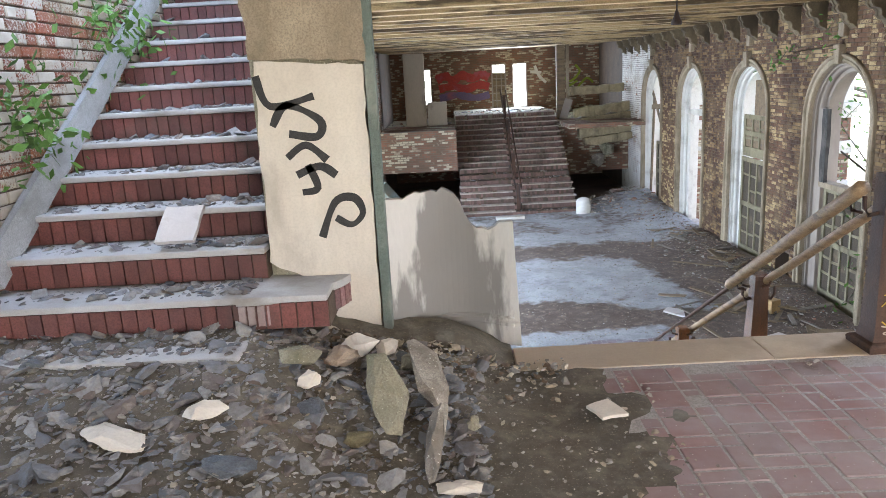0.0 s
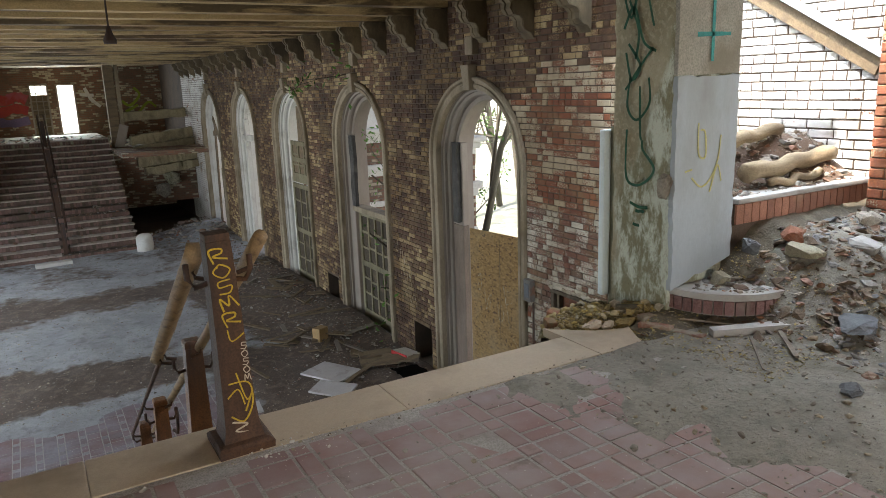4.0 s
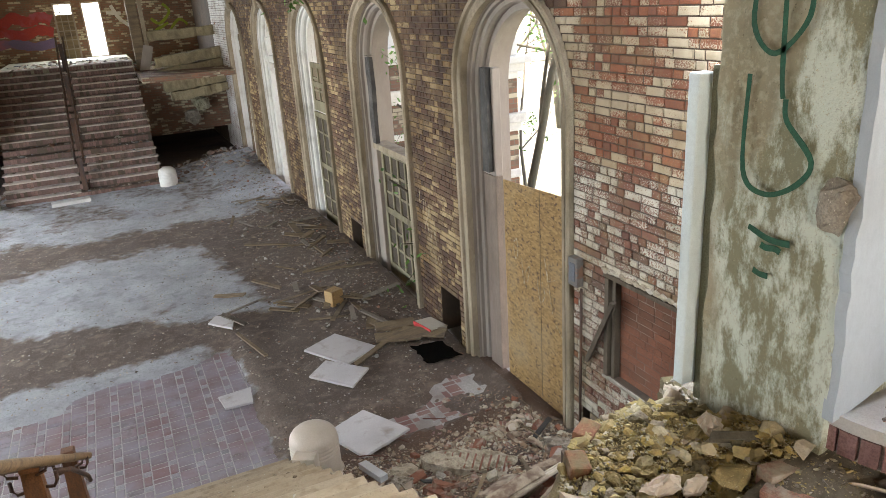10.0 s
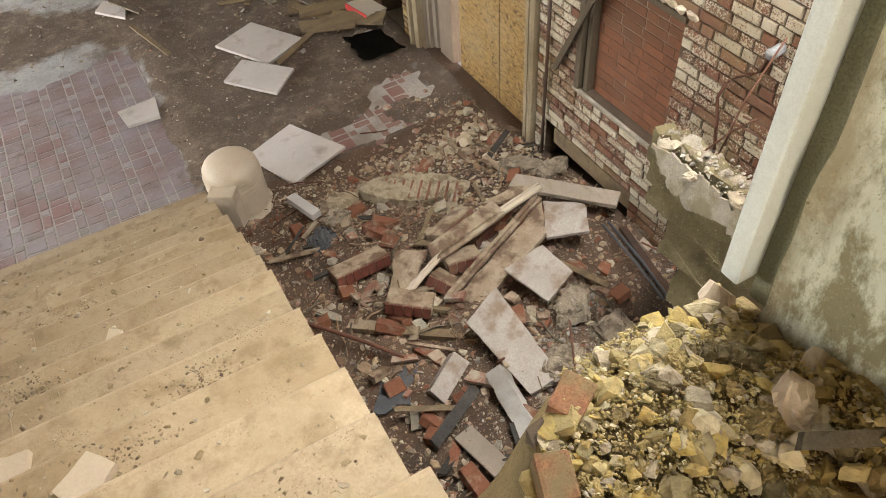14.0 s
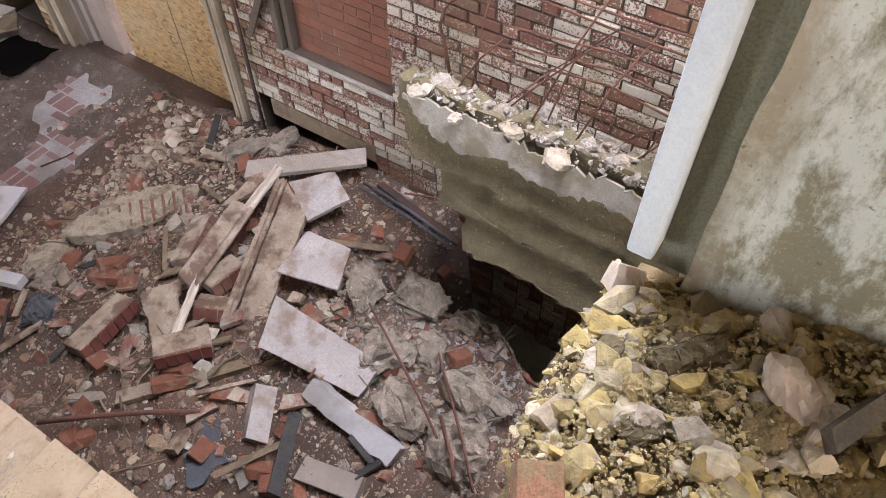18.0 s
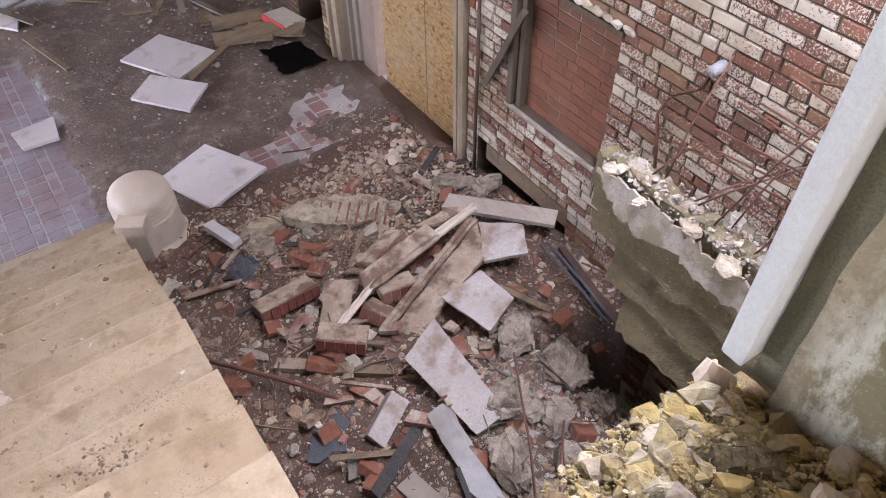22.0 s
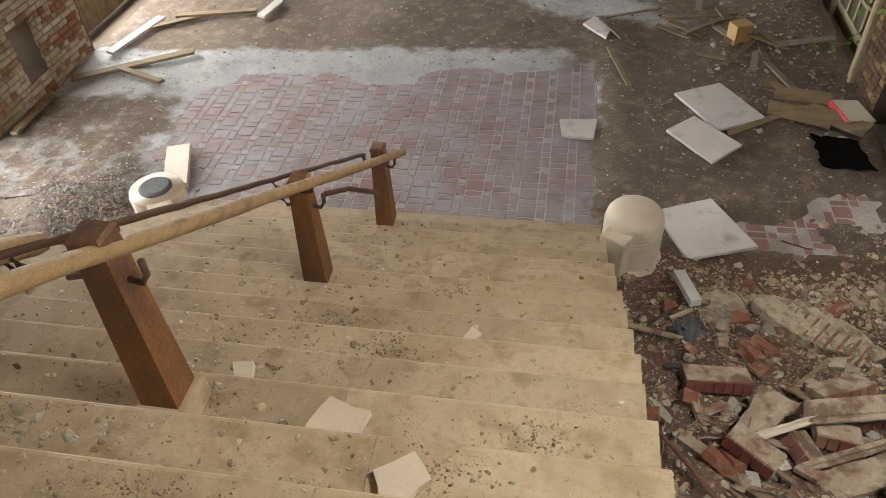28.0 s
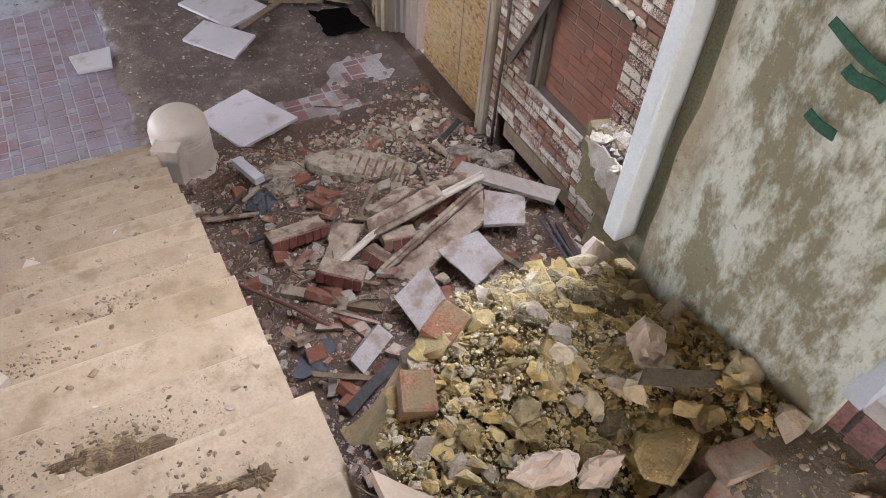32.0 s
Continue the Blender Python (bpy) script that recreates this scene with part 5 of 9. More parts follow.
nt.links.new(maths(nt, "ADD", maths(nt, "MULTIPLY", noise_mask(nt, 2.6, 0.2, 0.8, 10.0, (1, 1, 0.35)), 0.95), maths(nt, "MULTIPLY", low.outputs[0], 0.42)), wash.inputs["Value"])
c = mixed(nt, wash.outputs[0], c, mixed(nt, noise_mask(nt, 8.0, 0.45, 0.55, 12.0, (1, 1, 0.5), 0.75), (0.54, 0.59, 0.52), (0.22, 0.215, 0.14)))
c = mixed(nt, maths(nt, "MULTIPLY", noise_mask(nt, 1.5, 0.58, 0.72, 6.0, (1, 1, 0.35)), 0.6), c, (0.12, 0.112, 0.065))
c = mixed(nt, maths(nt, "MULTIPLY", noise_mask(nt, 130.0, 0.60, 0.70, 3.0), 0.7), c, (0.40, 0.35, 0.22))
c = mixed(nt, maths(nt, "MULTIPLY", noise_mask(nt, 80.0, 0.64, 0.74, 3.0), 0.6), c, (0.07, 0.06, 0.035))
nt.links.new(c, b.inputs["Base Color"])
b.inputs["Roughness"].default_value = 0.93
bump(nt, b, 0.9, 32.0, 0.015)
part("pier_body", bm, m_pier, pier_e, "bare pebbly concrete with flaking whitewash")
face = bmesh.new()
outl2 = ragged([(4.845, 0.185), (5.37, 0.33), (5.37, 1.45), (4.845, 1.45)], np.random.default_rng(3), 0.05, 0.004)
sheet(face, outl2, 0.035, on_face(0, 3.668, 0, (1, 0, 0), (0, 0, 1)))
part("plaster_face", face, M_BLUEWHITE, pier_e, "pale blue plaster")
face = bmesh.new()
sheet(face, ragged([(4.845, 1.455), (5.37, 1.455), (5.37, 3.4), (4.845, 3.4)], np.random.default_rng(4), 0.06, 0.003), 0.03, on_face(0, 3.668, 0, (1, 0, 0), (0, 0, 1)))
part("plaster_face", face, worn("grey_plaster", (0.40, 0.39, 0.35), (0.33, 0.31, 0.27), (0.2, 0.18, 0.14), 1.5, 20.0, 0.85, 0.3), pier_e, "grey plaster above a joint")
slab("plaster_return", M_BLUEWHITE, 5.335, 3.67, 0.3, 5.372, 4.13, 3.4, pier_e)
FACE_W = on_face(4.838, 4.12, 0, (0, -1, 0), (0, 0, 1))
ribbon("graffiti", [[(0.10, 1.65), (0.20, 1.52), (0.13, 1.44), (0.08, 1.60)], [(0.08, 1.38), (0.22, 1.54), (0.30, 1.62)], [(0.12, 1.46), (0.10, 1.28), (0.18, 1.2), (0.28, 1.3), (0.27, 1.45)], [(0.04, 1.98), (0.12, 1.80), (0.20, 2.02), (0.30, 1.74)], [(0.06, 1.74), (0.14, 1.86), (0.22, 1.66), (0.32, 1.60)], [(0.10, 1.90), (0.18, 1.72), (0.16, 1.56)],
                    [(0.20, 1.40), (0.21, 1.15), (0.22, 1.08)], [(0.10, 1.14), (0.10, 0.86), (0.18, 0.80), (0.28, 0.84), (0.33, 0.92), (0.24, 1.02), (0.23, 1.08)]], 0.018, FACE_W, M_GREEN, pier_e, "dark green spray-paint loops")
ribbon("graffiti", [[(0.14, 0.69), (0.20, 0.672), (0.24, 0.668), (0.29, 0.672)], [(0.19, 0.645), (0.21, 0.64), (0.24, 0.645), (0.26, 0.64)], [(0.17, 0.558), (0.195, 0.552), (0.225, 0.553)]], 0.022, FACE_W, M_GREEN, pier_e, "green paint dabs")
FACE_S = on_face(4.845, 3.63, 0, (1, 0, 0), (0, 0, 1))
ribbon("painted_cross", [[(0.27, 2.15), (0.27, 1.53)], [(0.14, 1.68), (0.42, 1.685)]], 0.03, FACE_S, M_TEAL, pier_e, "teal spray-painted cross")
ribbon("graffiti", [[(0.18, 1.18), (0.19, 1.0), (0.25, 0.98), (0.24, 1.12), (0.20, 1.14)], [(0.14, 0.86), (0.22, 0.8), (0.30, 0.84), (0.36, 0.95), (0.38, 1.1)], [(0.30, 0.76), (0.36, 0.92), (0.40, 0.82)], [(0.08, 0.90), (0.14, 0.91)]], 0.013, FACE_S, M_PALEYEL, pier_e, "faded yellow scribble")
bm = bmesh.new()
box(bm, 4.832, 4.212, 0.02, 4.895, 4.260, 1.13)
soften(bm, 0.008)
trim = tagged(part("corner_board", bm, worn("pale_cyan_paint", (0.60, 0.69, 0.72), (0.54, 0.62, 0.64), (0.40, 0.44, 0.42), 2.0, 60.0, 0.6, 0.1, 40.0, (0.6, 0.75), 3.0, flecks=0.0)), "pale blue painted corner board, broken off at the top", "board")
slab("rebate", worn("green_stained_rebate", (0.25, 0.26, 0.185), (0.18, 0.185, 0.12), (0.34, 0.37, 0.30), 3.0, stretch=(1, 1, 0.3)), 4.888, 4.140, -0.04, 4.95, 4.2115, 1.15, trim, "green-stained recess behind the board")
tagged(chunk("plaster_lump", "pale lump of plaster stuck to the pier", "plaster", M_CONC_PALE, (4.84, 3.70, 0.82), (0.05, 0.10, 0.17), (10, 0, 0), 5, 0.010))

pier_w = structure(empty("pier_west", "concrete pier with a sooty white plaster panel", "pier"))
slab("pier_body", M_CONC, -0.98, 3.69, -0.1, -0.40, 4.15, 3.4, pier_w, "", 0.03)
face = bmesh.new()
sheet(face, ragged([(-0.97, 0.60), (-0.72, 0.46), (-0.56, 0.10), (-0.41, 0.08), (-0.40, 1.58), (-0.94, 1.62)], np.random.default_rng(6), 0.06, 0.005), 0.04, on_face(0, 3.69, 0, (1, 0, 0), (0, 0, 1)))
part("plaster_face", face, M_PLASTER, pier_w, "sooty white plaster, broken at the foot")
face = bmesh.new()
sheet(face, ragged([(-0.96, 1.63), (-0.38, 1.59), (-0.37, 3.4), (-0.98, 3.4)], np.random.default_rng(8), 0.06, 0.008), 0.07, on_face(0, 3.69, 0, (1, 0, 0), (0, 0, 1)))
part("upper_casing", face, M_STONE, pier_w, "brown stained casing")
FACE_PW = on_face(0, 3.648, 0, (1, 0, 0), (0, 0, 1))
ribbon("graffiti", [[(-0.94, 1.55), (-0.88, 1.40), (-0.66, 1.44)], [(-0.88, 1.30), (-0.80, 1.40), (-0.64, 1.32), (-0.66, 1.24), (-0.80, 1.26)], [(-0.82, 1.14), (-0.72, 1.20), (-0.62, 1.12)], [(-0.78, 1.05), (-0.66, 1.09), (-0.58, 1.04)],
                    [(-0.72, 1.10), (-0.68, 0.98), (-0.76, 0.96)], [(-0.68, 0.72), (-0.60, 0.90), (-0.50, 0.92), (-0.46, 0.84), (-0.52, 0.78), (-0.60, 0.82)]], 0.044, FACE_PW, M_BLACK, pier_w, "black spray-paint letters, unreadable")
bm = bmesh.new()
box(bm, -0.395, 3.62, 0.10, -0.345, 3.71, 2.4)
soften(bm, 0.01)
tagged(part("corner_board", bm, worn("grey_green_trim", (0.16, 0.20, 0.17), (0.12, 0.15, 0.13), (0.3, 0.3, 0.26))), "grey-green corner board on the pier", "board")
# the broken curved parapet
bm = bmesh.new()
N = 22
cols = []
prng = np.random.default_rng(14)
for i in range(N + 1):
    t = i / N
    x = -0.36 + 0.68 * t
    y = 3.76 + 0.30 * math.sin(math.pi * t) * 0.6 + 0.10 * t
    top = 0.88 if t < 0.5 else 0.88 - 0.22 * smooth(0.5, 0.72, t) + 0.05 * smooth(0.8, 1, t)
    top += prng.normal(0, 0.006)
    flare = 0.05 * smooth(0.93, 1.0, t)
    cols.append([bm.verts.new((x + dx + flare * (1 - z / 0.9) * 0.8, y + dy, z)) for dx, dy in ((0, 0), (0, 0.06)) for z in (-0.02, 0.09, 0.10, 0.12, 0.13, top)])
for a, b2 in zip(cols, cols[1:]):
    for k in range(5):
        bm.faces.new((a[k], b2[k], b2[k + 1], a[k + 1]))
        bm.faces.new((a[6 + k], a[7 + k], b2[7 + k], b2[6 + k]))
    bm.faces.new((a[5], b2[5], b2[11], a[11]))
for cl in (cols[0], cols[-1]):
    bm.faces.new([cl[i] for i in (0, 1, 2, 3, 4, 5, 11, 10, 9, 8, 7, 6)])
for v in bm.verts:
    if 0.085 < v.co.z < 0.125:
        v.co.y -= 0.012
parapet = tagged(part("broken_parapet", bm, worn("sooty_plaster", (0.60, 0.58, 0.54), (0.50, 0.48, 0.44), (0.17, 0.16, 0.15), 1.4, 60.0, 0.8, 0.12, 30.0, (0.47, 0.53), 2.4, None, (1, 1, 0.30), flecks=0.0)), "curved white plaster parapet with soot streaks, top broken away", "parapet")
bm = bmesh.new()
tube(bm, [(-0.36 + 0.68 * i / 22, 3.757 + 0.18 * math.sin(math.pi * i / 22) + 0.10 * i / 22, 0.150) for i in range(23)], 0.007)
part("base_moulding", bm, parapet.data.materials[0], parapet, smooth=True)
bm = bmesh.new()
tube(bm, [(-0.36 + 0.68 * i / 22, 3.752 + 0.18 * math.sin(math.pi * i / 22) + 0.10 * i / 22, 0.108) for i in range(23)], 0.012)
part("base_moulding", bm, parapet.data.materials[0], parapet, smooth=True)
plank("handrail_board", "weathered grey board leaning along the wall by the stairs", "board", worn("grey_board", (0.36, 0.36, 0.36), (0.28, 0.28, 0.27), (0.15, 0.14, 0.13), 3.0, stretch=(6, 1, 1)), (WL + 0.06, 3.5, 0.62), (WL + 0.06, 6.2, 2.28), 0.16, 0.05, 80)
plank("wall_rail", "white painted sloping rail on a rusted bracket strip", "rail", M_BLUEWHITE, (WX - 0.06, 3.58, 1.55), (WX - 0.06, 5.4, 2.6), 0.05, 0.05, 90)
plank("rail_scar", "brown timber strip below the wall rail", "board", M_WOOD, (WX - 0.02, 3.62, 1.46), (WX - 0.02, 5.4, 2.48), 0.12, 0.03, 90)

# ---- newel posts and handrails on the stairs ----


M_RUST_WARM = worn("orange_rust", (0.13, 0.054, 0.023), (0.33, 0.13, 0.036), (0.04, 0.024, 0.02), 3.0, 26.0, 0.55, 0.5, 50.0, (0.48, 0.66), 3.2, None, (1, 1, 0.25))


def post(y, z, h, lean=0.0, base=0.145, top=0.104, marked=False, x=2.28):
    e = empty("newel_post", "tapered rusted iron newel post" + (" with a flared foot and yellow scrawl" if marked else " standing on the stairs"), "post", "newel posts on the stairs")
    bm = bmesh.new()
    levels = [(base * 1.68, 0.0), (base * 1.72, 0.030), (base * 1.55, 0.042), (base * 1.22, 0.050), (base * 1.04, 0.11), (base * 0.97, 0.2), (base * 0.86, 0.45), (top, h - 0.03), (top * 0.96, h - 0.028), (top * 0.96, h)] if marked else [(base, 0.0), (base * 0.97, 0.1), (top, h - 0.06), (top * 0.97, h - 0.05), (top * 1.06, h - 0.045), (top * 1.06, h - 0.015), (top * 0.85, h)]
    rings = [[bm.verts.new((sx * w / 2, sy * w / 2, zz)) for sx, sy in ((-1, -1), (1, -1), (1, 1), (-1, 1))] for w, zz in levels]
    for a, b2 in zip(rings, rings[1:]):
        for k in range(4):
            bm.faces.new((a[k], a[(k + 1) % 4], b2[(k + 1) % 4], b2[k]))
    bm.faces.new(rings[0][::-1])
    bm.faces.new(rings[-1])
    soften(bm, 0.008, 0.9)
    part("shaft", bm, M_RUST if marked else M_RUST_WARM, e)
    for s in (-1, 1):
        bm = bmesh.new()
        tube(bm, [(s * top * 0.5, 0, h - 0.20), (s * 0.10, 0, h - 0.21), (s * 0.125, 0, h - 0.17), (s * 0.125, 0, h - 0.11)], 0.012)
        part("bracket", bm, M_RUST, e, smooth=True)
    e.matrix_world = pose(x, y, z, 0, lean, 0)
    return e


p0 = post(3.56, 0.004, 0.915, -1.2, 0.135, 0.098, marked=True, x=2.21)
POST_FACE = on_face(0, -0.076, 0, (1, 0, 0), (0, 0.028, 1))
LETTERS = {"r": [[(0, 0), (0.1, 1), (0.8, 0.85), (0.7, 0.55), (0.15, 0.5), (0.9, 0)]], "o": [[(0.5, 1), (0, 0.6), (0.4, 0), (1, 0.4), (0.6, 1), (0.3, 0.8)]], "s": [[(1, 0.9), (0.3, 1), (0.2, 0.6), (0.9, 0.45), (0.6, 0), (0, 0.15)]],
           "m": [[(0, 0), (0.15, 1), (0.45, 0.3), (0.75, 1), (1, 0)]], "l": [[(0.2, 1), (0.1, 0.1), (1, 0.3)]]}
for k, ch in enumerate("rosmrl"):
    z, x = 0.80 - 0.066 * k, -0.028 + 0.005 * k
    for stroke in LETTERS[ch]:
        ribbon("graffiti", [[(x + 0.062 * u - 0.02 * v, z + 0.052 * v + 0.016 * u) for u, v in stroke]], 0.0075, POST_FACE, M_YELLOW, p0, "yellow paint-marker scrawl")
for k, ch in enumerate("sosom"):
    for stroke in LETTERS[ch]:
        ribbon("graffiti", [[(0.032 + 0.026 * u, 0.435 - 0.034 * k + 0.028 * v) for u, v in stroke]], 0.004, POST_FACE, M_CREAM, p0, "thin pale scrawl")
ribbon("graffiti", [[(-0.035, 0.30), (0.045, 0.29), (0.052, 0.20), (0.01, 0.13), (-0.04, 0.16)], [(0.0, 0.34), (0.03, 0.22), (0.055, 0.25), (0.02, 0.17)], [(-0.045, 0.24), (0.0, 0.27), (0.02, 0.20)]], 0.007, POST_FACE, M_YELLOW, p0, "yellow paint-marker scrawl")
ribbon("graffiti", [[(-0.04, 0.135), (0.02, 0.115), (-0.03, 0.095), (0.02, 0.08)]], 0.008, POST_FACE, M_CREAM, p0, "thin pale scrawl")
SLOPE = -RISE / TREAD
mid = post(5.36, -0.905, 0.80, 1.0, x=2.34)
slab("foot_block", M_TREAD, -0.10, -0.10, -RISE * 6 + 0.905 + 0.001, 0.10, 0.10, 0.0, mid, "rough stone block under the post", 0.012)
post(6.95, -RISE * 11 + 0.001, 0.78, 1.0)
post(8.50, -RISE * 16 + 0.001, 0.78, 0.5)


def rail_at(y, up):
    return SLOPE * (y - EDGE) + up - 0.025 * (y - 3.7)


for x, ya, yb, sag, lab, rad in ((2.39, 3.62, 8.86, 0.0, "worn rounded wooden handrail down the middle of the stairs", 0.027), (2.13, 3.68, 5.38, 0.0, "weathered wooden handrail, broken off at both ends", 0.037), (2.16, 5.2, 8.5, 0.0, "thin rusty rail bar, its wood gone", 0.013)):
    bm = bmesh.new()
    pts = [(x, y, rail_at(y, 0.79) - sag * math.sin(math.pi * (y - ya) / (yb - ya))) for y in np.linspace(ya, yb, 24)]
    tube(bm, pts, rad * 1.15, 5 if rad > 0.03 else 10)
    for v in bm.verts:
        v.co.z += 0.006 * noise.noise(v.co * 6) + 0.004 * noise.noise(v.co * 31)
        v.co.x += 0.005 * noise.noise(v.co * 17 + Vector((5, 0, 0)))
    rail = empty("handrail", lab, "handrail", "handrails on the stairs")
    part("rail_bar", bm, M_RAIL if rad > 0.02 else M_RUST, rail, smooth=True)
    for y in (3.80, 5.24, 6.90, 8.44):
        if ya < y < yb:
            bm = bmesh.new()
            z = rail_at(y, 0.79)
            side = 0.07 if x < 2.28 else -0.07
            tube(bm, [(x, y, z - rad * 0.9), (x + side * 0.2, y, z - rad - 0.035), (x + side, y, z - rad - 0.05)], 0.011, 6)
            part("rail_bracket", bm, M_RUST, rail, "rusty iron bracket", smooth=True)
bm = bmesh.new()
tube(bm, [(2.42, 6.98, -1.25), (2.46, 7.25, -1.42), (2.50, 7.6, -1.72), (2.50, 7.66, -1.80), (2.47, 7.70, -1.78)], 0.016)
tagged(part("loose_bracket", bm, M_RUST, smooth=True), "bent iron rail bracket hanging from a newel post", "bracket")
plank("wood_strip", "rough split timber strip lying by the stairs", "wood", M_RAIL, (0.9, 5.1, -0.86), (1.55, 5.25, -0.84), 0.12, 0.05, 10)

# ---- round stone newel drums at the foot of the stairs ----


def drum(x, y, block, top, lab, r=0.25, h=0.52, z=FL, mat=M_CREAM):
    e = empty("stone_drum", lab, "newel drum", "stone drums at the stair feet")
    bm = bmesh.new()
    prof = [(r * 1.14, 0.0), (r * 1.15, 0.012), (r * 1.14, 0.03), (r * 1.03, 0.042), (r * 1.0, 0.06), (r * 0.99, 0.08), (r * 0.985, h * 0.3), (r * 0.98, h * 0.55)]
    for g in (0.58, 0.66, 0.74):
        prof += [(r * 0.98, h * g), (r * 0.955, h * g + 0.004), (r * 0.955, h * g + 0.012), (r * 0.985, h * g + 0.017), (r * 0.985, h * g + 0.026)]
    prof += [(r * 0.965, h * 0.81), (r * 0.95, h * 0.85)]
    if top:
        prof += [(r * 0.95 * math.cos(a), h * 0.85 + 0.14 * math.sin(a)) for a in (0.12, 0.25, 0.5, 0.75, 1.0, 1.2, 1.4, 1.5)]
    lathe(bm, prof, (0, 0, 0))
    part("drum_body", bm, mat, e, smooth=True)
    if not top:
        bm = bmesh.new()
        lathe(bm, [(r * 0.6, 0), (r * 0.6, 0.012), (r * 0.5, 0.03)], (0, 0, h * 0.85))
        part("top_socket", bm, M_SLATE, e, "dark rusted socket")
    if block:
        bm = bmesh.new()
        box(bm, -0.11, -0.36, 0.0, 0.11, -0.17, h * 0.84)
        bmesh.ops.rotate(bm, verts=bm.verts, cent=(0, 0, 0), matrix=Matrix.Rotation(math.radians(-32 * block), 3, "Z"))
        soften(bm, 0.01)
        part("side_block", bm, mat, e, "plain block tying the drum to the stairs")
    e.location = (x, y, z - 0.01)
    return e


drum(4.36, 8.66, 1, True, "cream domed stone drum with ringed sides at the stair foot")
drum(0.10, 8.62, -1, False, "cream stone drum with its dome missing, dark socket on top")
drum(4.28, 23.05, 0, True, "white stone drum at the foot of the far stairs", 0.24, 0.5, FL, M_STONE_W)
drum(0.02, 22.95, 0, True, "white stone drum at the foot of the far stairs", 0.24, 0.5, FL, M_STONE_W)
plank("fallen_slab", "flat stone slab lying by the drum on the west side", "slab", M_CREAM, (-0.05, 9.1, FL + 0.05), (-0.3, 9.75, FL + 0.06), 0.24, 0.07, 0)

# ---- fillings of the arches ----


def leaf_door(name, label, x, y0, y1, z0, z1, rows, cols_, mat, glazed=None):
    """A panelled door leaf: stiles, rails and thin muntins with sunk panels."""
    d = empty(name, label, "door")
    zt = z1
    for ya in (y0, y1 - 0.10):
        slab("stile", mat, x, ya, z0, x + 0.05, ya + 0.10, zt, d, "", 0.006)
    for zz, hh in ((z0, 0.22), (z1 - 0.10, 0.10), ((z0 + z1) / 2, 0.11)):
        slab("rail", mat, x + 0.002, y0 + 0.10, zz, x + 0.048, y1 - 0.10, zz + hh, d, "", 0.006)
    for c_ in range(1, cols_):
        y = y0 + 0.1 + (y1 - y0 - 0.2) * c_ / cols_
        slab("muntin", mat, x + 0.002, y - 0.03, z0 + 0.22, x + 0.04, y + 0.03, z1 - 0.10, d, "", 0.006)
    for r_ in range(1, rows):
        z = z0 + 0.22 + (z1 - z0 - 0.32) * r_ / rows
        for c_ in range(cols_):
            ya, yb = (y0 + 0.1 + (y1 - y0 - 0.2) * q / cols_ for q in (c_, c_ + 1))
            dz = 0.05 * noise.noise(Vector((r_ * 3.1, c_ * 7.7, y0)))
            if noise.noise(Vector((r_ * 5.3, c_ * 2.9, y0 + 9))) > -0.42:
                ob = slab("muntin", mat, -0.015, 0.0, -0.024, 0.017, yb - ya - 0.004, 0.024, d, "", 0.005)
                ob.matrix_world = pose(x + 0.025, ya + 0.002, z + dz, 120 * dz)
    # One flat sheet; its default dark brown stands for the shadow between the bars.
    slab("panel", glazed or M_DECK, x + 0.030, y0 + 0.08, z0 + 0.02, x + 0.042, y1 - 0.08, z1 - 0.05, d, "backing behind the bars, dark brown where it stands for shadow")
    return d


# arch 1: strand board, charred strip
bm = bmesh.new()
sheet(bm, [(7.93, FL + 0.0), (9.42, FL + 0.0), (9.42, -0.62), (7.93, -0.55)], 0.018, on_face(WX + 0.20, 0, 0, (0, 1, 0), (0, 0, 1)))
osb = tagged(part("strand_board", bm, M_OSB), "weathered strand board closing the lower doorway, white scribble on it", "board")
OS = on_face(WX + 0.190, 9.42, 0, (0, -1, 0), (0, 0, 1))
ribbon("scribble", [[(0.20, -1.35), (0.25, -1.50), (0.30, -1.40), (0.28, -1.25), (0.22, -1.30)], [(0.38, -1.45), (0.42, -1.75), (0.46, -1.60), (0.55, -1.50), (0.50, -1.70)], [(0.70, -1.60), (0.76, -1.85), (0.85, -1.75), (0.80, -1.60)],
                    [(0.85, -1.30), (1.0, -1.90)], [(0.95, -1.35), (0.9, -1.55), (1.05, -1.5)], [(1.05, -2.0), (1.25, -2.2), (1.32, -2.5)]], 0.010, OS, M_CHALK, osb, "white chalky scribble")
slab("board_seam", M_WOOD, WX + 0.196, 8.66, FL + 0.05, WX + 0.199, 8.667, -0.60, osb)
frame_1 = empty("door_frame", "timber door frame, pale paint above, worn bare below", "door frame")
slab("upper_post", M_JAMB, WX + 0.16, 9.52, -0.60, WX + 0.26, 9.80, SPRING + 0.25, frame_1, "pale peeling paint", 0.012)
slab("lower_post", worn("bare_brown_jamb", (0.25, 0.19, 0.15), (0.18, 0.135, 0.105), (0.10, 0.075, 0.055), 3.0, 30.0, 0.85, 0.4, 40.0, (0.5, 0.68), 2.0, None, (1, 1, 0.3)), WX + 0.157, 9.52, FL, WX + 0.26, 9.80, -0.602, frame_1, "bare brown timber", 0.012)
structure(slab("door_dirt", M_DIRT, WX + 0.005, 7.92, FL - 0.02, WX + 0.198, 9.94, FL + 0.014), "dirt trodden into the boarded doorway", "ground")
bm = bmesh.new()
box(bm, WX + 0.095, 9.56, -0.55, WX + 0.158, 9.70, 0.62)
bmesh.ops.subdivide_edges(bm, edges=bm.edges, cuts=5, use_grid_fill=True)
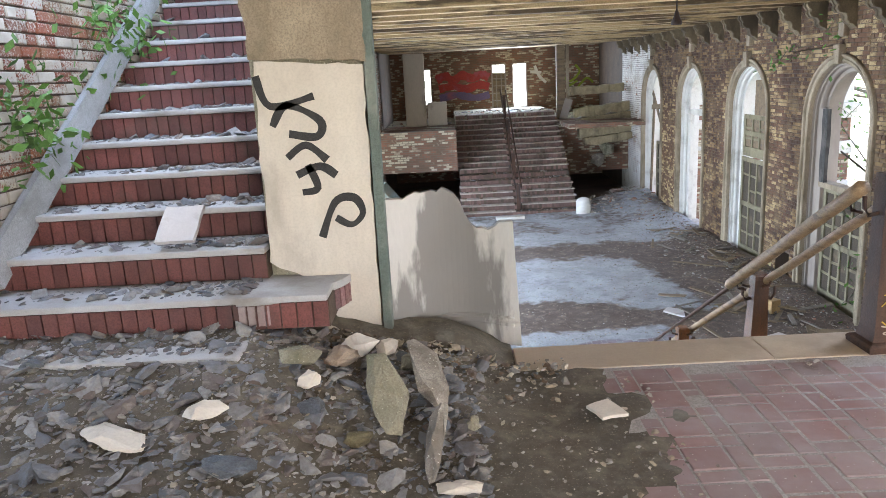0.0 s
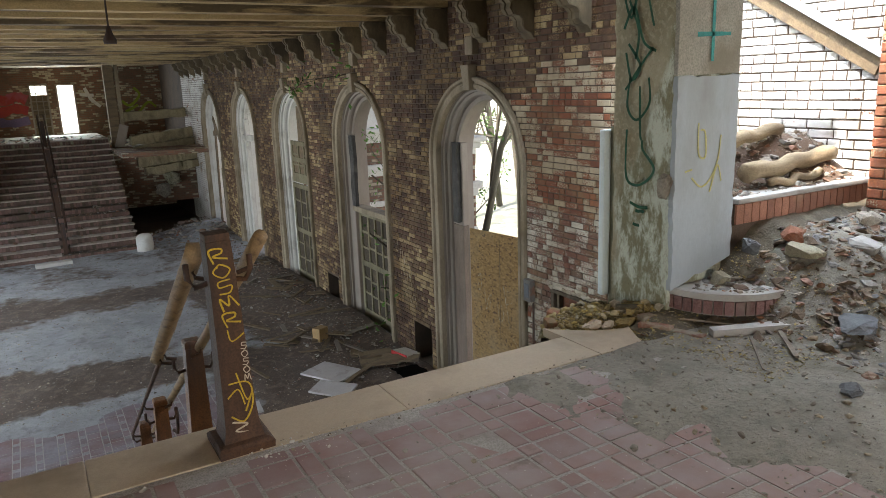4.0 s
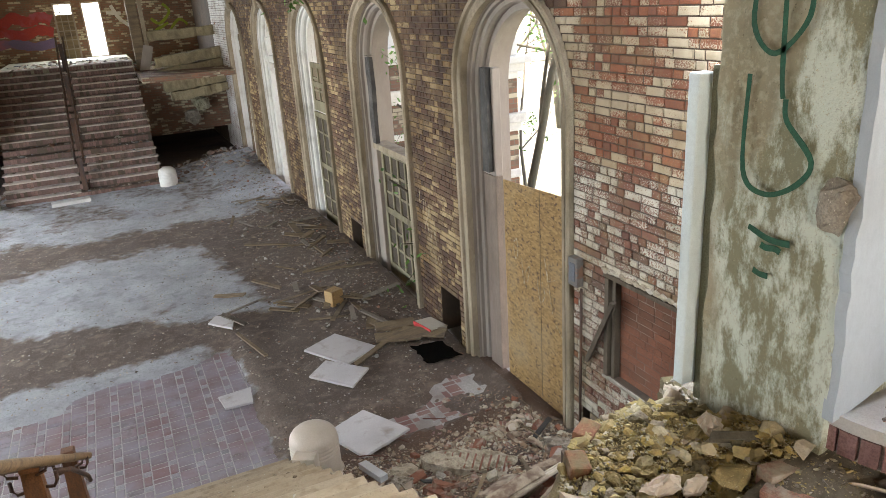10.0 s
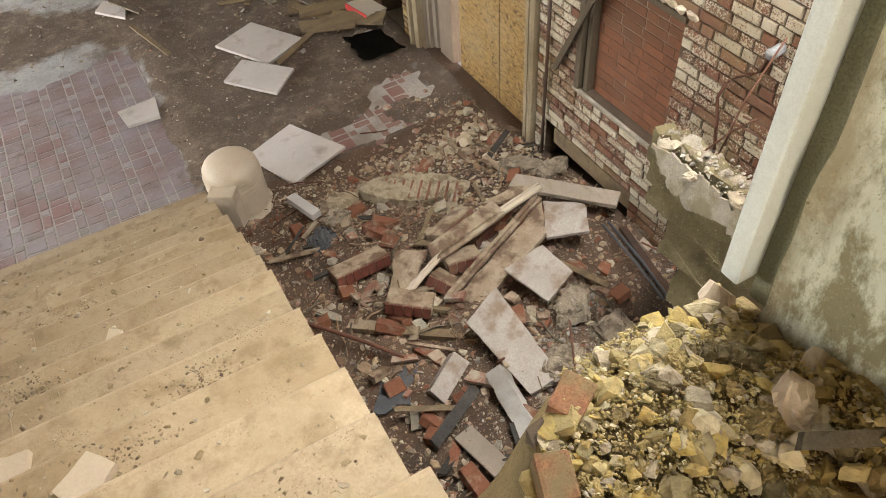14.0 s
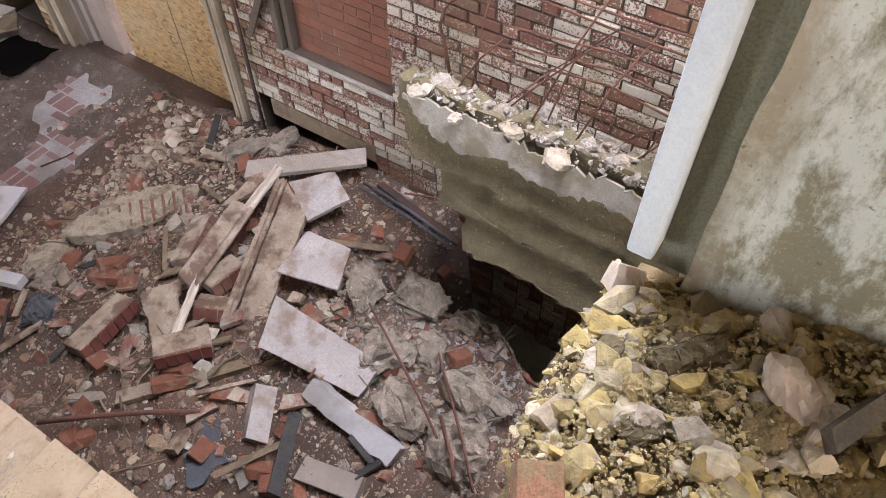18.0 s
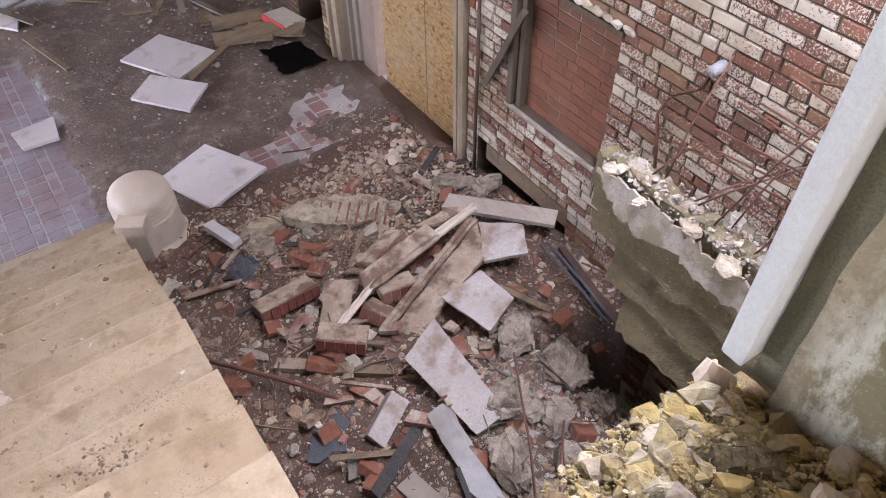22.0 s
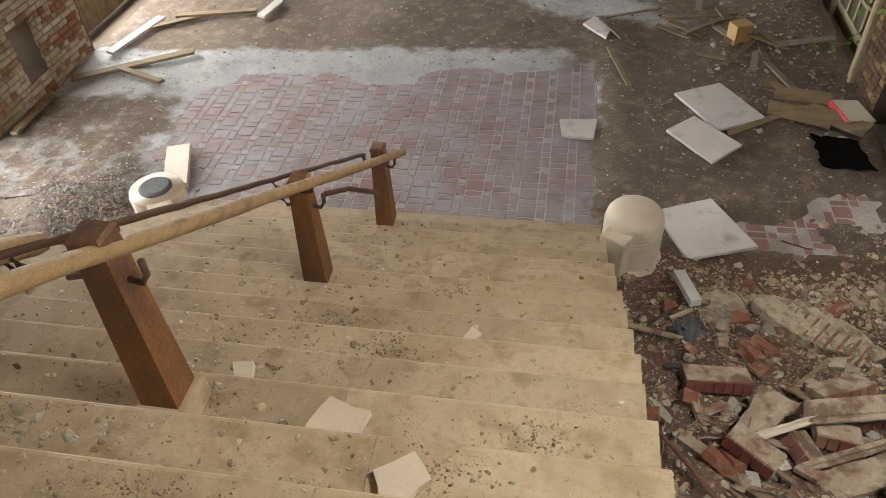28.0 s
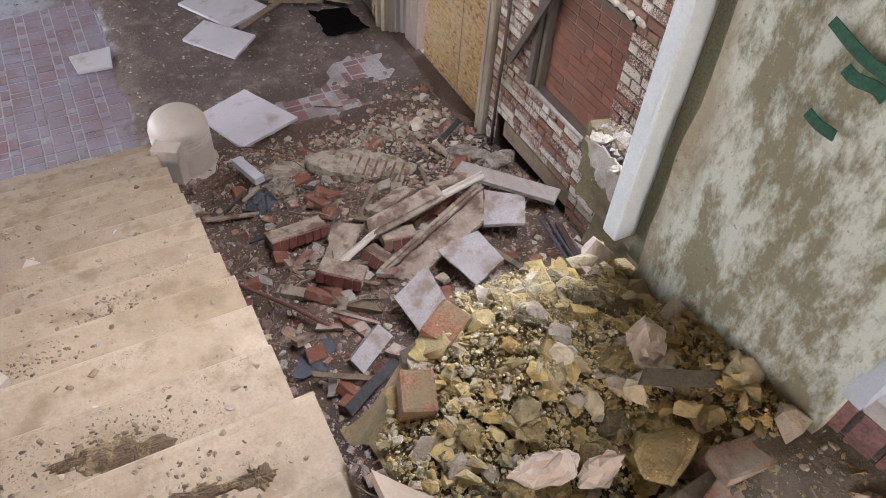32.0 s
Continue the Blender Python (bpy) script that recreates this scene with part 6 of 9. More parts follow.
for v in bm.verts:
    v.co += Vector((noise.noise(v.co * 14) * 0.012, noise.noise(v.co * 11 + Vector((3, 0, 0))) * 0.02, 0))
tagged(part("charred_strip", bm, M_CHAR), "charred black timber strip on the door frame", "board")
slab("door_frame", M_JAMB, WX + 0.02, 7.66, FL, WX + 0.18, 7.90, -0.7, None, "", 0.015)
tagged(bpy.data.objects["door_frame.001"], "grey painted timber door post", "door frame")
# arch 2
leaf_door("panelled_door", "weathered grey-green panelled door with slipped bars", WX + 0.22, ARCHES[1] - 0.98, ARCHES[1] + 0.72, FL, -0.90, 6, 5, M_DOOR)
slab("door_lintel", M_STONE, WX + 0.1, ARCHES[1] - 0.98, -0.90, WX + 0.34, ARCHES[1] + 0.72, -0.80, None, "", 0.01)
tagged(bpy.data.objects["door_lintel"], "stained timber transom over the door", "lintel")
bm = bmesh.new()
box(bm, WX + 0.095, ARCHES[1] + 0.52, -0.80, WX + 0.16, ARCHES[1] + 0.70, 0.55)
bmesh.ops.subdivide_edges(bm, edges=bm.edges, cuts=5, use_grid_fill=True)
for v in bm.verts:
    v.co += Vector((noise.noise(v.co * 14) * 0.012, noise.noise(v.co * 11) * 0.025, 0))
tagged(part("charred_strip", bm, M_CHAR), "charred black timber strip on the door frame", "board")
slab("door_frame", M_JAMB, WX + 0.16, ARCHES[1] + 0.74, FL, WX + 0.26, ARCHES[1] + 0.98, SPRING + 0.2, None, "", 0.015)
tagged(bpy.data.objects["door_frame.002"], "pale painted door frame with peeling paint", "door frame")
# arch 3
leaf_door("panelled_door", "tall grey-green panelled door, half broken", WX + 0.22, ARCHES[2] - 0.98, ARCHES[2] + 0.75, FL, -0.75, 6, 4, M_DOOR)
leaf_door("window_sash", "sash with slipped boards above the door", WX + 0.24, ARCHES[2] - 0.98, ARCHES[2] + 0.75, -0.72, 0.25, 3, 4, M_DOOR, M_WOOD)
slab("boarding", M_WOOD, WX + 0.25, ARCHES[2] - 0.80, 0.26, WX + 0.28, ARCHES[2] + 0.2, 1.05, None, "", 0.004)
tagged(bpy.data.objects["boarding"], "brown board nailed across the arch", "board")
# arch 4: open doorway with pale frame; arch 5: leaning boards
slab("door_frame", M_STONE_W, WX + 0.18, ARCHES[3] + 0.55, FL, WX + 0.3, ARCHES[3] + 0.75, SPRING + 0.3, None, "", 0.015)
tagged(bpy.data.objects["door_frame.003"], "white painted frame of an open doorway", "door frame")
slab("door_transom", M_STONE_W, WX + 0.18, ARCHES[3] - 0.98, SPRING - 0.3, WX + 0.3, ARCHES[3] + 0.98, SPRING - 0.14, None, "", 0.015)
tagged(bpy.data.objects["door_transom"], "white painted transom bar", "transom")
leaf_door("panelled_door", "boarded door with gaps", WX + 0.22, ARCHES[4] - 0.98, ARCHES[4] + 0.2, FL, -1.0, 4, 2, M_DOOR)
for k, (a, b2) in enumerate((((ARCHES[4] - 0.9, -0.9), (ARCHES[4] + 0.7, 0.6)), ((ARCHES[4] + 0.75, FL), (ARCHES[4] + 0.5, 0.4)), ((ARCHES[4] - 0.9, 0.2), (ARCHES[4] + 0.8, 0.1)))):
    plank("leaning_board", "old board leaning in the arch", "board", M_WOOD, (WX + 0.2, a[0], a[1]), (WX + 0.22, b2[0], b2[1]), 0.16, 0.03, 90, "boards in the last arch", seed=k)

wall_chalk = on_face(WX - 0.006, 11.5, 0, (0, -1, 0), (0, 0, 1))
ribbon("scribble", [[(0.10, -1.10), (0.05, -1.30), (0.20, -1.25), (0.15, -1.45)], [(0.25, -1.20), (0.30, -1.50), (0.36, -1.30), (0.40, -1.55)], [(0.15, -1.75), (0.25, -1.55), (0.35, -1.80), (0.45, -1.60), (0.55, -1.85)],
                    [(0.30, -2.00), (0.40, -1.90), (0.50, -2.10), (0.62, -1.95), (0.70, -2.15)], [(0.45, -1.45), (0.55, -1.60), (0.50, -1.70)]], 0.011, wall_chalk, M_CHALK, wall_east, "white chalk scrawl on the bricks")
# electrical box, conduit, strut and pipe on the wall
eb = empty("switch_box", "grey metal electric box, rusted at the edges", "electric box")
bm = bmesh.new()
box(bm, WX - 0.08, 7.60, -1.25, WX - 0.003, 7.74, -0.97)
soften(bm, 0.008)
part("box_body", bm, worn("rusty_grey_metal", (0.15, 0.135, 0.12), (0.09, 0.075, 0.062), (0.16, 0.075, 0.04), 8.0, 40.0, 0.6, 0.3, 40.0, (0.52, 0.64), 9.0), eb)
slab("switch_plate", M_SLATE, WX - 0.088, 7.63, -1.2, WX - 0.081, 7.71, -1.02, eb)
bm = bmesh.new()
tube(bm, [(WX - 0.03, 7.60, -1.27), (WX - 0.03, 7.60, -1.9), (WX - 0.03, 7.61, -2.4), (WX - 0.03, 7.61, -2.9)], 0.014)
tagged(part("conduit", bm, M_RUST, smooth=True), "rusty conduit running down from the box", "conduit")
plank("timber_strut", "old timber strut leaning beside the niche", "wood", M_ROTTEN, (WX - 0.05, 7.47, -1.95), (WX - 0.05, 7.10, -1.22), 0.05, 0.04, 20)
bm = bmesh.new()
tube(bm, [(WX, 5.66, -0.87), (WX - 0.02, 5.66, -0.87), (WX - 0.021, 5.66, -0.87), (WX - 0.09, 5.66, -0.88)], 0.030)
pipe = tagged(part("pipe_stub", bm, M_PLASTIC, smooth=True), "white pipe stub sticking out of the wall", "pipe")
bm = bmesh.new()
tube(bm, [(WX - 0.03, 5.86, -1.72), (WX - 0.04, 5.90, -1.45), (WX - 0.05, 5.93, -1.31), (WX - 0.05, 5.90, -1.20), (WX - 0.05, 5.84, -1.12), (WX - 0.04, 5.77, -1.07), (WX - 0.04, 5.71, -1.02), (WX - 0.06, 5.68, -0.92)], 0.010)
tagged(part("bent_pipe", bm, M_REBAR, smooth=True), "bent rusty pipe on the wall", "pipe")

M_BRICKBAT = worn("broken_brick", (0.235, 0.088, 0.048), (0.16, 0.062, 0.038), (0.26, 0.19, 0.14), 9.0, 40.0, 0.9, 0.6, 60.0, (0.52, 0.66), 9.0, vary=0.35, island=True)
M_MOSSBRICK = worn("mossy_brick", (0.25, 0.105, 0.06), (0.24, 0.165, 0.085), (0.14, 0.11, 0.06), 12.0, 50.0, 0.95, 0.6, 60.0, (0.48, 0.62), 12.0)
M_DUSTBRICK = worn("dusty_brick", (0.30, 0.13, 0.095), (0.34, 0.26, 0.20), (0.36, 0.33, 0.27), 9.0, 50.0, 0.9, 0.7, 60.0, (0.45, 0.60), 9.0, vary=0.2)
# ---- masonry stub under the pier and the rubble heap on it ----
stub = [(4.16, 3.44), (4.18, 3.80), (4.30, 4.20), (4.50, 4.26), (4.76, 4.25), (4.90, 4.15), (5.42, 4.13), (5.42, 3.44)]
bm = bmesh.new()
sheet(bm, ragged(stub, np.random.default_rng(19), 0.10, 0.02), 3.2, Matrix.Translation((0, 0, -3.26)))
structure(part("masonry_stub", bm, M_MORTAR), "broken brick and mortar core of the landing corner", "wall")
rng = np.random.default_rng(20)
for k in range(12):
    row, col = divmod(k, 4)
    x = 4.42 + col * 0.105 + rng.normal(0, 0.012)
    if x > 4.8:
        continue
    bm = bmesh.new()
    box(bm, -0.045, -0.032, -0.026, 0.032, 0.032, 0.022)
    soften(bm, 0.008)
    ob = part("brick", bm, M_MOSSBRICK)
    ob.matrix_world = pose(x, 4.17 + 0.03 * rng.random(), -0.12 - row * 0.075, 0, 0, 90 + rng.normal(0, 6))
    ob.parent = bpy.data.objects["masonry_stub"]


def heap_height(x, y):
    t = math.exp(-(((x - 4.56) / 0.30) ** 2 + ((y - 4.02) / 0.26) ** 2))
    return -0.09 + 0.125 * t + 0.13 * smooth(4.15, 3.75, y) * smooth(4.60, 4.82, x) + 0.02 * rough_noise(x, y, 9.0, 1.0)


def on_heap(r):
    x, y = r.uniform(4.18, 4.86), r.uniform(3.62, 4.27)
    if y < 3.69 + 1.36 * max(0.0, 4.58 - x) ** 2:
        return None
    if y > 4.02 + 0.9 * (x - 4.16):
        return None
    return (x, y, heap_height(x, y))


bm_ob = field("heap_earth", 4.17, 4.92, 3.60, 4.24, 0.03, lambda x, y: heap_height(x, y) - 0.02 - 0.25 * smooth(4.02, 4.2, y - 0.9 * (x - 4.16) + 0.0), worn("mossy_earth", (0.25, 0.185, 0.085), (0.18, 0.132, 0.062), (0.10, 0.078, 0.042), 9.0, 60.0, 0.95, 1.0, 60.0))
tagged(bm_ob, "mossy crumbled mortar under the rubble heap", "earth", kind="stuff")
scatter("heap_grit", 15000, on_heap, (0.004, 0.016), [M_MOSSY], 32, "fine mossy crumbs between the stones", "gravel", flat=0.9, sink=0.0)
scatter("heap_rubble", 1500, on_heap, (0.012, 0.085), [M_MOSSY, M_MOSSY, M_MOSSY, M_MOSSY, M_MOSSY, M_CRUMB], 33, "mossy yellowish rubble on the broken landing corner", "rubble", flat=0.85)
M_MOSSLUMP = worn("mossy_stone", (0.40, 0.31, 0.145), (0.27, 0.205, 0.09), (0.16, 0.125, 0.055), 11.0, 60.0, 0.95, 0.9, 60.0, (0.50, 0.66), 14.0, (0.55, 0.48, 0.30), vary=0.3)
heap_rng = np.random.default_rng(23)
for k in range(26):
    x, y = float(heap_rng.uniform(4.24, 4.82)), float(heap_rng.uniform(3.72, 4.20))
    if y < 3.74 + 1.36 * max(0.0, 4.58 - x) ** 2 or y > 3.98 + 0.9 * (x - 4.16):
        continue
    w = float(heap_rng.uniform(0.035, 0.095))
    mat = (M_MOSSLUMP, M_MOSSLUMP, M_OLIVE)[k % 3]
    chunk("rubble_stone", "broken mossy concrete lump on the rubble heap", "stone", mat, (x, y, heap_height(x, y) + w * 0.08), (w, w * 0.8, w * 0.42), (float(heap_rng.uniform(-25, 25)), float(heap_rng.uniform(-25, 25)), float(heap_rng.uniform(0, 360))), 60 + k, 0.010, "lumps on the rubble heap")
for k, (x, y, w, d) in enumerate(((4.40, 3.83, 0.13, 0.06), (4.50, 3.79, 0.10, 0.05), (4.71, 3.95, 0.12, 0.08))):
    chunk("plaster_piece", "white flaking plaster piece on the rubble heap", "plaster", M_CREAM, (x, y, heap_height(x, y) + 0.03), (w, d, 0.05), (12, -8, 30 * k - 20), 500 + k, 0.012, "white plaster on the heap")
chunk("flat_stone", "flat grey-green stone at the edge of the heap", "stone", M_MOSSLUMP, (4.62, 3.765, heap_height(4.62, 3.765) + 0.045), (0.15, 0.10, 0.035), (4, -6, 30), 505, 0.004)
for k, (x, y, a) in enumerate(((4.28, 4.08, 70), (4.40, 4.19, 30))):
    bm = bmesh.new()
    box(bm, -0.05, -0.035, -0.03, 0.04, 0.035, 0.02)
    soften(bm, 0.008)
    ob = tagged(part("loose_brick", bm, M_MOSSBRICK), "old red brick at the edge of the heap", "brick", "bricks on the heap")
    ob.matrix_world = pose(x, y, heap_height(x, y) + 0.02, 8, -6, a)
plank("rotten_lath", "rotten dark timber lath in the heap", "wood", M_BARK, (4.64, 3.89, 0.06), (4.78, 3.82, 0.05), 0.030, 0.022, 25)
# broken first tread with a round bite, brick edging and dirt
arc = [(x, 3.69 + 1.36 * (4.58 - x) ** 2 + 0.004 * math.sin(40 * x)) for x in np.linspace(4.135, 4.567, 16)]
bm = bmesh.new()
sheet(bm, [(4.135, 3.45), (4.44, 3.45), (4.50, 3.58)] + arc[::-1], 0.05, Matrix.Translation((0, 0, -0.048)))
soften(bm, 0.008)
tagged(part("broken_tread", bm, M_NOSING), "tan stone tread with a round bite broken out", "slab")
for k in range(3):
    bm = bmesh.new()
    box(bm, -0.033, -0.10, -0.05, 0.033, 0.10, 0.05)
    soften(bm, 0.008)
    ob = tagged(part("kerb_brick", bm, M_DUSTBRICK), "worn dusty red brick set on edge in the kerb", "brick", "bricks of the kerb")
    ob.matrix_world = pose(*((4.76, 3.68, 0.0), (4.675, 3.58, -0.022), (4.745, 3.40, -0.036))[k], float(rng.normal(0, 2)), 0, (82, 20, 18)[k])

def corner_height(x, y):
    return land_height(x, 3.40) - 0.004 + 0.010 * rough_noise(x, y, 9.0, 2.0) - 0.02 * smooth(4.66, 4.58, x) + 0.06 * smooth(3.45, 3.66, y) * smooth(4.62, 4.80, x)


corner_ground = dust_sheet("corner_dirt", 4.585, WX, 3.42, 3.70, 0.035, corner_height, lambda x, y: 0.15, M_LANDGROUND)
structure(corner_ground, "greenish grit between the kerb and the pier", "ground")
structure(slab("corner_bed", M_CONC, 4.60, EDGE - 0.298, -0.35, WX, 3.70, -0.05), "mortar bed under the grit by the pier", "floor")


M_BROWNGRIT = rubble_mat("brown_grit", ((0.20, 0.175, 0.115), (0.29, 0.25, 0.165), (0.12, 0.10, 0.068)), (0.40, 0.35, 0.25))


def corner_stone(r):
    x, y = r.uniform(4.50, 5.5), r.uniform(2.7, 3.66)
    return (x, y, corner_height(x, y) if y > 3.42 else land_height(x, y))


scatter("corner_grit", 9000, corner_stone, (0.003, 0.030), [M_GRAVEL, M_MOSSY, M_MOSSY, M_BROWNGRIT], 34, "grit and flakes beside the kerb", "gravel", flat=0.5)
bm = bmesh.new()
tube(bm, [(4.74, 3.66, 0.02), (4.86, 3.54, 0.03), (5.0, 3.34, 0.028), (5.1, 3.2, 0.03)], 0.006, 6)
tagged(part("twig", bm, M_CREAM, smooth=True), "long bleached twig lying on the grit", "twig")

chunk("plaster_lump", "cream lump of old plaster at the foot of the corner board", "plaster", M_CREAM, (4.83, 4.24, -0.05), (0.06, 0.08, 0.08), (0, 20, 20), 6, 0.004)

# ---- the collapsed flight hanging in the bay ----
hang = empty("collapsed_stairs", "collapsed concrete stair slab in overlapping olive layers, bare bars on top", "stair slab")
for k, (za, zb, x0, ya, yb) in enumerate(((-1.05, -1.32, 5.99, 4.25, 5.66), (-1.33, -1.57, 5.96, 4.25, 5.60), (-1.58, -1.80, 5.93, 4.25, 5.44), (-1.81, -2.04, 5.90, 4.25, 5.28))):
    rg = np.random.default_rng(90 + k)
    outl = ragged([(ya, zb - 0.02), (yb - 0.30, zb + 0.02), (yb - 0.06, zb), (yb, za), (ya, za)], rg, 0.035, 0.013)
    bm = bmesh.new()
    sheet(bm, outl, 0.13 if k == 0 else 0.20, on_face(x0 + 0.24, 0, 0, (0, 1, 0), (0.22 if k == 0 else 0.50, 0, 1)))
    dx = x0 - min(v.co.x for v in bm.verts)
    for v in bm.verts:
        v.co.x += dx
        v.co.x += 0.008 * noise.noise(v.co * 14)
    part("concrete_layer", bm, M_OLIVE, hang)
bm = bmesh.new()
sheet(bm, ragged([(4.3, -1.24), (4.62, -1.19), (4.8, -1.25), (5.1, -1.20), (5.3, -1.26), (5.5, -1.19), (5.6, -1.09), (5.3, -1.07), (4.9, -1.10), (4.3, -1.08)], np.random.default_rng(2), 0.02, 0.010), 0.014, on_face(6.245, 0, 0, (0, -1, 0), (0.22, 0, 1)) @ Matrix.Scale(-1, 4, (1, 0, 0)))
part("plaster_skin", bm, worn("grey_plaster_skin", (0.40, 0.365, 0.31), (0.29, 0.26, 0.20), (0.17, 0.14, 0.085), 6.0, 60.0, 0.9, 0.8, 40.0, (0.46, 0.60), 7.0), hang, "flaking white plaster skin")


bm = bmesh.new()
core = [(6.12, -1.10), (6.12, -1.42), (6.20, -1.62), (WX - 0.004, -2.25), (WX - 0.004, -2.05), (6.30, -1.62), (6.20, -1.16)]
ends = [[bm.verts.new((x, y, z)) for x, z in core] for y in (4.25, 5.56)]
bm.faces.new(ends[0])
bm.faces.new(ends[1][::-1])
for k in range(len(core)):
    q = (k + 1) % len(core)
    bm.faces.new((ends[0][k], ends[1][k], ends[1][q], ends[0][q]))
part("slab_core", bm, M_OLIVE, hang, "crumbling core running back to the wall")


def on_slab(r):
    x = 6.02 + 0.24 * r.random() ** 1.2
    return (x, r.uniform(4.28, 5.6), -1.06 - 2.0 * max(0.0, x - 6.18) + 0.05 * r.random())


scatter("slab_crumbs", 1150, on_slab, (0.006, 0.05), [M_CRUMB, M_CONC_PALE, M_GRAVEL, M_PEBBLE], 35, "white crumbled concrete along the slab's broken edge", "rubble", flat=0.9)
rng = np.random.default_rng(37)
for k in range(17):
    w = float(rng.uniform(0.05, 0.12))
    chunk("slab_fragment", "broken concrete lump on the slab's crumbling rim", "concrete", (M_CONC_PALE, M_CRUMB, M_PEBBLE)[k % 3], (6.10 + 0.06 * float(rng.normal()), 4.32 + 0.076 * k, -1.055 + 0.015 * float(rng.random())), (w, w * 1.3, w * 0.6), (float(rng.uniform(-20, 20)), float(rng.uniform(-20, 20)), float(rng.uniform(0, 180))), 760 + k, 0.008, "lumps on the broken slab")
rng = np.random.default_rng(36)
for k in range(12):
    bm = bmesh.new()
    y = 4.35 + 0.1 * k + float(rng.normal(0, 0.03))
    lean, up = rng.normal(-0.10, 0.22), rng.uniform(0.15, 0.8)
    tube(bm, [(6.06 + 0.12 * rng.random(), y, -1.1), (6.25 + lean * 0.3, y + lean * 0.5 - 0.05, -1.05 + up * 0.5), (6.35 + rng.normal(0, 0.08), y + lean - 0.12, -1.05 + up)], 0.0045, 6)
    tagged(part("reinforcing_bar", bm, M_REBAR, smooth=True), "thin rusted reinforcing bar sticking up from the slab", "bar", "bars of the broken slab")
for k in range(7):
    bm = bmesh.new()
    z = -0.95 + 0.1 * k
    tube(bm, [(6.3 + 0.01 * k, 4.25, z), (6.32, 4.8, z + rng.normal(0, 0.03)), (6.30, 5.45 - 0.08 * k, z + rng.normal(0, 0.05))], 0.005, 6)
    tagged(part("reinforcing_bar", bm, M_REBAR, smooth=True), "thin rusted cross bar of the bared mesh", "bar", "bars of the broken slab")
plank("iron_channel", "dark rusty channel running down into the pit", "channel", M_RUST, (6.66, 6.35, -2.66), (6.54, 5.62, -2.70), 0.05, 0.03, 0)
for k in range(2):
    bm = bmesh.new()
    tube(bm, [(6.58 - 0.05 * k, 6.42, -2.62), (6.54 - 0.05 * k, 6.0, -2.62 + 0.01 * k), (6.50 - 0.04 * k, 5.66, -2.66)], 0.011, 6)
    tagged(part("conduit", bm, M_SLATE, smooth=True), "thin grey conduit lying along the wall's foot", "conduit", "conduits in the rubble")

# ---- rubble in the bay ----


M_EARTHCRUMB = rubble_mat("earthy_crumbs", ((0.19, 0.110, 0.070), (0.30, 0.185, 0.118), (0.12, 0.074, 0.050), (0.40, 0.27, 0.175)), (0.44, 0.34, 0.25))
TWIGS = []
for i in range(4):
    r_ = np.random.default_rng(180 + i)
    bm = bmesh.new()
    tube(bm, [(-0.5, 0, 0), (-0.15, 0.05 * r_.normal(), 0.01), (0.2, 0.05 * r_.normal(), 0.02), (0.5, 0.02 * r_.normal(), 0)], 0.022, 4, 0.7)
    bmesh.ops.triangulate(bm, faces=bm.faces)
    bm.verts.index_update()
    TWIGS.append((np.array([v.co[:] for v in bm.verts]), np.array([[v.index for v in f.verts] for f in bm.faces])))
    bm.free()


M_TANDUST = rubble_mat("tan_dusty_rubble", ((0.45, 0.345, 0.235), (0.34, 0.245, 0.165), (0.54, 0.455, 0.345), (0.24, 0.17, 0.115), (0.36, 0.205, 0.135)))


def in_pit(r):
    x, y = r.uniform(SX1 + 0.03, WX - 0.02), r.uniform(4.3, 9.1)
    if y > 8.2 and r.random() < 0.75 * smooth(8.2, 9.0, y):
        return None
    if 5.1 < x < 6.3 and y > 8.45 and r.random() < 0.8:
        return None
    return (x, y, hall_height(x, y))


scatter("pit_brickbats", 520, in_pit, (0.035, 0.15), [M_BRICKBAT, M_BRICKBAT, M_DUSTBRICK, M_EARTHCRUMB], 50, "broken bricks in the collapsed bay", "rubble", shapes=BRICKBATS)
scatter("pit_grit", 30000, in_pit, (0.006, 0.030), [M_EARTHCRUMB, M_EARTHCRUMB, M_EARTHCRUMB, M_RUBBLE, M_CRUMB], 49, "fine grit in the collapsed bay", "gravel")
scatter("pit_rubble", 7500, in_pit, (0.018, 0.10), [M_RUBBLE, M_EARTHCRUMB, M_TANDUST], 51, "broken brick, mortar and grit in the collapsed bay", "rubble")
scatter("pit_twigs", 1300, in_pit, (0.05, 0.38), [M_BARK, M_REBAR, M_WOOD, M_EARTHCRUMB], 55, "thin splinters, laths and twigs over the rubble", "litter", shapes=TWIGS, sink=0.0)


def crushed(r):
    x, y = 5.65 + r.normal(0, 0.36), 5.25 + r.normal(0, 0.42)
    return (x, y, pit_height(x, y)) if x < 6.15 and y > 4.3 else None


scatter("crushed_concrete", 4200, crushed, (0.008, 0.065), [M_CONC_PALE, M_GRAVEL, M_GRAVEL], 53, "crushed grey concrete at the foot of the slab", "rubble")


def tan_zone(r):
    x, y = r.uniform(4.5, WX - 0.05), 7.0 + 1.6 * r.random() ** 0.8
    return (x, y, hall_height(x, y)) if r.random() < smooth(4.4, 5.6, x + 0.5 * (y - 7.8)) else None


scatter("tan_rubble", 5200, tan_zone, (0.010, 0.075), [M_TANDUST], 56, "tan crumbled mortar and stone towards the doorway", "rubble")


def by_door(r):
    x, y = 6.45 + r.normal(0, 0.28), 8.35 + r.normal(0, 0.40)
    return (x, y, hall_height(x, y)) if x < WX - 0.03 and y > 7.3 else None


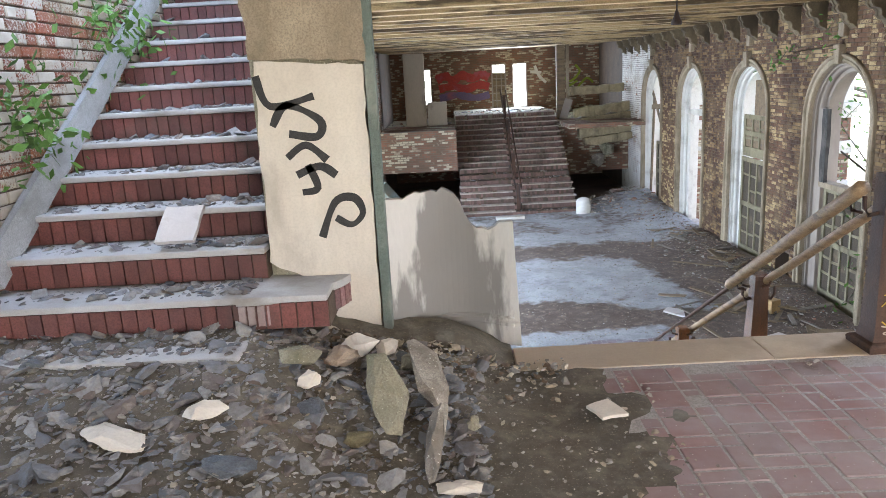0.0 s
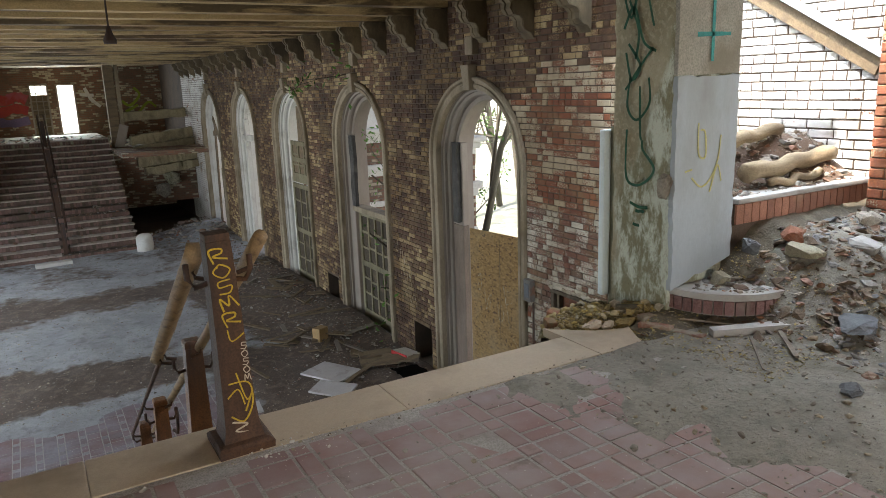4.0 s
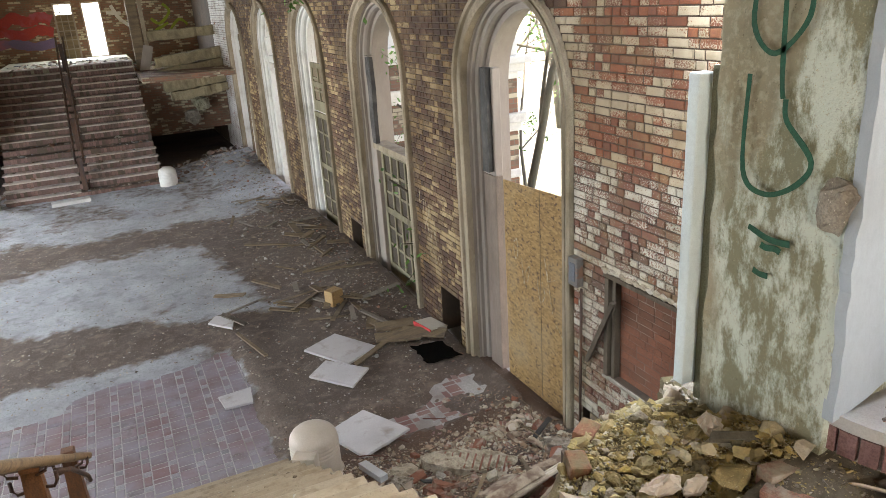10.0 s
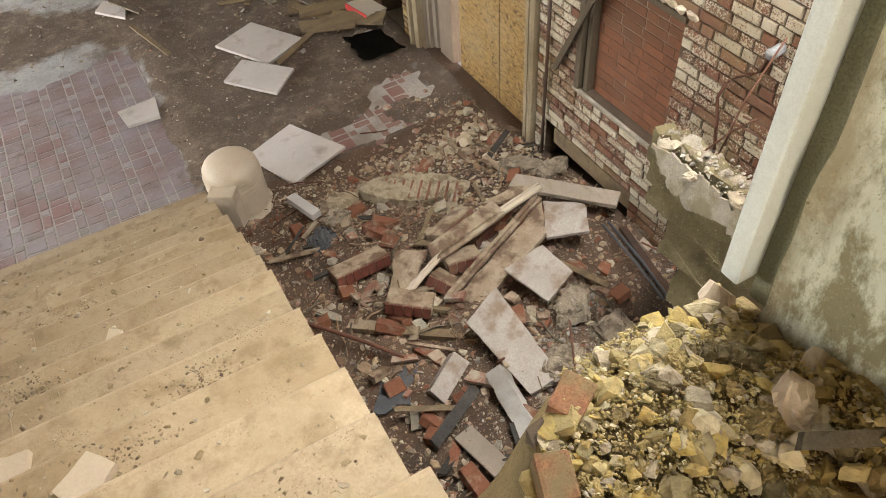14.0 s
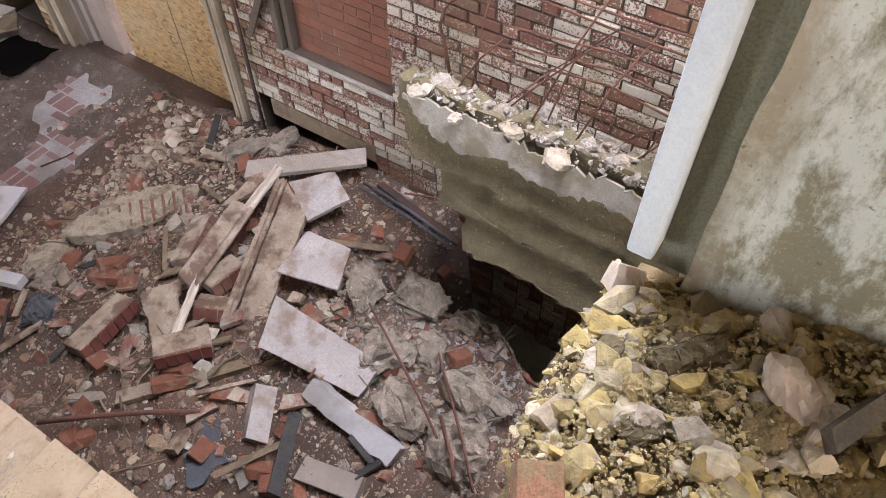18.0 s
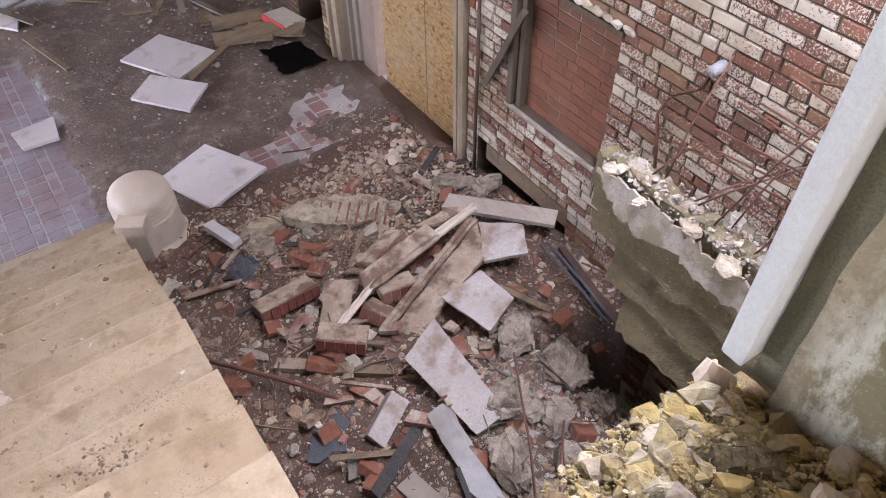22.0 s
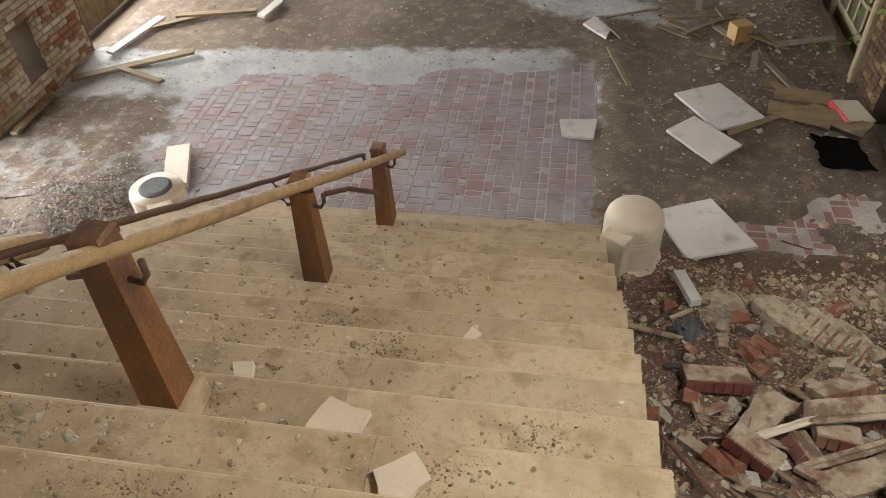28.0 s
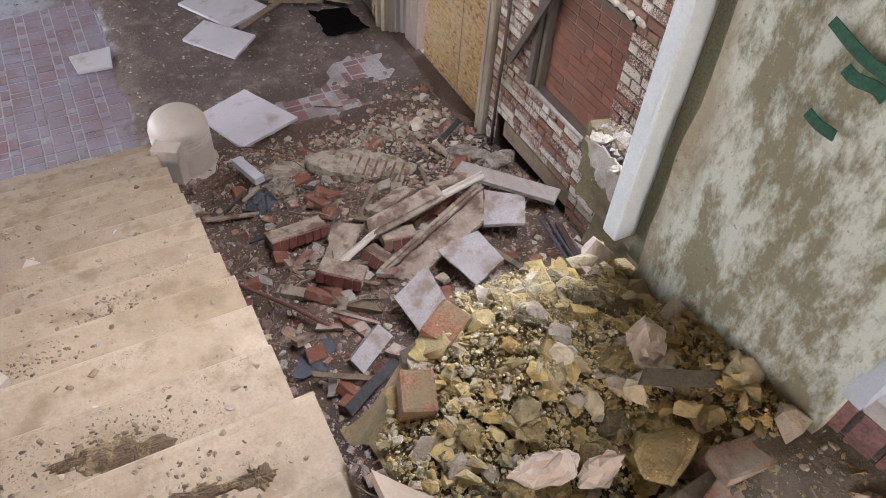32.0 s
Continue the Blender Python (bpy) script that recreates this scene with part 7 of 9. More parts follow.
scatter("door_rubble", 260, by_door, (0.035, 0.15), [M_CRUMB, M_DUSTBRICK, M_STAINED, M_CRUMB], 52, "tan stone and brick lumps piled by the doorway", "rubble", flat=0.8)


def pit_brick(x, y, turn, tilt=(0, 0), dz=0.03, lab="broken red brick among the rubble", mat=M_BRICKBAT, size=(0.20, 0.10, 0.066)):
    bm = bmesh.new()
    box(bm, -size[0] / 2, -size[1] / 2, -size[2] / 2, size[0] / 2, size[1] / 2, size[2] / 2)
    soften(bm, 0.008)
    r2 = np.random.default_rng(int(abs(x * 977 + y * 331)))
    for v in bm.verts:
        v.co += Vector(r2.normal(0, 0.002, 3))
    ob = tagged(part("loose_brick", bm, mat), lab, "brick", "bricks in the rubble")
    ob.matrix_world = pose(x, y, hall_height(x, y) + dz, *tilt, turn)
    return ob


rng = np.random.default_rng(61)
for k in range(34):
    x, y = float(rng.uniform(4.25, 6.6)), float(rng.uniform(4.9, 8.2))
    pit_brick(x, y, float(rng.uniform(0, 180)), (float(rng.uniform(-30, 30)), float(rng.uniform(-25, 25))), 0.035, size=(float(rng.uniform(0.09, 0.2)), 0.10, 0.066))
for k in range(60):
    x, y = float(rng.uniform(4.2, 6.6)), float(rng.uniform(4.6, 8.4))
    s = float(rng.uniform(0.06, 0.135))
    chunk("rubble_stone", "broken lump of mortar and stone in the rubble", "stone", (M_CONC_PALE, M_CRUMB, M_DUSTBRICK, M_RUBBLE, M_EARTHCRUMB)[k % 5], (x, y, pit_height(x, y) + s * 0.12), (s, s * 0.75, s * 0.45), (float(rng.uniform(-20, 20)), float(rng.uniform(-20, 20)), float(rng.uniform(0, 360))), 200 + k, 0.007, "lumps in the rubble")


r3 = np.random.default_rng(62)
for k in range(64):
    x, y = 5.25 + float(r3.normal(0, 0.62)), 6.35 + float(r3.normal(0, 0.95))
    if not (4.2 < x < 6.5 and 4.7 < y < 8.3):
        continue
    L, w = float(r3.uniform(0.07, 0.22)), float(r3.uniform(0.04, 0.10))
    bm = bmesh.new()
    sheet(bm, ragged([(-L / 2, -w / 2), (L / 2, -w / 2 * float(r3.uniform(0.5, 1))), (L / 2 * float(r3.uniform(0.7, 1)), w / 2), (-L / 2 * float(r3.uniform(0.6, 1)), w / 2)], r3, 0.04, 0.004), float(r3.uniform(0.012, 0.04)))
    soften(bm, 0.004)
    mat, lab = ((M_STAINED, "broken brown-stained stone fragment in the rubble"), (M_BRICKBAT, "split red brick in the rubble"), (M_CRUMB, "broken tan stone fragment in the rubble"), (M_DUSTBRICK, "dusty split brick in the rubble"), (M_CONC_PALE, "broken pale concrete fragment in the rubble"), (M_STAINED, "broken brown-stained stone fragment in the rubble"))[k % 6]
    ob = tagged(part("stone_fragment", bm, mat), lab, "fragment", "fragments in the rubble")
    ob.matrix_world = pose(x, y, pit_height(x, y) + 0.03, float(r3.uniform(-28, 28)), float(r3.uniform(-28, 28)), float(r3.uniform(0, 360)))


def tiled_block(x, y, L, turn, tilt=(0, 0), dz=0.07):
    """A fallen length of step: limestone on top, a row of red tiles along the side."""
    e = empty("fallen_step", "fallen length of step, stone top and red tiled side", "step block", "fallen step blocks")
    bm = bmesh.new()
    box(bm, -L / 2, -0.08, -0.05, L / 2, 0.08, 0.04)
    soften(bm, 0.01)
    part("stone_top", bm, M_STAINED, e)
    n = max(3, int(L / 0.062))
    for i in range(n):
        a = -L / 2 + L * i / n
        slab("edge_tile", M_TILE_RED, a + 0.004, -0.094, -0.055, a + L / n - 0.004, -0.081, 0.03, e)
    e.matrix_world = pose(x, y, pit_height(x, y) + dz, *tilt, turn)


def moulded(label, mat, a, b, width, bead, thick, roll=0.0, seed=0):
    """A length of stone panel with a round bead along one edge and a worn face."""
    a, b = Vector(a), Vector(b)
    d = b - a
    ex = d.normalized()
    side = Vector((0, 0, 1)).cross(ex).normalized()
    m = Matrix((ex, side, ex.cross(side))).transposed().to_4x4()
    w = width / 2
    prof = [(w, 0.0), (w, thick), (-w + 2.6 * bead, thick), (-w + 2.3 * bead, thick * 0.55), (-w + 2.0 * bead, thick * 0.55)]
    prof += [(-w + bead + bead * math.cos(t), thick * 0.55 + bead * 0.9 * math.sin(t)) for t in (0.4, 0.8, 1.2, 1.57, 2.0, 2.4, 2.8, 3.14)] + [(-w, 0.0)]
    bm = bmesh.new()
    rings = []
    n = max(4, int(d.length / 0.05))
    r = np.random.default_rng(600 + seed)
    for i in range(n + 1):
        e = 0.02 if i in (0, n) else 0.0
        rings.append([bm.verts.new((d.length * i / n + e * r.normal(), y + 0.0015 * r.normal(), z + 0.0012 * r.normal())) for y, z in prof])
    for p, q in zip(rings, rings[1:]):
        for k in range(len(prof)):
            bm.faces.new((p[k], q[k], q[(k + 1) % len(prof)], p[(k + 1) % len(prof)]))
    bm.faces.new(rings[0])
    bm.faces.new(rings[-1][::-1])
    bmesh.ops.recalc_face_normals(bm, faces=bm.faces)
    ob = part("marble_moulding", bm, mat)
    ob.matrix_world = Matrix.Translation(a) @ m @ pose(0, 0, 0, roll)
    return tagged(ob, label, "moulding", "mouldings in the rubble")


tiled_block(4.85, 7.13, 0.44, 5, (-14, 4), 0.10)
tiled_block(4.98, 6.52, 0.32, -38, (-10, 4), 0.11)
tiled_block(5.50, 6.72, 0.26, -10, (-16, 0), 0.09)
tiled_block(5.62, 7.12, 0.40, 25, (-24, 4), 0.09)
tiled_block(5.80, 6.98, 0.30, 20, (-10, 0), 0.05)
tiled_block(5.30, 6.60, 0.22, -60, (-30, 10), 0.06)
plate("marble_slab", "thick white marble slab leaning in the rubble", "slab", M_MARBLE_DIRTY, [(5.17, 6.05, -2.48), (5.44, 6.13, -2.38), (5.40, 5.38, -2.36), (5.22, 5.40, -2.46)], 0.045, broken=0.002, seed=1)
plate("stone_plank", "long grey stone sill standing on edge", "slab", M_TREAD_GREY, [(5.10, 5.66, -2.5), (5.19, 5.64, -2.44), (5.12, 5.04, -2.44), (5.03, 5.06, -2.5)], 0.08, broken=0.005, seed=2)
plate("marble_tile", "square white marble tile on the rubble", "tile", M_MARBLE_DIRTY, [(5.62, 6.33, -2.50), (5.93, 6.33, -2.44), (5.95, 6.02, -2.40), (5.70, 5.93, -2.48)], 0.022, broken=0.002, seed=3)
plate("marble_slab", "long moulded marble panel, stained brown", "slab", M_STAINED, [(5.27, 6.42, -2.70), (5.42, 6.27, -2.67), (6.10, 6.52, -2.59), (6.25, 6.80, -2.57)], 0.03, broken=0.004, seed=4)
plate("marble_slab", "pale broken end of the moulded panel", "slab", M_MARBLE_DIRTY, [(6.26, 6.80, -2.57), (6.48, 6.58, -2.54), (6.36, 6.36, -2.57), (6.09, 6.50, -2.61)], 0.03, broken=0.006, seed=8)
moulded("rounded marble edge along the stained panel", M_STAINED, (5.25, 6.45, -2.66), (6.24, 6.84, -2.54), 0.06, 0.012, 0.03, 4, 1)
moulded("long stained marble moulding with a round edge", M_STAINED, (5.30, 6.79, -2.58), (5.91, 6.89, -2.53), 0.15, 0.018, 0.03, 14, 2)
moulded("short cream moulding continuing the long one", M_CREAM, (5.93, 6.86, -2.54), (6.28, 6.89, -2.49), 0.06, 0.020, 0.025, 8, 3)
moulded("thin cream moulding standing by the stained fragment", M_CREAM, (5.00, 6.60, -2.60), (5.30, 6.72, -2.56), 0.05, 0.018, 0.02, 20, 4)
plate("marble_fragment", "curved stained marble fragment by the wall", "slab", M_STAINED, [(5.86, 7.02, -2.56), (6.12, 7.02, -2.52), (6.29, 6.90, -2.50), (6.02, 6.92, -2.53)], 0.025, broken=0.008, seed=12)
plank("stained_board", "grey weathered board lying by the wall", "board", worn("bleached_board", (0.40, 0.34, 0.29), (0.33, 0.27, 0.22), (0.2, 0.15, 0.1), 2.0, 30.0, stretch=(6, 1, 1)), (6.24, 7.20, -2.64), (6.75, 6.52, -2.57), 0.15, 0.035, 4)
plate("tan_panel", "curved tan stone fragment", "slab", M_STAINED, [(5.12, 7.02, -2.66), (5.30, 6.86, -2.60), (5.00, 6.60, -2.68), (4.88, 6.64, -2.72)], 0.025, broken=0.010, seed=5)
plate("slate_sheet", "torn dark slate sheet in the rubble", "slate", M_SLATE, [(4.55, 6.16, -2.72), (4.80, 6.08, -2.66), (4.62, 5.84, -2.66), (4.42, 5.92, -2.72)], 0.012, broken=0.018, seed=6)
M_RIBBED = worn("tan_pebbly_concrete", (0.47, 0.395, 0.29), (0.34, 0.275, 0.195), (0.17, 0.13, 0.088), 9.0, 40.0, 0.95, 1.0, 45.0, (0.52, 0.64), 9.0, (0.62, 0.56, 0.46), flecks=0.2)


def ribbed_slab():
    """A leaf-shaped piece of concrete whose face keeps the grooves of its lost bars."""
    nu, nv = 64, 18
    bm = bmesh.new()
    top, low = [], []
    for a in range(nu + 1):
        u = 2 * a / nu - 1
        half = 0.19 * max(0.03, 1 - abs(u) ** 2.2) ** 0.75 + 0.02 * noise.noise(Vector((u * 6, 0, 3)))
        ra, rb = [], []
        for b_ in range(nv + 1):
            v = 2 * b_ / nv - 1
            x, y = 0.47 * u, max(half, 0.008) * v * (1 + 0.08 * noise.noise(Vector((u * 9, v, 1))))
            groove = max(0.0, math.sin((x * 1.0 + y * 0.75) * 62)) ** 3 * smooth(-0.45, -0.15, u)
            z = 0.055 * (1 - 0.5 * v * v) - 0.020 * groove + 0.012 * noise.noise(Vector((x * 28, y * 28, 0))) + 0.006 * noise.noise(Vector((x * 70, y * 70, 5)))
            ra.append(bm.verts.new((x, y, z)))
            rb.append(bm.verts.new((x * 0.97, y * 0.94, -0.07)))
        top.append(ra)
        low.append(rb)
    for a in range(nu):
        for b_ in range(nv):
            bm.faces.new((top[a][b_], top[a + 1][b_], top[a + 1][b_ + 1], top[a][b_ + 1]))
            bm.faces.new((low[a][b_ + 1], low[a + 1][b_ + 1], low[a + 1][b_], low[a][b_]))
        bm.faces.new((low[a][0], low[a + 1][0], top[a + 1][0], top[a][0]))
        bm.faces.new((top[a][nv], top[a + 1][nv], low[a + 1][nv], low[a][nv]))
    for e_, flip in ((0, False), (nu, True)):
        for b_ in range(nv):
            q = (top[e_][b_], top[e_][b_ + 1], low[e_][b_ + 1], low[e_][b_])
            bm.faces.new(q[::-1] if flip else q)
    ob = tagged(part("ribbed_concrete", bm, M_RIBBED), "leaf-shaped tan concrete piece with diagonal bar grooves", "concrete")
    ob.matrix_world = pose(5.64, 7.77, max(hall_height(5.64, 7.77), hall_height(5.4, 7.9)) + 0.055, -5, 4, -26)


ribbed_slab()
chunk("concrete_lump", "tan pebbly concrete lump among the rubble", "concrete", M_RIBBED, (5.05, 8.06, hall_height(5.05, 8.06) + 0.035), (0.36, 0.24, 0.13), (4, -3, -20), 12, 0.02)
rp = np.random.default_rng(66)
for k in range(34):
    x, y = 6.42 + 0.20 * float(rp.normal()), 8.22 + 0.20 * float(rp.normal())
    if not (5.9 < x < WX - 0.08 and 7.7 < y < 8.75):
        continue
    w = float(rp.uniform(0.07, 0.15))
    chunk("doorway_stone", "tan broken stone piled by the boarded doorway", "stone", (M_CREAM, M_RIBBED, M_DUSTBRICK, M_STAINED, M_NOSING)[k % 5], (x, y, hall_height(x, y) + 0.02 + 0.06 * math.exp(-((x - 6.5) ** 2 + (y - 8.2) ** 2) / 0.04)), (w, w * 0.75, w * 0.5), (float(rp.uniform(-22, 22)), float(rp.uniform(-22, 22)), float(rp.uniform(0, 360))), 820 + k, 0.004, "stones by the doorway")
for k in range(9):
    t = -0.32 + 0.075 * k
    a = radians(-37)
    x, y = 5.66 + t * math.cos(a), 7.68 + t * math.sin(a)
    bm = bmesh.new()
    tube(bm, [(x - 0.06, y - 0.09, pit_height(5.62, 7.66) + 0.085), (x + 0.07, y + 0.07, pit_height(5.62, 7.66) + 0.10)], 0.010, 6)
    tagged(part("bar_stub", bm, M_RUBBLE, smooth=True), "short rusted bar set in the concrete lump", "bar", "bar stubs in the lump")
for k, (x, y, sx, sy, sz, a, mat) in enumerate(((5.78, 5.80, 0.24, 0.44, 0.18, -42, M_PEBBLE), (5.50, 5.42, 0.28, 0.34, 0.20, 25, M_PEBBLE), (5.27, 5.16, 0.34, 0.26, 0.20, 60, M_PEBBLE), (5.22, 4.80, 0.32, 0.40, 0.28, -20, M_PEBBLE), (5.52, 4.90, 0.26, 0.40, 0.26, 10, M_PEBBLE), (5.62, 5.24, 0.26, 0.2, 0.16, 40, M_PEBBLE),
                                                   (5.92, 5.52, 0.34, 0.30, 0.20, 75, M_PEBBLE), (5.98, 5.24, 0.2, 0.16, 0.12, 0, M_PEBBLE), (4.98, 7.88, 0.34, 0.22, 0.12, -20, M_PEBBLE), (4.72, 7.62, 0.26, 0.22, 0.10, 40, M_SLATE), (6.52, 7.52, 0.36, 0.2, 0.18, -30, M_PEBBLE), (6.70, 7.30, 0.3, 0.2, 0.16, 20, M_PEBBLE))):
    chunk("concrete_lump", "rough pebbly concrete lump in the rubble", "concrete", mat, (x, y, pit_height(x, y) + sz * 0.25), (sx, sy, sz), (6, -5, a), 20 + k, 0.034, "concrete lumps")
for a, b2, r in (((5.62, 5.62, -2.25), (5.16, 4.88, -2.20), 0.007), ((5.60, 5.16, -2.32), (5.02, 4.60, -2.15), 0.007), ((4.22, 6.88, -2.68), (4.74, 6.14, -2.62), 0.014), ((5.30, 4.95, -2.30), (5.05, 4.72, -2.22), 0.010)):
    bm = bmesh.new()
    A, B = Vector(a), Vector(b2)
    tube(bm, [A, A.lerp(B, 0.35) + Vector((0, 0, 0.03)), A.lerp(B, 0.7) + Vector((0.01, 0, 0.02)), B], r)
    tagged(part("rusty_rod", bm, M_REBAR, smooth=True), "rusty iron rod lying over the rubble", "rod", "rods in the rubble")
plank("charred_beam", "charred length of timber in the rubble", "wood", M_CHAR, (4.60, 5.50, -2.60), (4.99, 5.68, -2.56), 0.07, 0.06, 20)
plank("white_baluster", "broken white stone length with black stains", "stone", M_MARBLE_DIRTY, (4.76, 5.78, -2.62), (5.02, 5.92, -2.56), 0.12, 0.11, 30)
plank("painted_wood", "broken painted timber with white flakes", "wood", M_JAMB, (4.78, 5.46, -2.56), (4.84, 5.12, -2.50), 0.12, 0.06, 10)
plank("wood_piece", "short brown timber piece", "wood", M_WOOD, (4.85, 6.38, -2.70), (5.12, 6.12, -2.64), 0.07, 0.05, 0, seed=5)
plank("wood_piece", "short pale timber piece", "wood", M_STAINED, (4.56, 6.66, -2.74), (4.80, 6.44, -2.70), 0.08, 0.05, 0, seed=6)
plank("stone_bar", "narrow grey stone bar beside the stairs", "slab", M_TREAD_GREY, (4.70, 8.20, -2.82), (4.80, 7.86, -2.80), 0.085, 0.06, 0)
for k in range(30):
    x, y = float(rng.uniform(4.3, 6.5)), float(rng.uniform(5.0, 8.0))
    a = float(rng.uniform(0, 3.14))
    L = float(rng.uniform(0.12, 0.4))
    z = pit_height(x, y) + 0.05
    plank("splinter", "splintered wood strip in the rubble", "wood", (M_WOOD, M_STAINED, M_CHAR)[k % 3], (x, y, z), (x + L * math.cos(a), y + L * math.sin(a), z + float(rng.normal(0, 0.03))), float(rng.uniform(0.02, 0.06)), 0.015, float(rng.uniform(-30, 30)), "splinters in the rubble", seed=30 + k)

M_GREYBOARD = worn("grey_broken_board", (0.26, 0.22, 0.18), (0.19, 0.16, 0.13), (0.10, 0.08, 0.065), 2.0, 30.0, 0.9, 0.4, stretch=(5, 1, 1))

# ---- things on the hall floor ----
for k, pts in enumerate(([(4.91, 11.24), (5.42, 11.5), (5.8, 10.82), (5.3, 10.55)], [(4.78, 10.51), (5.07, 10.75), (5.49, 10.26), (5.18, 9.98)], [(3.68, 10.68), (4.08, 10.72), (4.04, 10.35), (3.72, 10.37)], [(4.59, 9.18), (5.1, 9.37), (5.42, 8.75), (4.83, 8.57)], [(3.88, 12.88), (4.02, 13.09), (4.27, 12.9), (4.17, 12.51)])):
    z = [hall_height(x, y) + 0.012 + 0.02 * (k == 0 and i == 2) for i, (x, y) in enumerate(pts)]
    top = max(z)
    plate("marble_sheet", "square white marble slab lying on the dirt floor", "slab", M_MARBLE, [(x, y, top + (0.03 if k in (1, 3) and i == 1 else 0.0)) for i, (x, y) in enumerate(pts)], 0.03, "marble slabs on the floor", 0.0012, 70 + k)


M_BROWNCHIP = rubble_mat("dark_chips", ((0.05, 0.036, 0.026), (0.09, 0.064, 0.045), (0.13, 0.095, 0.07)))


def hall_stone(r):
    x, y = r.uniform(WL + 0.1, WX - 0.1), 8.9 + 14.0 * r.random() ** 1.5
    if bare(x, y) > 0.5 and r.random() < 0.93:
        return None
    return (x, y, hall_height(x, y))


scatter("hall_gravel", 26000, hall_stone, (0.009, 0.05), [M_GRAVEL, M_RUBBLE, M_CRUMB, M_BROWNCHIP], 71, "gravel and crumbs strewn over the hall floor", "gravel")


def west_gravel(r):
    x, y = -0.80 + r.normal(0, 0.34), 8.60 + r.normal(0, 0.34)
    return (x, y, FL + 0.03 + west_heap(x, y)) if WL + 0.05 < x < SX0 - 0.05 else None


scatter("west_gravel", 5600, west_gravel, (0.014, 0.06), [M_GRAVEL, M_SLATES, M_RUBBLE], 72, "heap of grey gravel by the west opening", "gravel")


M_BROWNLITTER = rubble_mat("brown_litter", ((0.10, 0.065, 0.042), (0.17, 0.11, 0.07), (0.06, 0.042, 0.03), (0.24, 0.17, 0.11)))


def wall_litter(r):
    x, y = WX - 0.1 - abs(r.normal(0, 0.8)), r.uniform(10.5, 22.5)
    return (x, y, hall_height(x, y))


scatter("wall_litter", 4500, wall_litter, (0.012, 0.11), [M_RUBBLE, M_BROWNLITTER, M_GRAVEL], 73, "debris heaped along the foot of the east wall", "rubble")
for k in range(58):
    t = float(rng.random())
    x, y = 6.6 - abs(float(rng.normal(0, 0.75))), float(rng.uniform(10.6, 19.5))
    if k < 8:
        x, y = float(rng.uniform(3.9, 5.6)), float(rng.uniform(11.5, 14.0))
    a, L = float(rng.uniform(0, 3.14)), float(rng.uniform(0.25, 1.0))
    z = hall_height(x, y) + 0.05
    plank("loose_board", "broken grey-brown board among the floor litter", "board", (M_WOOD, M_GREYBOARD, M_WOOD)[k % 3], (x - L / 2 * math.cos(a), y - L / 2 * math.sin(a), z), (min(x + L / 2 * math.cos(a), 6.75), y + L / 2 * math.sin(a), z + float(rng.normal(0.02, 0.04))), float(rng.uniform(0.04, 0.13)), 0.02, float(rng.uniform(-12, 12)), "boards along the east wall", seed=100 + k)
for a, b2, w in (((-2.30, 11.0), (-1.0, 11.75), 0.12), ((-1.84, 11.30), (-1.09, 10.99), 0.08), ((-2.1, 11.6), (-1.9, 12.69), 0.13), ((-2.02, 12.3), (-1.3, 12.9), 0.10), ((-1.7, 12.75), (-0.6, 12.98), 0.10), ((-0.45, 12.72), (-0.36, 13.3), 0.13), ((-2.25, 9.75), (-2.32, 10.6), 0.08)):
    plank("loose_board", "long weathered board on the west side of the floor", "board", M_TREAD_GREY if w > 0.12 else M_WOOD, (*a, hall_height(*a) + 0.06), (*b2, hall_height(*b2) + 0.06), w, 0.035, 0, "boards by the west wall", seed=int(w * 900))
bm = bmesh.new()
box(bm, -0.11, -0.09, 0, 0.11, 0.09, 0.24)
soften(bm, 0.006)
ob = tagged(part("cardboard_box", bm, M_CARD), "small brown cardboard box standing on the floor", "box")
ob.matrix_world = pose(5.72, 12.45, hall_height(5.72, 12.45) + 0.005, 0, 0, 25)
bk = empty("book", "flat white book with a red cover edge by the wall", "book")
slab("pages", M_PLASTER, -0.14, -0.19, 0, 0.14, 0.19, 0.05, bk)
slab("cover", M_REDBOX, -0.15, -0.20, -0.012, -0.141, 0.20, 0.062, bk, "red cover edge")
slab("cover_board", M_PLASTER, -0.141, -0.20, 0.052, 0.15, 0.20, 0.060, bk)
bk.matrix_world = pose(6.62, 10.86, hall_height(6.62, 10.86) + 0.10, 0, 6, 12)
# broken floor hole with boards; a flat black sheet stands for its dark depth
bm = bmesh.new()
sheet(bm, ragged([(6.17, 10.53), (6.18, 9.97), (6.66, 9.94), (6.60, 10.42)], np.random.default_rng(5), 0.08, 0.02), 0.01, Matrix.Translation((0, 0, FL + 0.115)))
structure(part("floor_hole", bm, M_BLACKHOLE), "flat black sheet for the darkness of a hole in the floor boards", "hole")
for k, (a, b2) in enumerate((((5.86, 10.95, -2.96), (6.40, 10.68, -2.94)), ((6.20, 10.95, -2.94), (6.70, 10.52, -2.92)), ((5.95, 11.25, -2.95), (6.5, 11.1, -2.93)))):
    plank("floor_board", "lifted brown floor board beside the hole", "board", M_WOOD, a, b2, 0.2, 0.03, 8, "boards round the hole", seed=140 + k)

M_LOG = worn("bleached_log", (0.40, 0.31, 0.20), (0.30, 0.22, 0.135), (0.15, 0.11, 0.07), 3.0, 30.0, 0.9, 0.8, 40.0, stretch=(0.4, 3, 3))

# ---- debris on the landing ----


def land_stone(r):
    x, y = r.uniform(WL + 0.05, WX - 0.05), r.uniform(-0.5, 3.42)
    d = land_dirt(x, y)
    if 0.9 < x < 3.6 and r.random() > 0.10:
        return None
    return (x, y, max(land_height(x, y), 0.0) + 0.001)


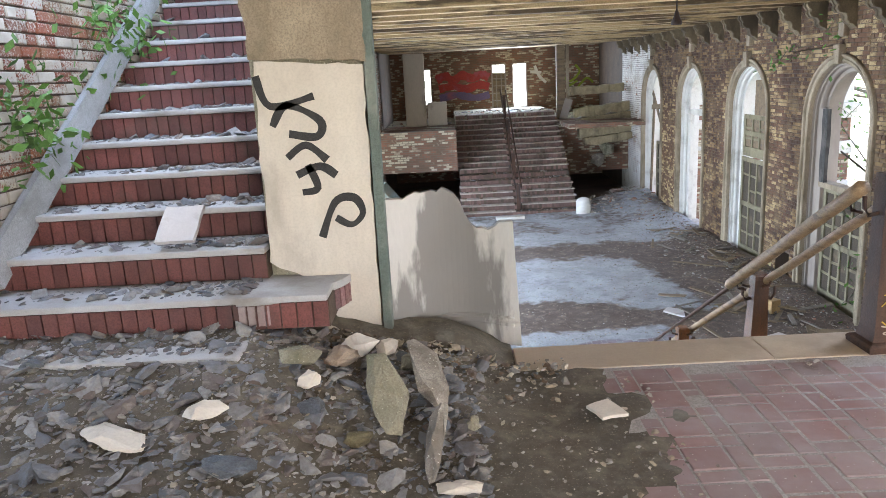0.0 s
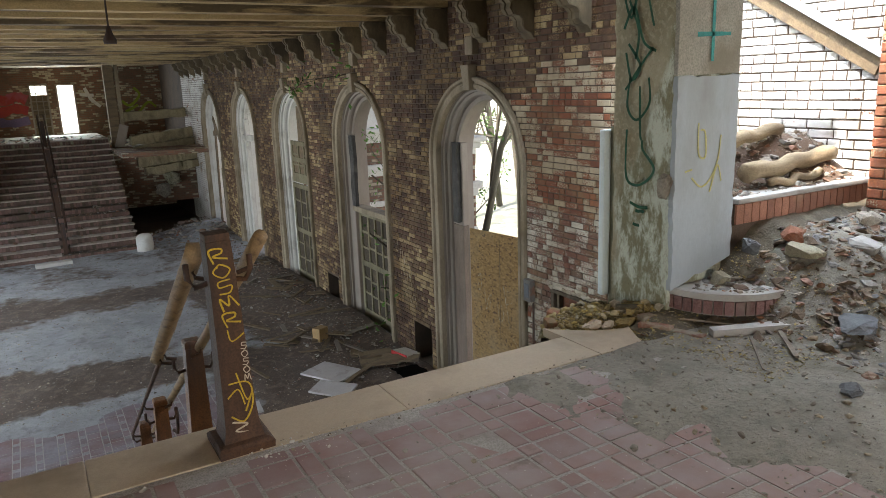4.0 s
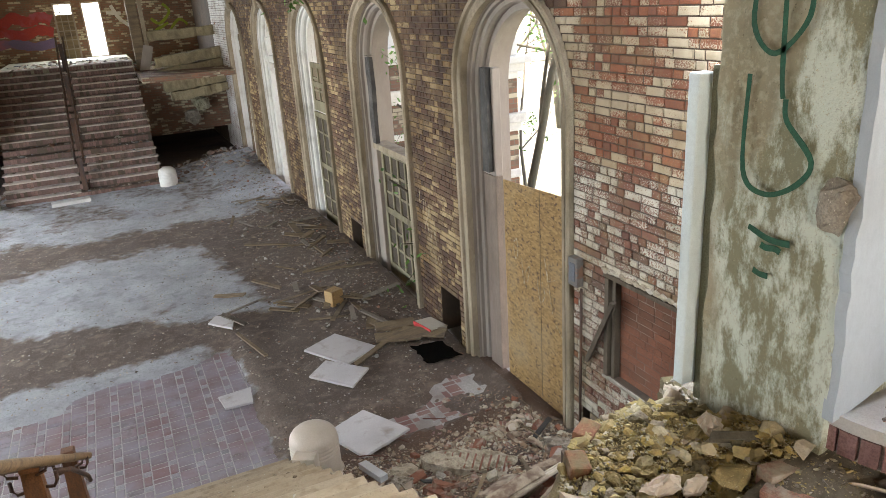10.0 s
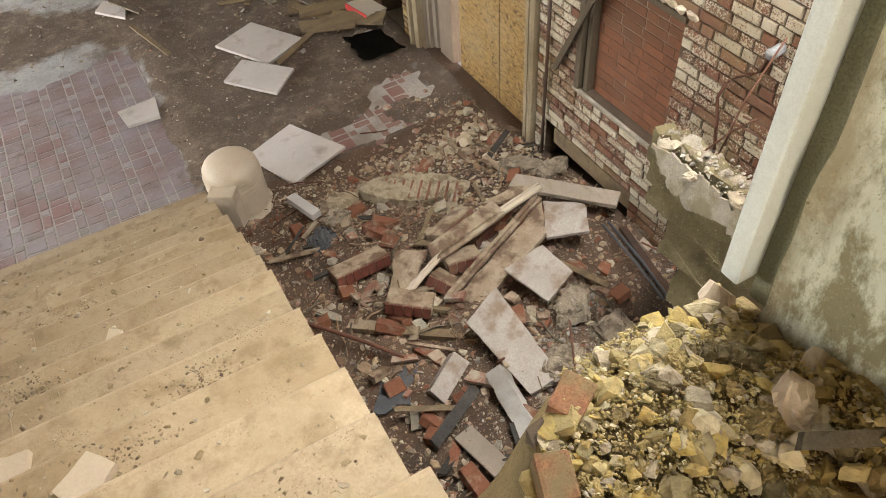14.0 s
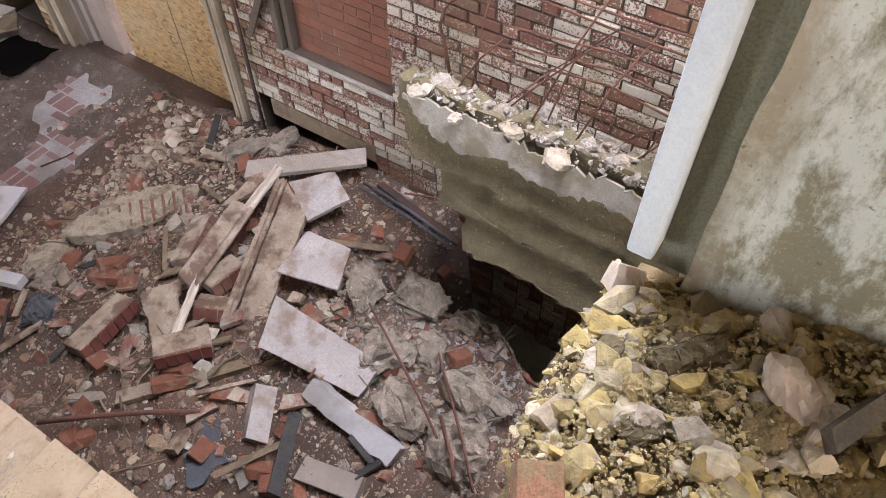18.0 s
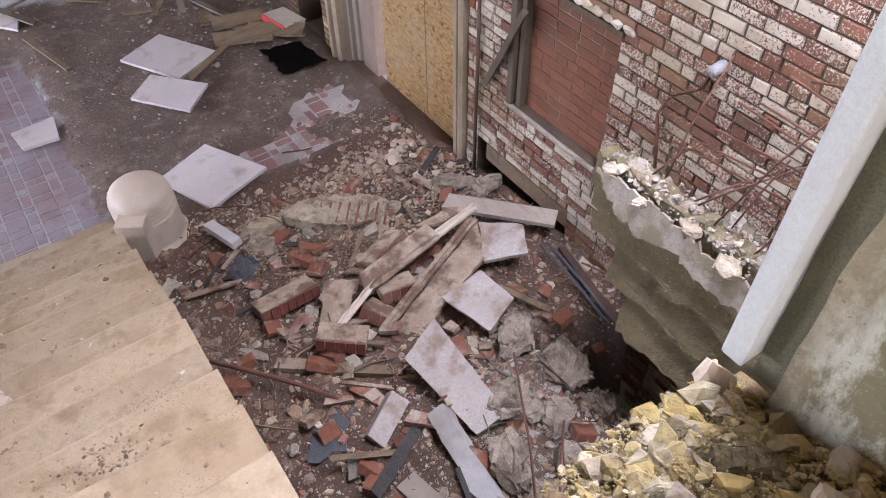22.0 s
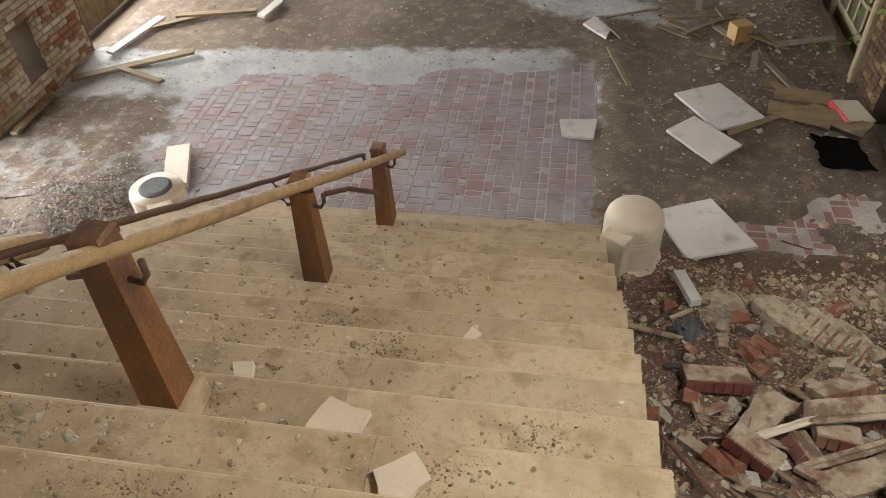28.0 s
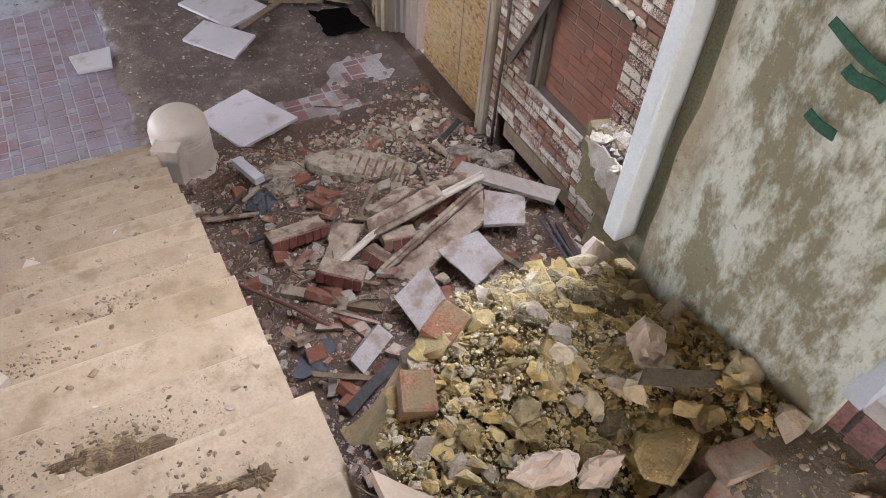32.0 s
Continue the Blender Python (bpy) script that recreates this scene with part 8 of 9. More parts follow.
scatter("landing_grit", 12000, land_stone, (0.007, 0.042), [M_GRAVEL, M_GRAVEL, M_CRUMB], 81, "grit and crumbs over the landing", "gravel", sink=0.05)


def left_debris(r):
    x, y = r.uniform(WL + 0.05, 0.1), r.uniform(1.0, 3.4)
    if x > -0.5 and y < 2.3:
        return None
    return (x, y, land_height(x, y))


scatter("slate_grit", 4000, left_debris, (0.01, 0.04), [M_SLATES, M_SLATES, M_GRAVEL], 80, "grit below the west stairs", "gravel")
scatter("slate_debris", 5200, left_debris, (0.03, 0.17), [M_SLATES], 82, "slates, plaster and grit below the west stairs", "rubble", flat=0.4)


structure(dust_sheet("parapet_dirt", -1.0, SX0 - 0.005, 3.42, 4.04, 0.05, lambda x, y: land_height(x, 3.40) - 0.01 + 0.05 * smooth(3.4, 3.65, y) * smooth(0.28, 0.1, x) + 0.015 * rough_noise(x, y, 7.0, 3.0) - 0.10 * smooth(3.85, 4.04, y), lambda x, y: 0.2, M_LANDGROUND), "dirt heaped against the foot of the parapet", "ground")


def parapet_foot(r):
    x, y = r.uniform(-0.9, 0.55), 3.50 - abs(r.normal(0, 0.22))
    return (x, y, land_height(x, min(y, 3.40)) + 0.035 * smooth(3.3, 3.5, y))


scatter("parapet_rubble", 900, parapet_foot, (0.010, 0.085), [M_SLATES, M_BROWNLITTER, M_GRAVEL, M_CRUMB], 91, "broken plaster, slate and grit below the parapet", "rubble", flat=0.6)


def right_debris(r):
    x, y = r.uniform(4.95, WX - 0.05), r.uniform(1.7, 3.62)
    return (x, y, land_height(x, min(y, 3.4)))


scatter("east_debris", 5200, right_debris, (0.010, 0.13), [M_SLATES, M_SLATES, M_BROWNLITTER, M_BROWNLITTER, M_RUBBLE], 83, "broken slate, stone and plaster by the east stairs", "rubble", flat=0.5)


def on_curve(r):
    a, q = r.uniform(3.4, 5.0), 0.40 * r.random() ** 0.6
    x, y = 5.33 + q * math.cos(a), 3.66 + q * math.sin(a)
    return (x, y, 0.20) if y < 3.64 else None


scatter("curve_debris", 170, on_curve, (0.02, 0.13), [M_SLATES, M_RUBBLE, M_GRAVEL], 88, "bits of slate and plaster on the curved step", "rubble", flat=0.6)


def on_steps_w(r):
    k = int(r.integers(1, 15))
    z, y = UP[k - 1]
    x = WL + 0.05 + (1.35 * r.random() if r.random() < 0.5 else 1.35 * (1 - 0.4 * r.random() ** 2))
    return (x, y + 0.07 + 0.25 * r.random(), z)


scatter("step_slates", 5200, on_steps_w, (0.02, 0.16), [M_SLATES], 84, "slates and plaster bits lying on the west stairs", "rubble", flat=0.35)


def stair_earth(x, y):
    return 0.685 + 0.30 * smooth(3.72, 4.25, y + 0.10 * math.sin(5 * x)) + 0.04 * rough_noise(x, y, 5.0, 9.0)


structure(field("stair_earth", 5.40, WX - 0.01, 3.70, 4.32, 0.05, stair_earth, M_DIRT), "brown earth and roots on the broken east stairs", "ground")


def on_steps_e(r):
    x, y = r.uniform(5.42, WX - 0.08), r.uniform(3.68, 4.3)
    return (x, y, stair_earth(x, y) if y > 3.72 else 0.688)


scatter("step_rubble", 900, on_steps_e, (0.015, 0.15), [M_RUBBLE, M_BROWNLITTER, M_GRAVEL], 85, "rubble and earth on the broken east stairs", "rubble", flat=0.6)


def door_edge(r):
    x, y = r.uniform(4.5, 6.7), r.uniform(8.2, 10.3)
    b = bare(x, y)
    return (x, y, hall_height(x, y) + 0.004) if 0.02 < b < 0.25 + 0.6 * r.random() ** 3 else None


scatter("door_grit", 9000, door_edge, (0.006, 0.028), [M_EARTHCRUMB, M_EARTHCRUMB, M_DIRT], 54, "earthy grit drifting over the bare pavers by the door", "gravel", sink=0.1)


M_TANCRUMB = rubble_mat("tan_crumbs", ((0.34, 0.25, 0.14), (0.22, 0.16, 0.09), (0.46, 0.37, 0.24), (0.14, 0.10, 0.06)))


M_BROWNCRUMB = rubble_mat("brown_crumbs", ((0.11, 0.075, 0.045), (0.17, 0.115, 0.065), (0.075, 0.05, 0.035)))


def post_chips(r):
    a = r.normal(0, 1)
    return (2.36 + 0.16 * a, 3.40 + 0.05 * r.normal(0, 1) + 0.02 * a, 0.008)


scatter("post_chips", 130, post_chips, (0.006, 0.026), [M_STONE_W, M_CRUMB], 141, "white chips lying round the newel post's foot", "chips", flat=0.7, sink=0.1)


def nosing_chips(r):
    return (2.3 + 2.2 * r.random() ** 0.7, 3.425 + 0.022 * r.normal(0, 1), 0.006)


scatter("nosing_chips", 420, nosing_chips, (0.004, 0.016), [M_CRUMB, M_BROWNCHIP, M_GRAVEL], 142, "fine grit along the stone nosing", "grit", flat=0.7, sink=0.1)


def step_stone(r):
    i = int(r.integers(1, 10))
    return (0.4 + 3.2 * r.random() ** 0.8, EDGE + TREAD * (i - 1) + TREAD * r.uniform(0.1, 0.9), -RISE * i + 0.004)


scatter("stair_stones", 170, step_stone, (0.02, 0.07), [M_TANCRUMB, M_CRUMB, M_BROWNCRUMB], 144, "tan stones and plaster lumps lying on the treads", "stones", sink=0.15)


def on_stairs(r):
    k = int(r.integers(1, 17))
    x = r.uniform(SX0 + 0.05, SX1 - 0.05)
    if r.random() < 0.45:
        x = 2.4 + r.normal(0, 0.35)
    if not SX0 + 0.03 < x < SX1 - 0.03:
        return None
    return (x, EDGE + TREAD * (k - 1) + 0.02 + 0.28 * r.random(), -RISE * k)


scatter("stair_crumbs", 7000, on_stairs, (0.006, 0.050), [M_CRUMB, M_TANCRUMB], 86, "stone crumbs on the stairs", "gravel", flat=0.8)


CLUMPS = ((3.85, 2), (3.55, 1), (3.2, 3), (2.9, 2), (3.68, 3), (2.55, 4), (2.3, 6), (2.0, 3), (3.95, 1), (3.0, 8), (2.6, 9), (3.4, 5), (1.7, 5), (3.1, 11), (3.7, 6))


def in_clump(r):
    x, k = CLUMPS[int(r.integers(len(CLUMPS)))]
    dy = r.normal(0.18, 0.05)
    x = x + r.normal(0, 0.07 + 0.12 * (r.random() < 0.4))
    return (x, EDGE + TREAD * (k - 1) + min(0.29, max(0.03, dy)), -RISE * k) if x < SX1 - 0.04 else None


scatter("stair_dirt", 8500, in_clump, (0.004, 0.020), [M_TANCRUMB, M_TANCRUMB, M_TANCRUMB, M_BROWNCRUMB], 90, "clumps of brown dirt and crumbs on the steps", "dirt", flat=0.8, sink=0.0)


def earth_patches():
    """Low ragged mounds of soil drifted against the risers."""
    r = np.random.default_rng(94)
    vs, fs = [], []
    for x, k in [q for q in CLUMPS if q[1] <= 3 and q[0] > 2.8]:
        for _ in range(4):
            cx, cy = min(x + r.normal(0, 0.09), SX1 - 0.16), EDGE + TREAD * (k - 1) + 0.15 + r.normal(0, 0.02)
            a, b, seed = r.uniform(0.03, 0.11), r.uniform(0.018, 0.05), r.uniform(0, 50)
            base = len(vs)
            vs.append((cx, cy, -RISE * k + 0.010))
            for ring, h in ((0.35, 0.011), (0.7, 0.006), (1.0, -0.003)):
                for i in range(28):
                    t = 2 * math.pi * i / 28
                    w = ring * (1 + 0.55 * noise.fractal(Vector((math.cos(t) * 1.6, math.sin(t) * 1.6, seed)), 0.8, 2.0, 4))
                    y = min(max(cy + b * w * math.sin(t), EDGE + TREAD * (k - 1) + 0.012), EDGE + TREAD * k - 0.02)
                    vs.append((cx + a * w * math.cos(t), y, -RISE * k + h + (0.005 * r.random() if h > 0 else 0)))
            for i in range(28):
                j = (i + 1) % 28
                fs.append((base, base + 1 + i, base + 1 + j))
                for q in (1, 29):
                    fs.append((base + q + i, base + q + 28 + i, base + q + 28 + j))
                    fs.append((base + q + i, base + q + 28 + j, base + q + j))
    ob = raw("stair_earth", vs, fs, [worn("stair_soil", (0.17, 0.115, 0.06), (0.11, 0.072, 0.038), (0.26, 0.19, 0.105), 14.0, 90.0, 0.95, 1.0, 90.0, (0.5, 0.6), 22.0)])
    tagged(ob, "brown soil drifted in patches on the steps", "dirt", kind="stuff")


earth_patches()


def on_upper(r):
    k = int(r.integers(1, 6))
    return (1.45 + r.normal(0, 0.45), EDGE + TREAD * (k - 1) + 0.03 + 0.26 * r.random(), -RISE * k)


scatter("stair_rubble", 700, on_upper, (0.012, 0.085), [M_CRUMB], 87, "tan rubble on the upper stairs", "rubble", flat=0.9)
for k, (x, i, s) in enumerate(((2.97, 6, 0.24), (3.28, 5, 0.2), (3.05, 3, 0.30), (2.62, 3, 0.2), (2.95, 4, 0.10), (3.35, 9, 0.10), (2.45, 7, 0.12))):
    y = EDGE + TREAD * (i - 1) + 0.14
    o = ragged([(-s / 2, -s * 0.3), (s * 0.4, -s * 0.35), (s / 2, s * 0.2), (-s * 0.2, s * 0.4)], np.random.default_rng(k), 0.05, 0.01)
    bm = bmesh.new()
    sheet(bm, o, 0.035)
    soften(bm, 0.004)
    ob = tagged(part("stone_flake", bm, M_CREAM), "flat broken stone flake lying on a step", "stone", "flakes on the stairs")
    ob.matrix_world = pose(x, y, -RISE * i + 0.006, 4, -3, 50 * k)
tagged(chunk("stone_lump", "grey weathered stone lying on the second step", "stone", M_CONC, (4.02, 3.90, -RISE + 0.05), (0.20, 0.10, 0.09), (0, 0, 25), 88, 0.006))
for k, (x, y, sx, sy, sz, a, tilt, mat) in enumerate(((-0.32, 2.86, 0.17, 0.55, 0.06, 16, 30, M_CONC), (-0.14, 2.98, 0.15, 0.48, 0.06, 22, 26, M_CONC_PALE), (-0.10, 2.55, 0.09, 0.42, 0.08, -6, 24, M_CONC_PALE), (-0.48, 3.30, 0.24, 0.16, 0.10, 50, 10, M_PLASTER), (-0.72, 3.05, 0.20, 0.14, 0.09, 10, 0, M_CONC),
                                                         (-0.36, 3.36, 0.16, 0.12, 0.09, 70, 0, M_PLASTER), (-0.02, 2.36, 0.20, 0.09, 0.04, 8, 0, M_PLASTER), (-1.35, 2.5, 0.34, 0.13, 0.04, -25, 5, M_PLASTER), (-1.02, 2.62, 0.18, 0.12, 0.05, 40, 5, M_PLASTER), (-0.62, 2.75, 0.16, 0.14, 0.05, 0, 0, M_SLATE), (-1.45, 2.1, 0.2, 0.08, 0.12, 30, 10, M_CONC_PALE),
                                                         (-0.55, 3.12, 0.18, 0.13, 0.10, 25, 12, M_STAINED), (-0.66, 2.92, 0.13, 0.10, 0.07, 80, 0, M_PLASTER), (-0.22, 3.22, 0.16, 0.10, 0.08, 35, 0, M_CONC), (-0.42, 2.62, 0.14, 0.10, 0.06, 15, 0, M_OLIVE), (0.05, 2.78, 0.13, 0.08, 0.05, 60, 0, M_CONC), (-0.85, 2.35, 0.2, 0.14, 0.05, 20, 6, M_SLATE))):
    chunk("plaster_slab", "broken slab of concrete and plaster below the west pier", "slab", mat, (x, y, land_height(x, y) + sz * 0.4 + abs(sy * math.sin(radians(tilt))) * 0.35), (sx, sy, sz), (tilt, 6, a), 300 + k, 0.006, "slabs by the west pier")
plate("stone_flake", "pale flat stone flake on the dirt", "stone", M_PLASTER, [(0.55, 2.93, 0.035), (0.66, 3.0, 0.03), (0.72, 2.86, 0.03), (0.60, 2.82, 0.03)], 0.014, broken=0.008, seed=9)
plate("white_tile", "square white tile on the west steps", "tile", M_MARBLE, [(-1.56, 3.66, 0.72), (-1.36, 3.67, 0.72), (-1.33, 3.82, 0.88), (-1.53, 3.81, 0.88)], 0.03, broken=0.004, seed=10)
for k, (x, y, sx, sy, sz, a, mat) in enumerate(((5.85, 3.05, 0.24, 0.15, 0.10, 70, M_TREAD_GREY), (5.55, 3.25, 0.24, 0.16, 0.11, 100, M_CONC), (5.62, 3.38, 0.16, 0.14, 0.12, 30, M_BRICKBAT), (6.1, 2.9, 0.34, 0.13, 0.10, 15, M_CONC), (6.3, 3.3, 0.24, 0.16, 0.10, 40, M_CONC_PALE), (5.3, 2.75, 0.3, 0.2, 0.08, 10, M_SLATE), (5.42, 2.35, 0.3, 0.2, 0.09, 60, M_SLATE), (6.2, 2.45, 0.35, 0.22, 0.1, 5, M_SLATE), (4.72, 2.42, 0.14, 0.1, 0.05, 5, M_SLATE), (5.16, 3.54, 0.15, 0.12, 0.08, 20, M_CONC), (5.36, 3.48, 0.16, 0.12, 0.09, 65, M_SLATE))):
    chunk("rubble_stone", "broken stone and slate by the east stairs", "stone", mat, (x, y, land_height(x, min(y, 3.43)) + sz * 0.3 + (0.16 if y > 3.4 and x < 5.5 else 0.0)), (sx, sy, sz), (8, -6, a), 340 + k, 0.008, "stones by the east stairs")
plank("stone_kerb", "long grey stone kerb lying on the debris", "kerb", M_TREAD_GREY, (5.60, 3.28, 0.26), (6.36, 3.30, 0.42), 0.17, 0.08, 6, seed=11)
plank("stone_kerb", "low grey stone strip half sunk in the grit", "kerb", M_TREAD_GREY, (4.82, 3.30, 0.022), (5.38, 3.00, 0.05), 0.07, 0.05, 0, seed=12)
plank("stick", "thin dry stick on the landing", "stick", M_GREYBOARD, (4.60, 2.80, 0.02), (4.92, 3.12, 0.03), 0.010, 0.008, 0)
plank("stick", "split pale lath on the landing grit", "stick", M_GREYBOARD, (4.86, 2.80, 0.03), (5.08, 3.05, 0.05), 0.026, 0.010, 0, seed=3)
for k, (a, b2, rad) in enumerate((((5.50, 3.98, 0.98), (6.45, 4.12, 1.04), 0.055), ((5.72, 3.80, 0.80), (6.74, 3.88, 0.86), 0.065), ((5.9, 3.74, 0.72), (6.5, 3.78, 0.75), 0.03))):
    A, B = Vector(a), Vector(b2)
    bm = bmesh.new()
    tube(bm, [A.lerp(B, t / 12) + Vector((0, 0.02 * math.sin(t * 0.9 + k), 0.012 * math.sin(t * 1.3))) for t in range(13)], rad, 12, 0.8)
    for v in bm.verts:
        v.co += Vector((0, 1, 1)) * 0.012 * noise.noise(v.co * Vector((6, 30, 30)))
    tagged(part("log", bm, M_LOG, smooth=True), "bleached rotten log lying over the east steps", "log", "logs on the east stairs")
chunk("wrapped_bundle", "grey plastic-wrapped bundle on the debris", "bundle", M_PLASTIC, (6.25, 2.75, 0.50), (0.55, 0.42, 0.36), (0, 0, 20), 399, 0.004)

M_TILE_TAN = worn("bleached_edge_tile", (0.42, 0.27, 0.19), (0.36, 0.22, 0.16), (0.5, 0.42, 0.33), 4.0, 30.0, 0.8, 0.3)

# ---- upper remnant over the bay, hanging lamp wire ----
up = empty("upper_step_remnant", "broken upper steps with tiled risers and dry roots", "stairs")
for k, (x0, x1, y, z) in enumerate(((5.05, 6.0, 5.62, 2.34), (4.9, 5.9, 5.95, 2.56))):
    slab("tread", M_STONE, x0, y, z - 0.03, x1, y + 0.30, z, up, "", 0.01)
    for i in range(12):
        slab("edge_tile", M_TILE_TAN, x0 + i * 0.08 + 0.004, y + 0.005, z - 0.11, x0 + i * 0.08 + 0.074, y + 0.02, z - 0.034, up)
    slab("step_core", M_MORTAR, x0, y + 0.021, z - 0.15, x1, y + 0.30, z - 0.031, up)
slab("carrying_beam", M_BEAM, 4.6, 5.9, 2.36, WX, 6.1, 2.44, up)
lamp = empty("pendant_lamp", "dead pendant lamp holder on a wire", "lamp")
bm = bmesh.new()
tube(bm, [(0, 0, 0), (0, 0, 0.5)], 0.008)
part("wire", bm, M_RUST, lamp)
bm = bmesh.new()
lathe(bm, [(0.05, 0.0), (0.055, 0.03), (0.03, 0.08), (0.015, 0.14)], (0, 0, -0.1), 16)
part("holder", bm, M_RUST, lamp, smooth=True)
lamp.location = (2.35, 7.55, 1.98)

# ---- far end of the hall ----
M_TILE_DULL = worn("sooty_riser_tile", (0.20, 0.115, 0.092), (0.15, 0.085, 0.070), (0.085, 0.06, 0.045), 2.0, 30.0, 0.8, 0.2, vary=0.3, island=True)
M_TREAD_DUST = worn("dusty_limestone", (0.52, 0.44, 0.39), (0.42, 0.34, 0.29), (0.16, 0.13, 0.10), 1.5, 30.0, 0.9, 0.3, vary=0.2)
far = structure(empty("stairs_far", "far brick stairs with missing treads and a middle rail", "stairs"))
rng = np.random.default_rng(91)
for i in range(1, NSTEP + 1):
    z = FL + RISE * i
    y0 = FAR_Y0 + TREAD * (i - 1)
    slab("step", M_MORTAR, 0.34, y0, FL - 0.1, 4.16, FAR_TOP + 0.02, z - 0.03, far) if i == 1 else slab("step", M_MORTAR, 0.34, y0, z - RISE - 0.02, 4.16, y0 + TREAD + 0.3, z - 0.03, far)
    n = 46
    tiles = [(0.34 + 3.82 * j / n + 0.004, y0 - 0.014, z - RISE + 0.01, 0.34 + 3.82 * (j + 1) / n - 0.004, y0 - 0.001, z - 0.045) for j in range(n) if rng.random() > 0.12]
    tagged(boxes("riser_tiles", tiles, M_TILE_DULL, far), "dull red riser tiles", kind="stuff")
    for a, b2 in ((0.3, 2.1), (2.35, 4.2)):
        if rng.random() < (0.95 if i > 7 else 0.6) and not (6 <= i <= 7 and a > 1):
            slab("tread", M_TREAD_DUST, a, y0 - 0.03, z - 0.035, b2, y0 + TREAD, z, far)


def on_far_steps(r):
    i = int(r.integers(1, NSTEP + 1))
    return (r.uniform(0.4, 4.1), FAR_Y0 + TREAD * (i - 1) + TREAD * r.random(), FL + RISE * i - 0.02)


scatter("far_step_rubble", 1500, on_far_steps, (0.03, 0.26), [M_SLATES, M_RUBBLE, M_BROWNLITTER, M_GRAVEL], 94, "broken treads, slates and bricks lying on the far stairs", "rubble", flat=0.5)
for x in (2.12, 2.32):
    bm = bmesh.new()
    tube(bm, [(x, FAR_Y0 + 0.1, FL + 0.9), (x, FAR_TOP, 0.85)], 0.03)
    tagged(part("handrail", bm, M_RUST), "rusty rail up the far stairs", "handrail", "handrails on the far stairs")
for i in (1, 6, 12, 17):
    bm = bmesh.new()
    z = FL + RISE * i
    box(bm, 2.16, FAR_Y0 + TREAD * i - 0.16, z - 0.02, 2.28, FAR_Y0 + TREAD * i - 0.04, z + 0.85)
    tagged(part("newel_post", bm, M_RUST), "rusted post on the far stairs", "post", "posts on the far stairs")
bm = bmesh.new()
box(bm, WL, FAR_TOP, -0.5, WX, FAR_WALL, -0.35)
box(bm, 0.3, FAR_TOP - 0.3, -0.35, 4.2, FAR_WALL, -0.02)
structure(part("far_landing", bm, M_CONC), "far landing heaped with debris", "floor")


def far_debris(r):
    x = r.uniform(WL, WX)
    return (x, r.uniform(FAR_TOP - 0.2, FAR_TOP + 2.5), -0.02 if 0.3 < x < 4.2 else -0.35)


scatter("far_debris", 500, far_debris, (0.06, 0.3), [M_SLATES, M_RUBBLE], 92, "debris on the far landing", "rubble")
bm = bmesh.new()
for x0, x1 in ((WL, 0.28), (4.22, WX)):
    box(bm, x0, 24.9, -1.7, x1, 25.2, -0.3) if x0 < 0 else None
    box(bm, x0, 32.3, FL - 0.2, x1, 32.5, -0.5)
    box(bm, x0, 25.2, -0.5, x1, FAR_TOP, -0.35)
structure(part("far_side_walls", bm, M_FARBRICK), "brick walls beside the far stairs over dark openings", "wall")
structure(slab("far_floor", M_DIRT, WL, 24.8, FL - 0.2, WX, 32.4, FL), "dark floor under the far landing", "floor")
bm = bmesh.new()
holes_x = [(-1.45, -0.62, 0.28, 1.86), (2.06, 2.72, 0.0, 1.93), (2.98, 3.66, 0.0, 1.93)]
xs = sorted({WL - 0.3, WX + 0.3, *[h[k] for h in holes_x for k in (0, 1)]})
for a, b2 in zip(xs, xs[1:]):
    h = [q for q in holes_x if q[0] <= (a + b2) / 2 <= q[1]]
    if h:
        box(bm, a, FAR_WALL, FL, b2, FAR_WALL + 0.4, h[0][2])
        box(bm, a, FAR_WALL, h[0][3], b2, FAR_WALL + 0.4, 3.2)
    else:
        box(bm, a, FAR_WALL, FL, b2, FAR_WALL + 0.4, 3.2)
wall_far = structure(part("wall_north", bm, M_FARBRICK), "far brick wall with spray-paint lettering", "wall")
for n_, (a, b2, z0, z1) in enumerate(holes_x):
    w = structure(empty(f"window_{6 + n_}", "tall far window" if n_ != 2 else "far window with its sash gone", "window"))
    for xx in (a, b2 - 0.06):
        slab("window_frame", M_JAMB, xx, FAR_WALL - 0.03, z0, xx + 0.06, FAR_WALL + 0.1, z1, w)
    slab("window_head", M_JAMB, a, FAR_WALL - 0.03, z1 - 0.06, b2, FAR_WALL + 0.1, z1, w)
    if n_ != 2:
        for k in range(1, 3):
            slab("muntin", M_JAMB, a + (b2 - a) * k / 3 - 0.015, FAR_WALL + 0.02, z0, a + (b2 - a) * k / 3 + 0.015, FAR_WALL + 0.06, z1, w)
        for k in range(1, 6):
            slab("muntin", M_JAMB, a, FAR_WALL + 0.02, z0 + (z1 - z0) * k / 6 - 0.015, b2, FAR_WALL + 0.06, z0 + (z1 - z0) * k / 6 + 0.015, w)
        if n_ == 1:
            slab("boarding", M_WOOD, a, FAR_WALL + 0.12, z0, b2, FAR_WALL + 0.14, z1 - 0.4, w)
FW = on_face(0, FAR_WALL - 0.01, 0, (1, 0, 0), (0, 0, 1))
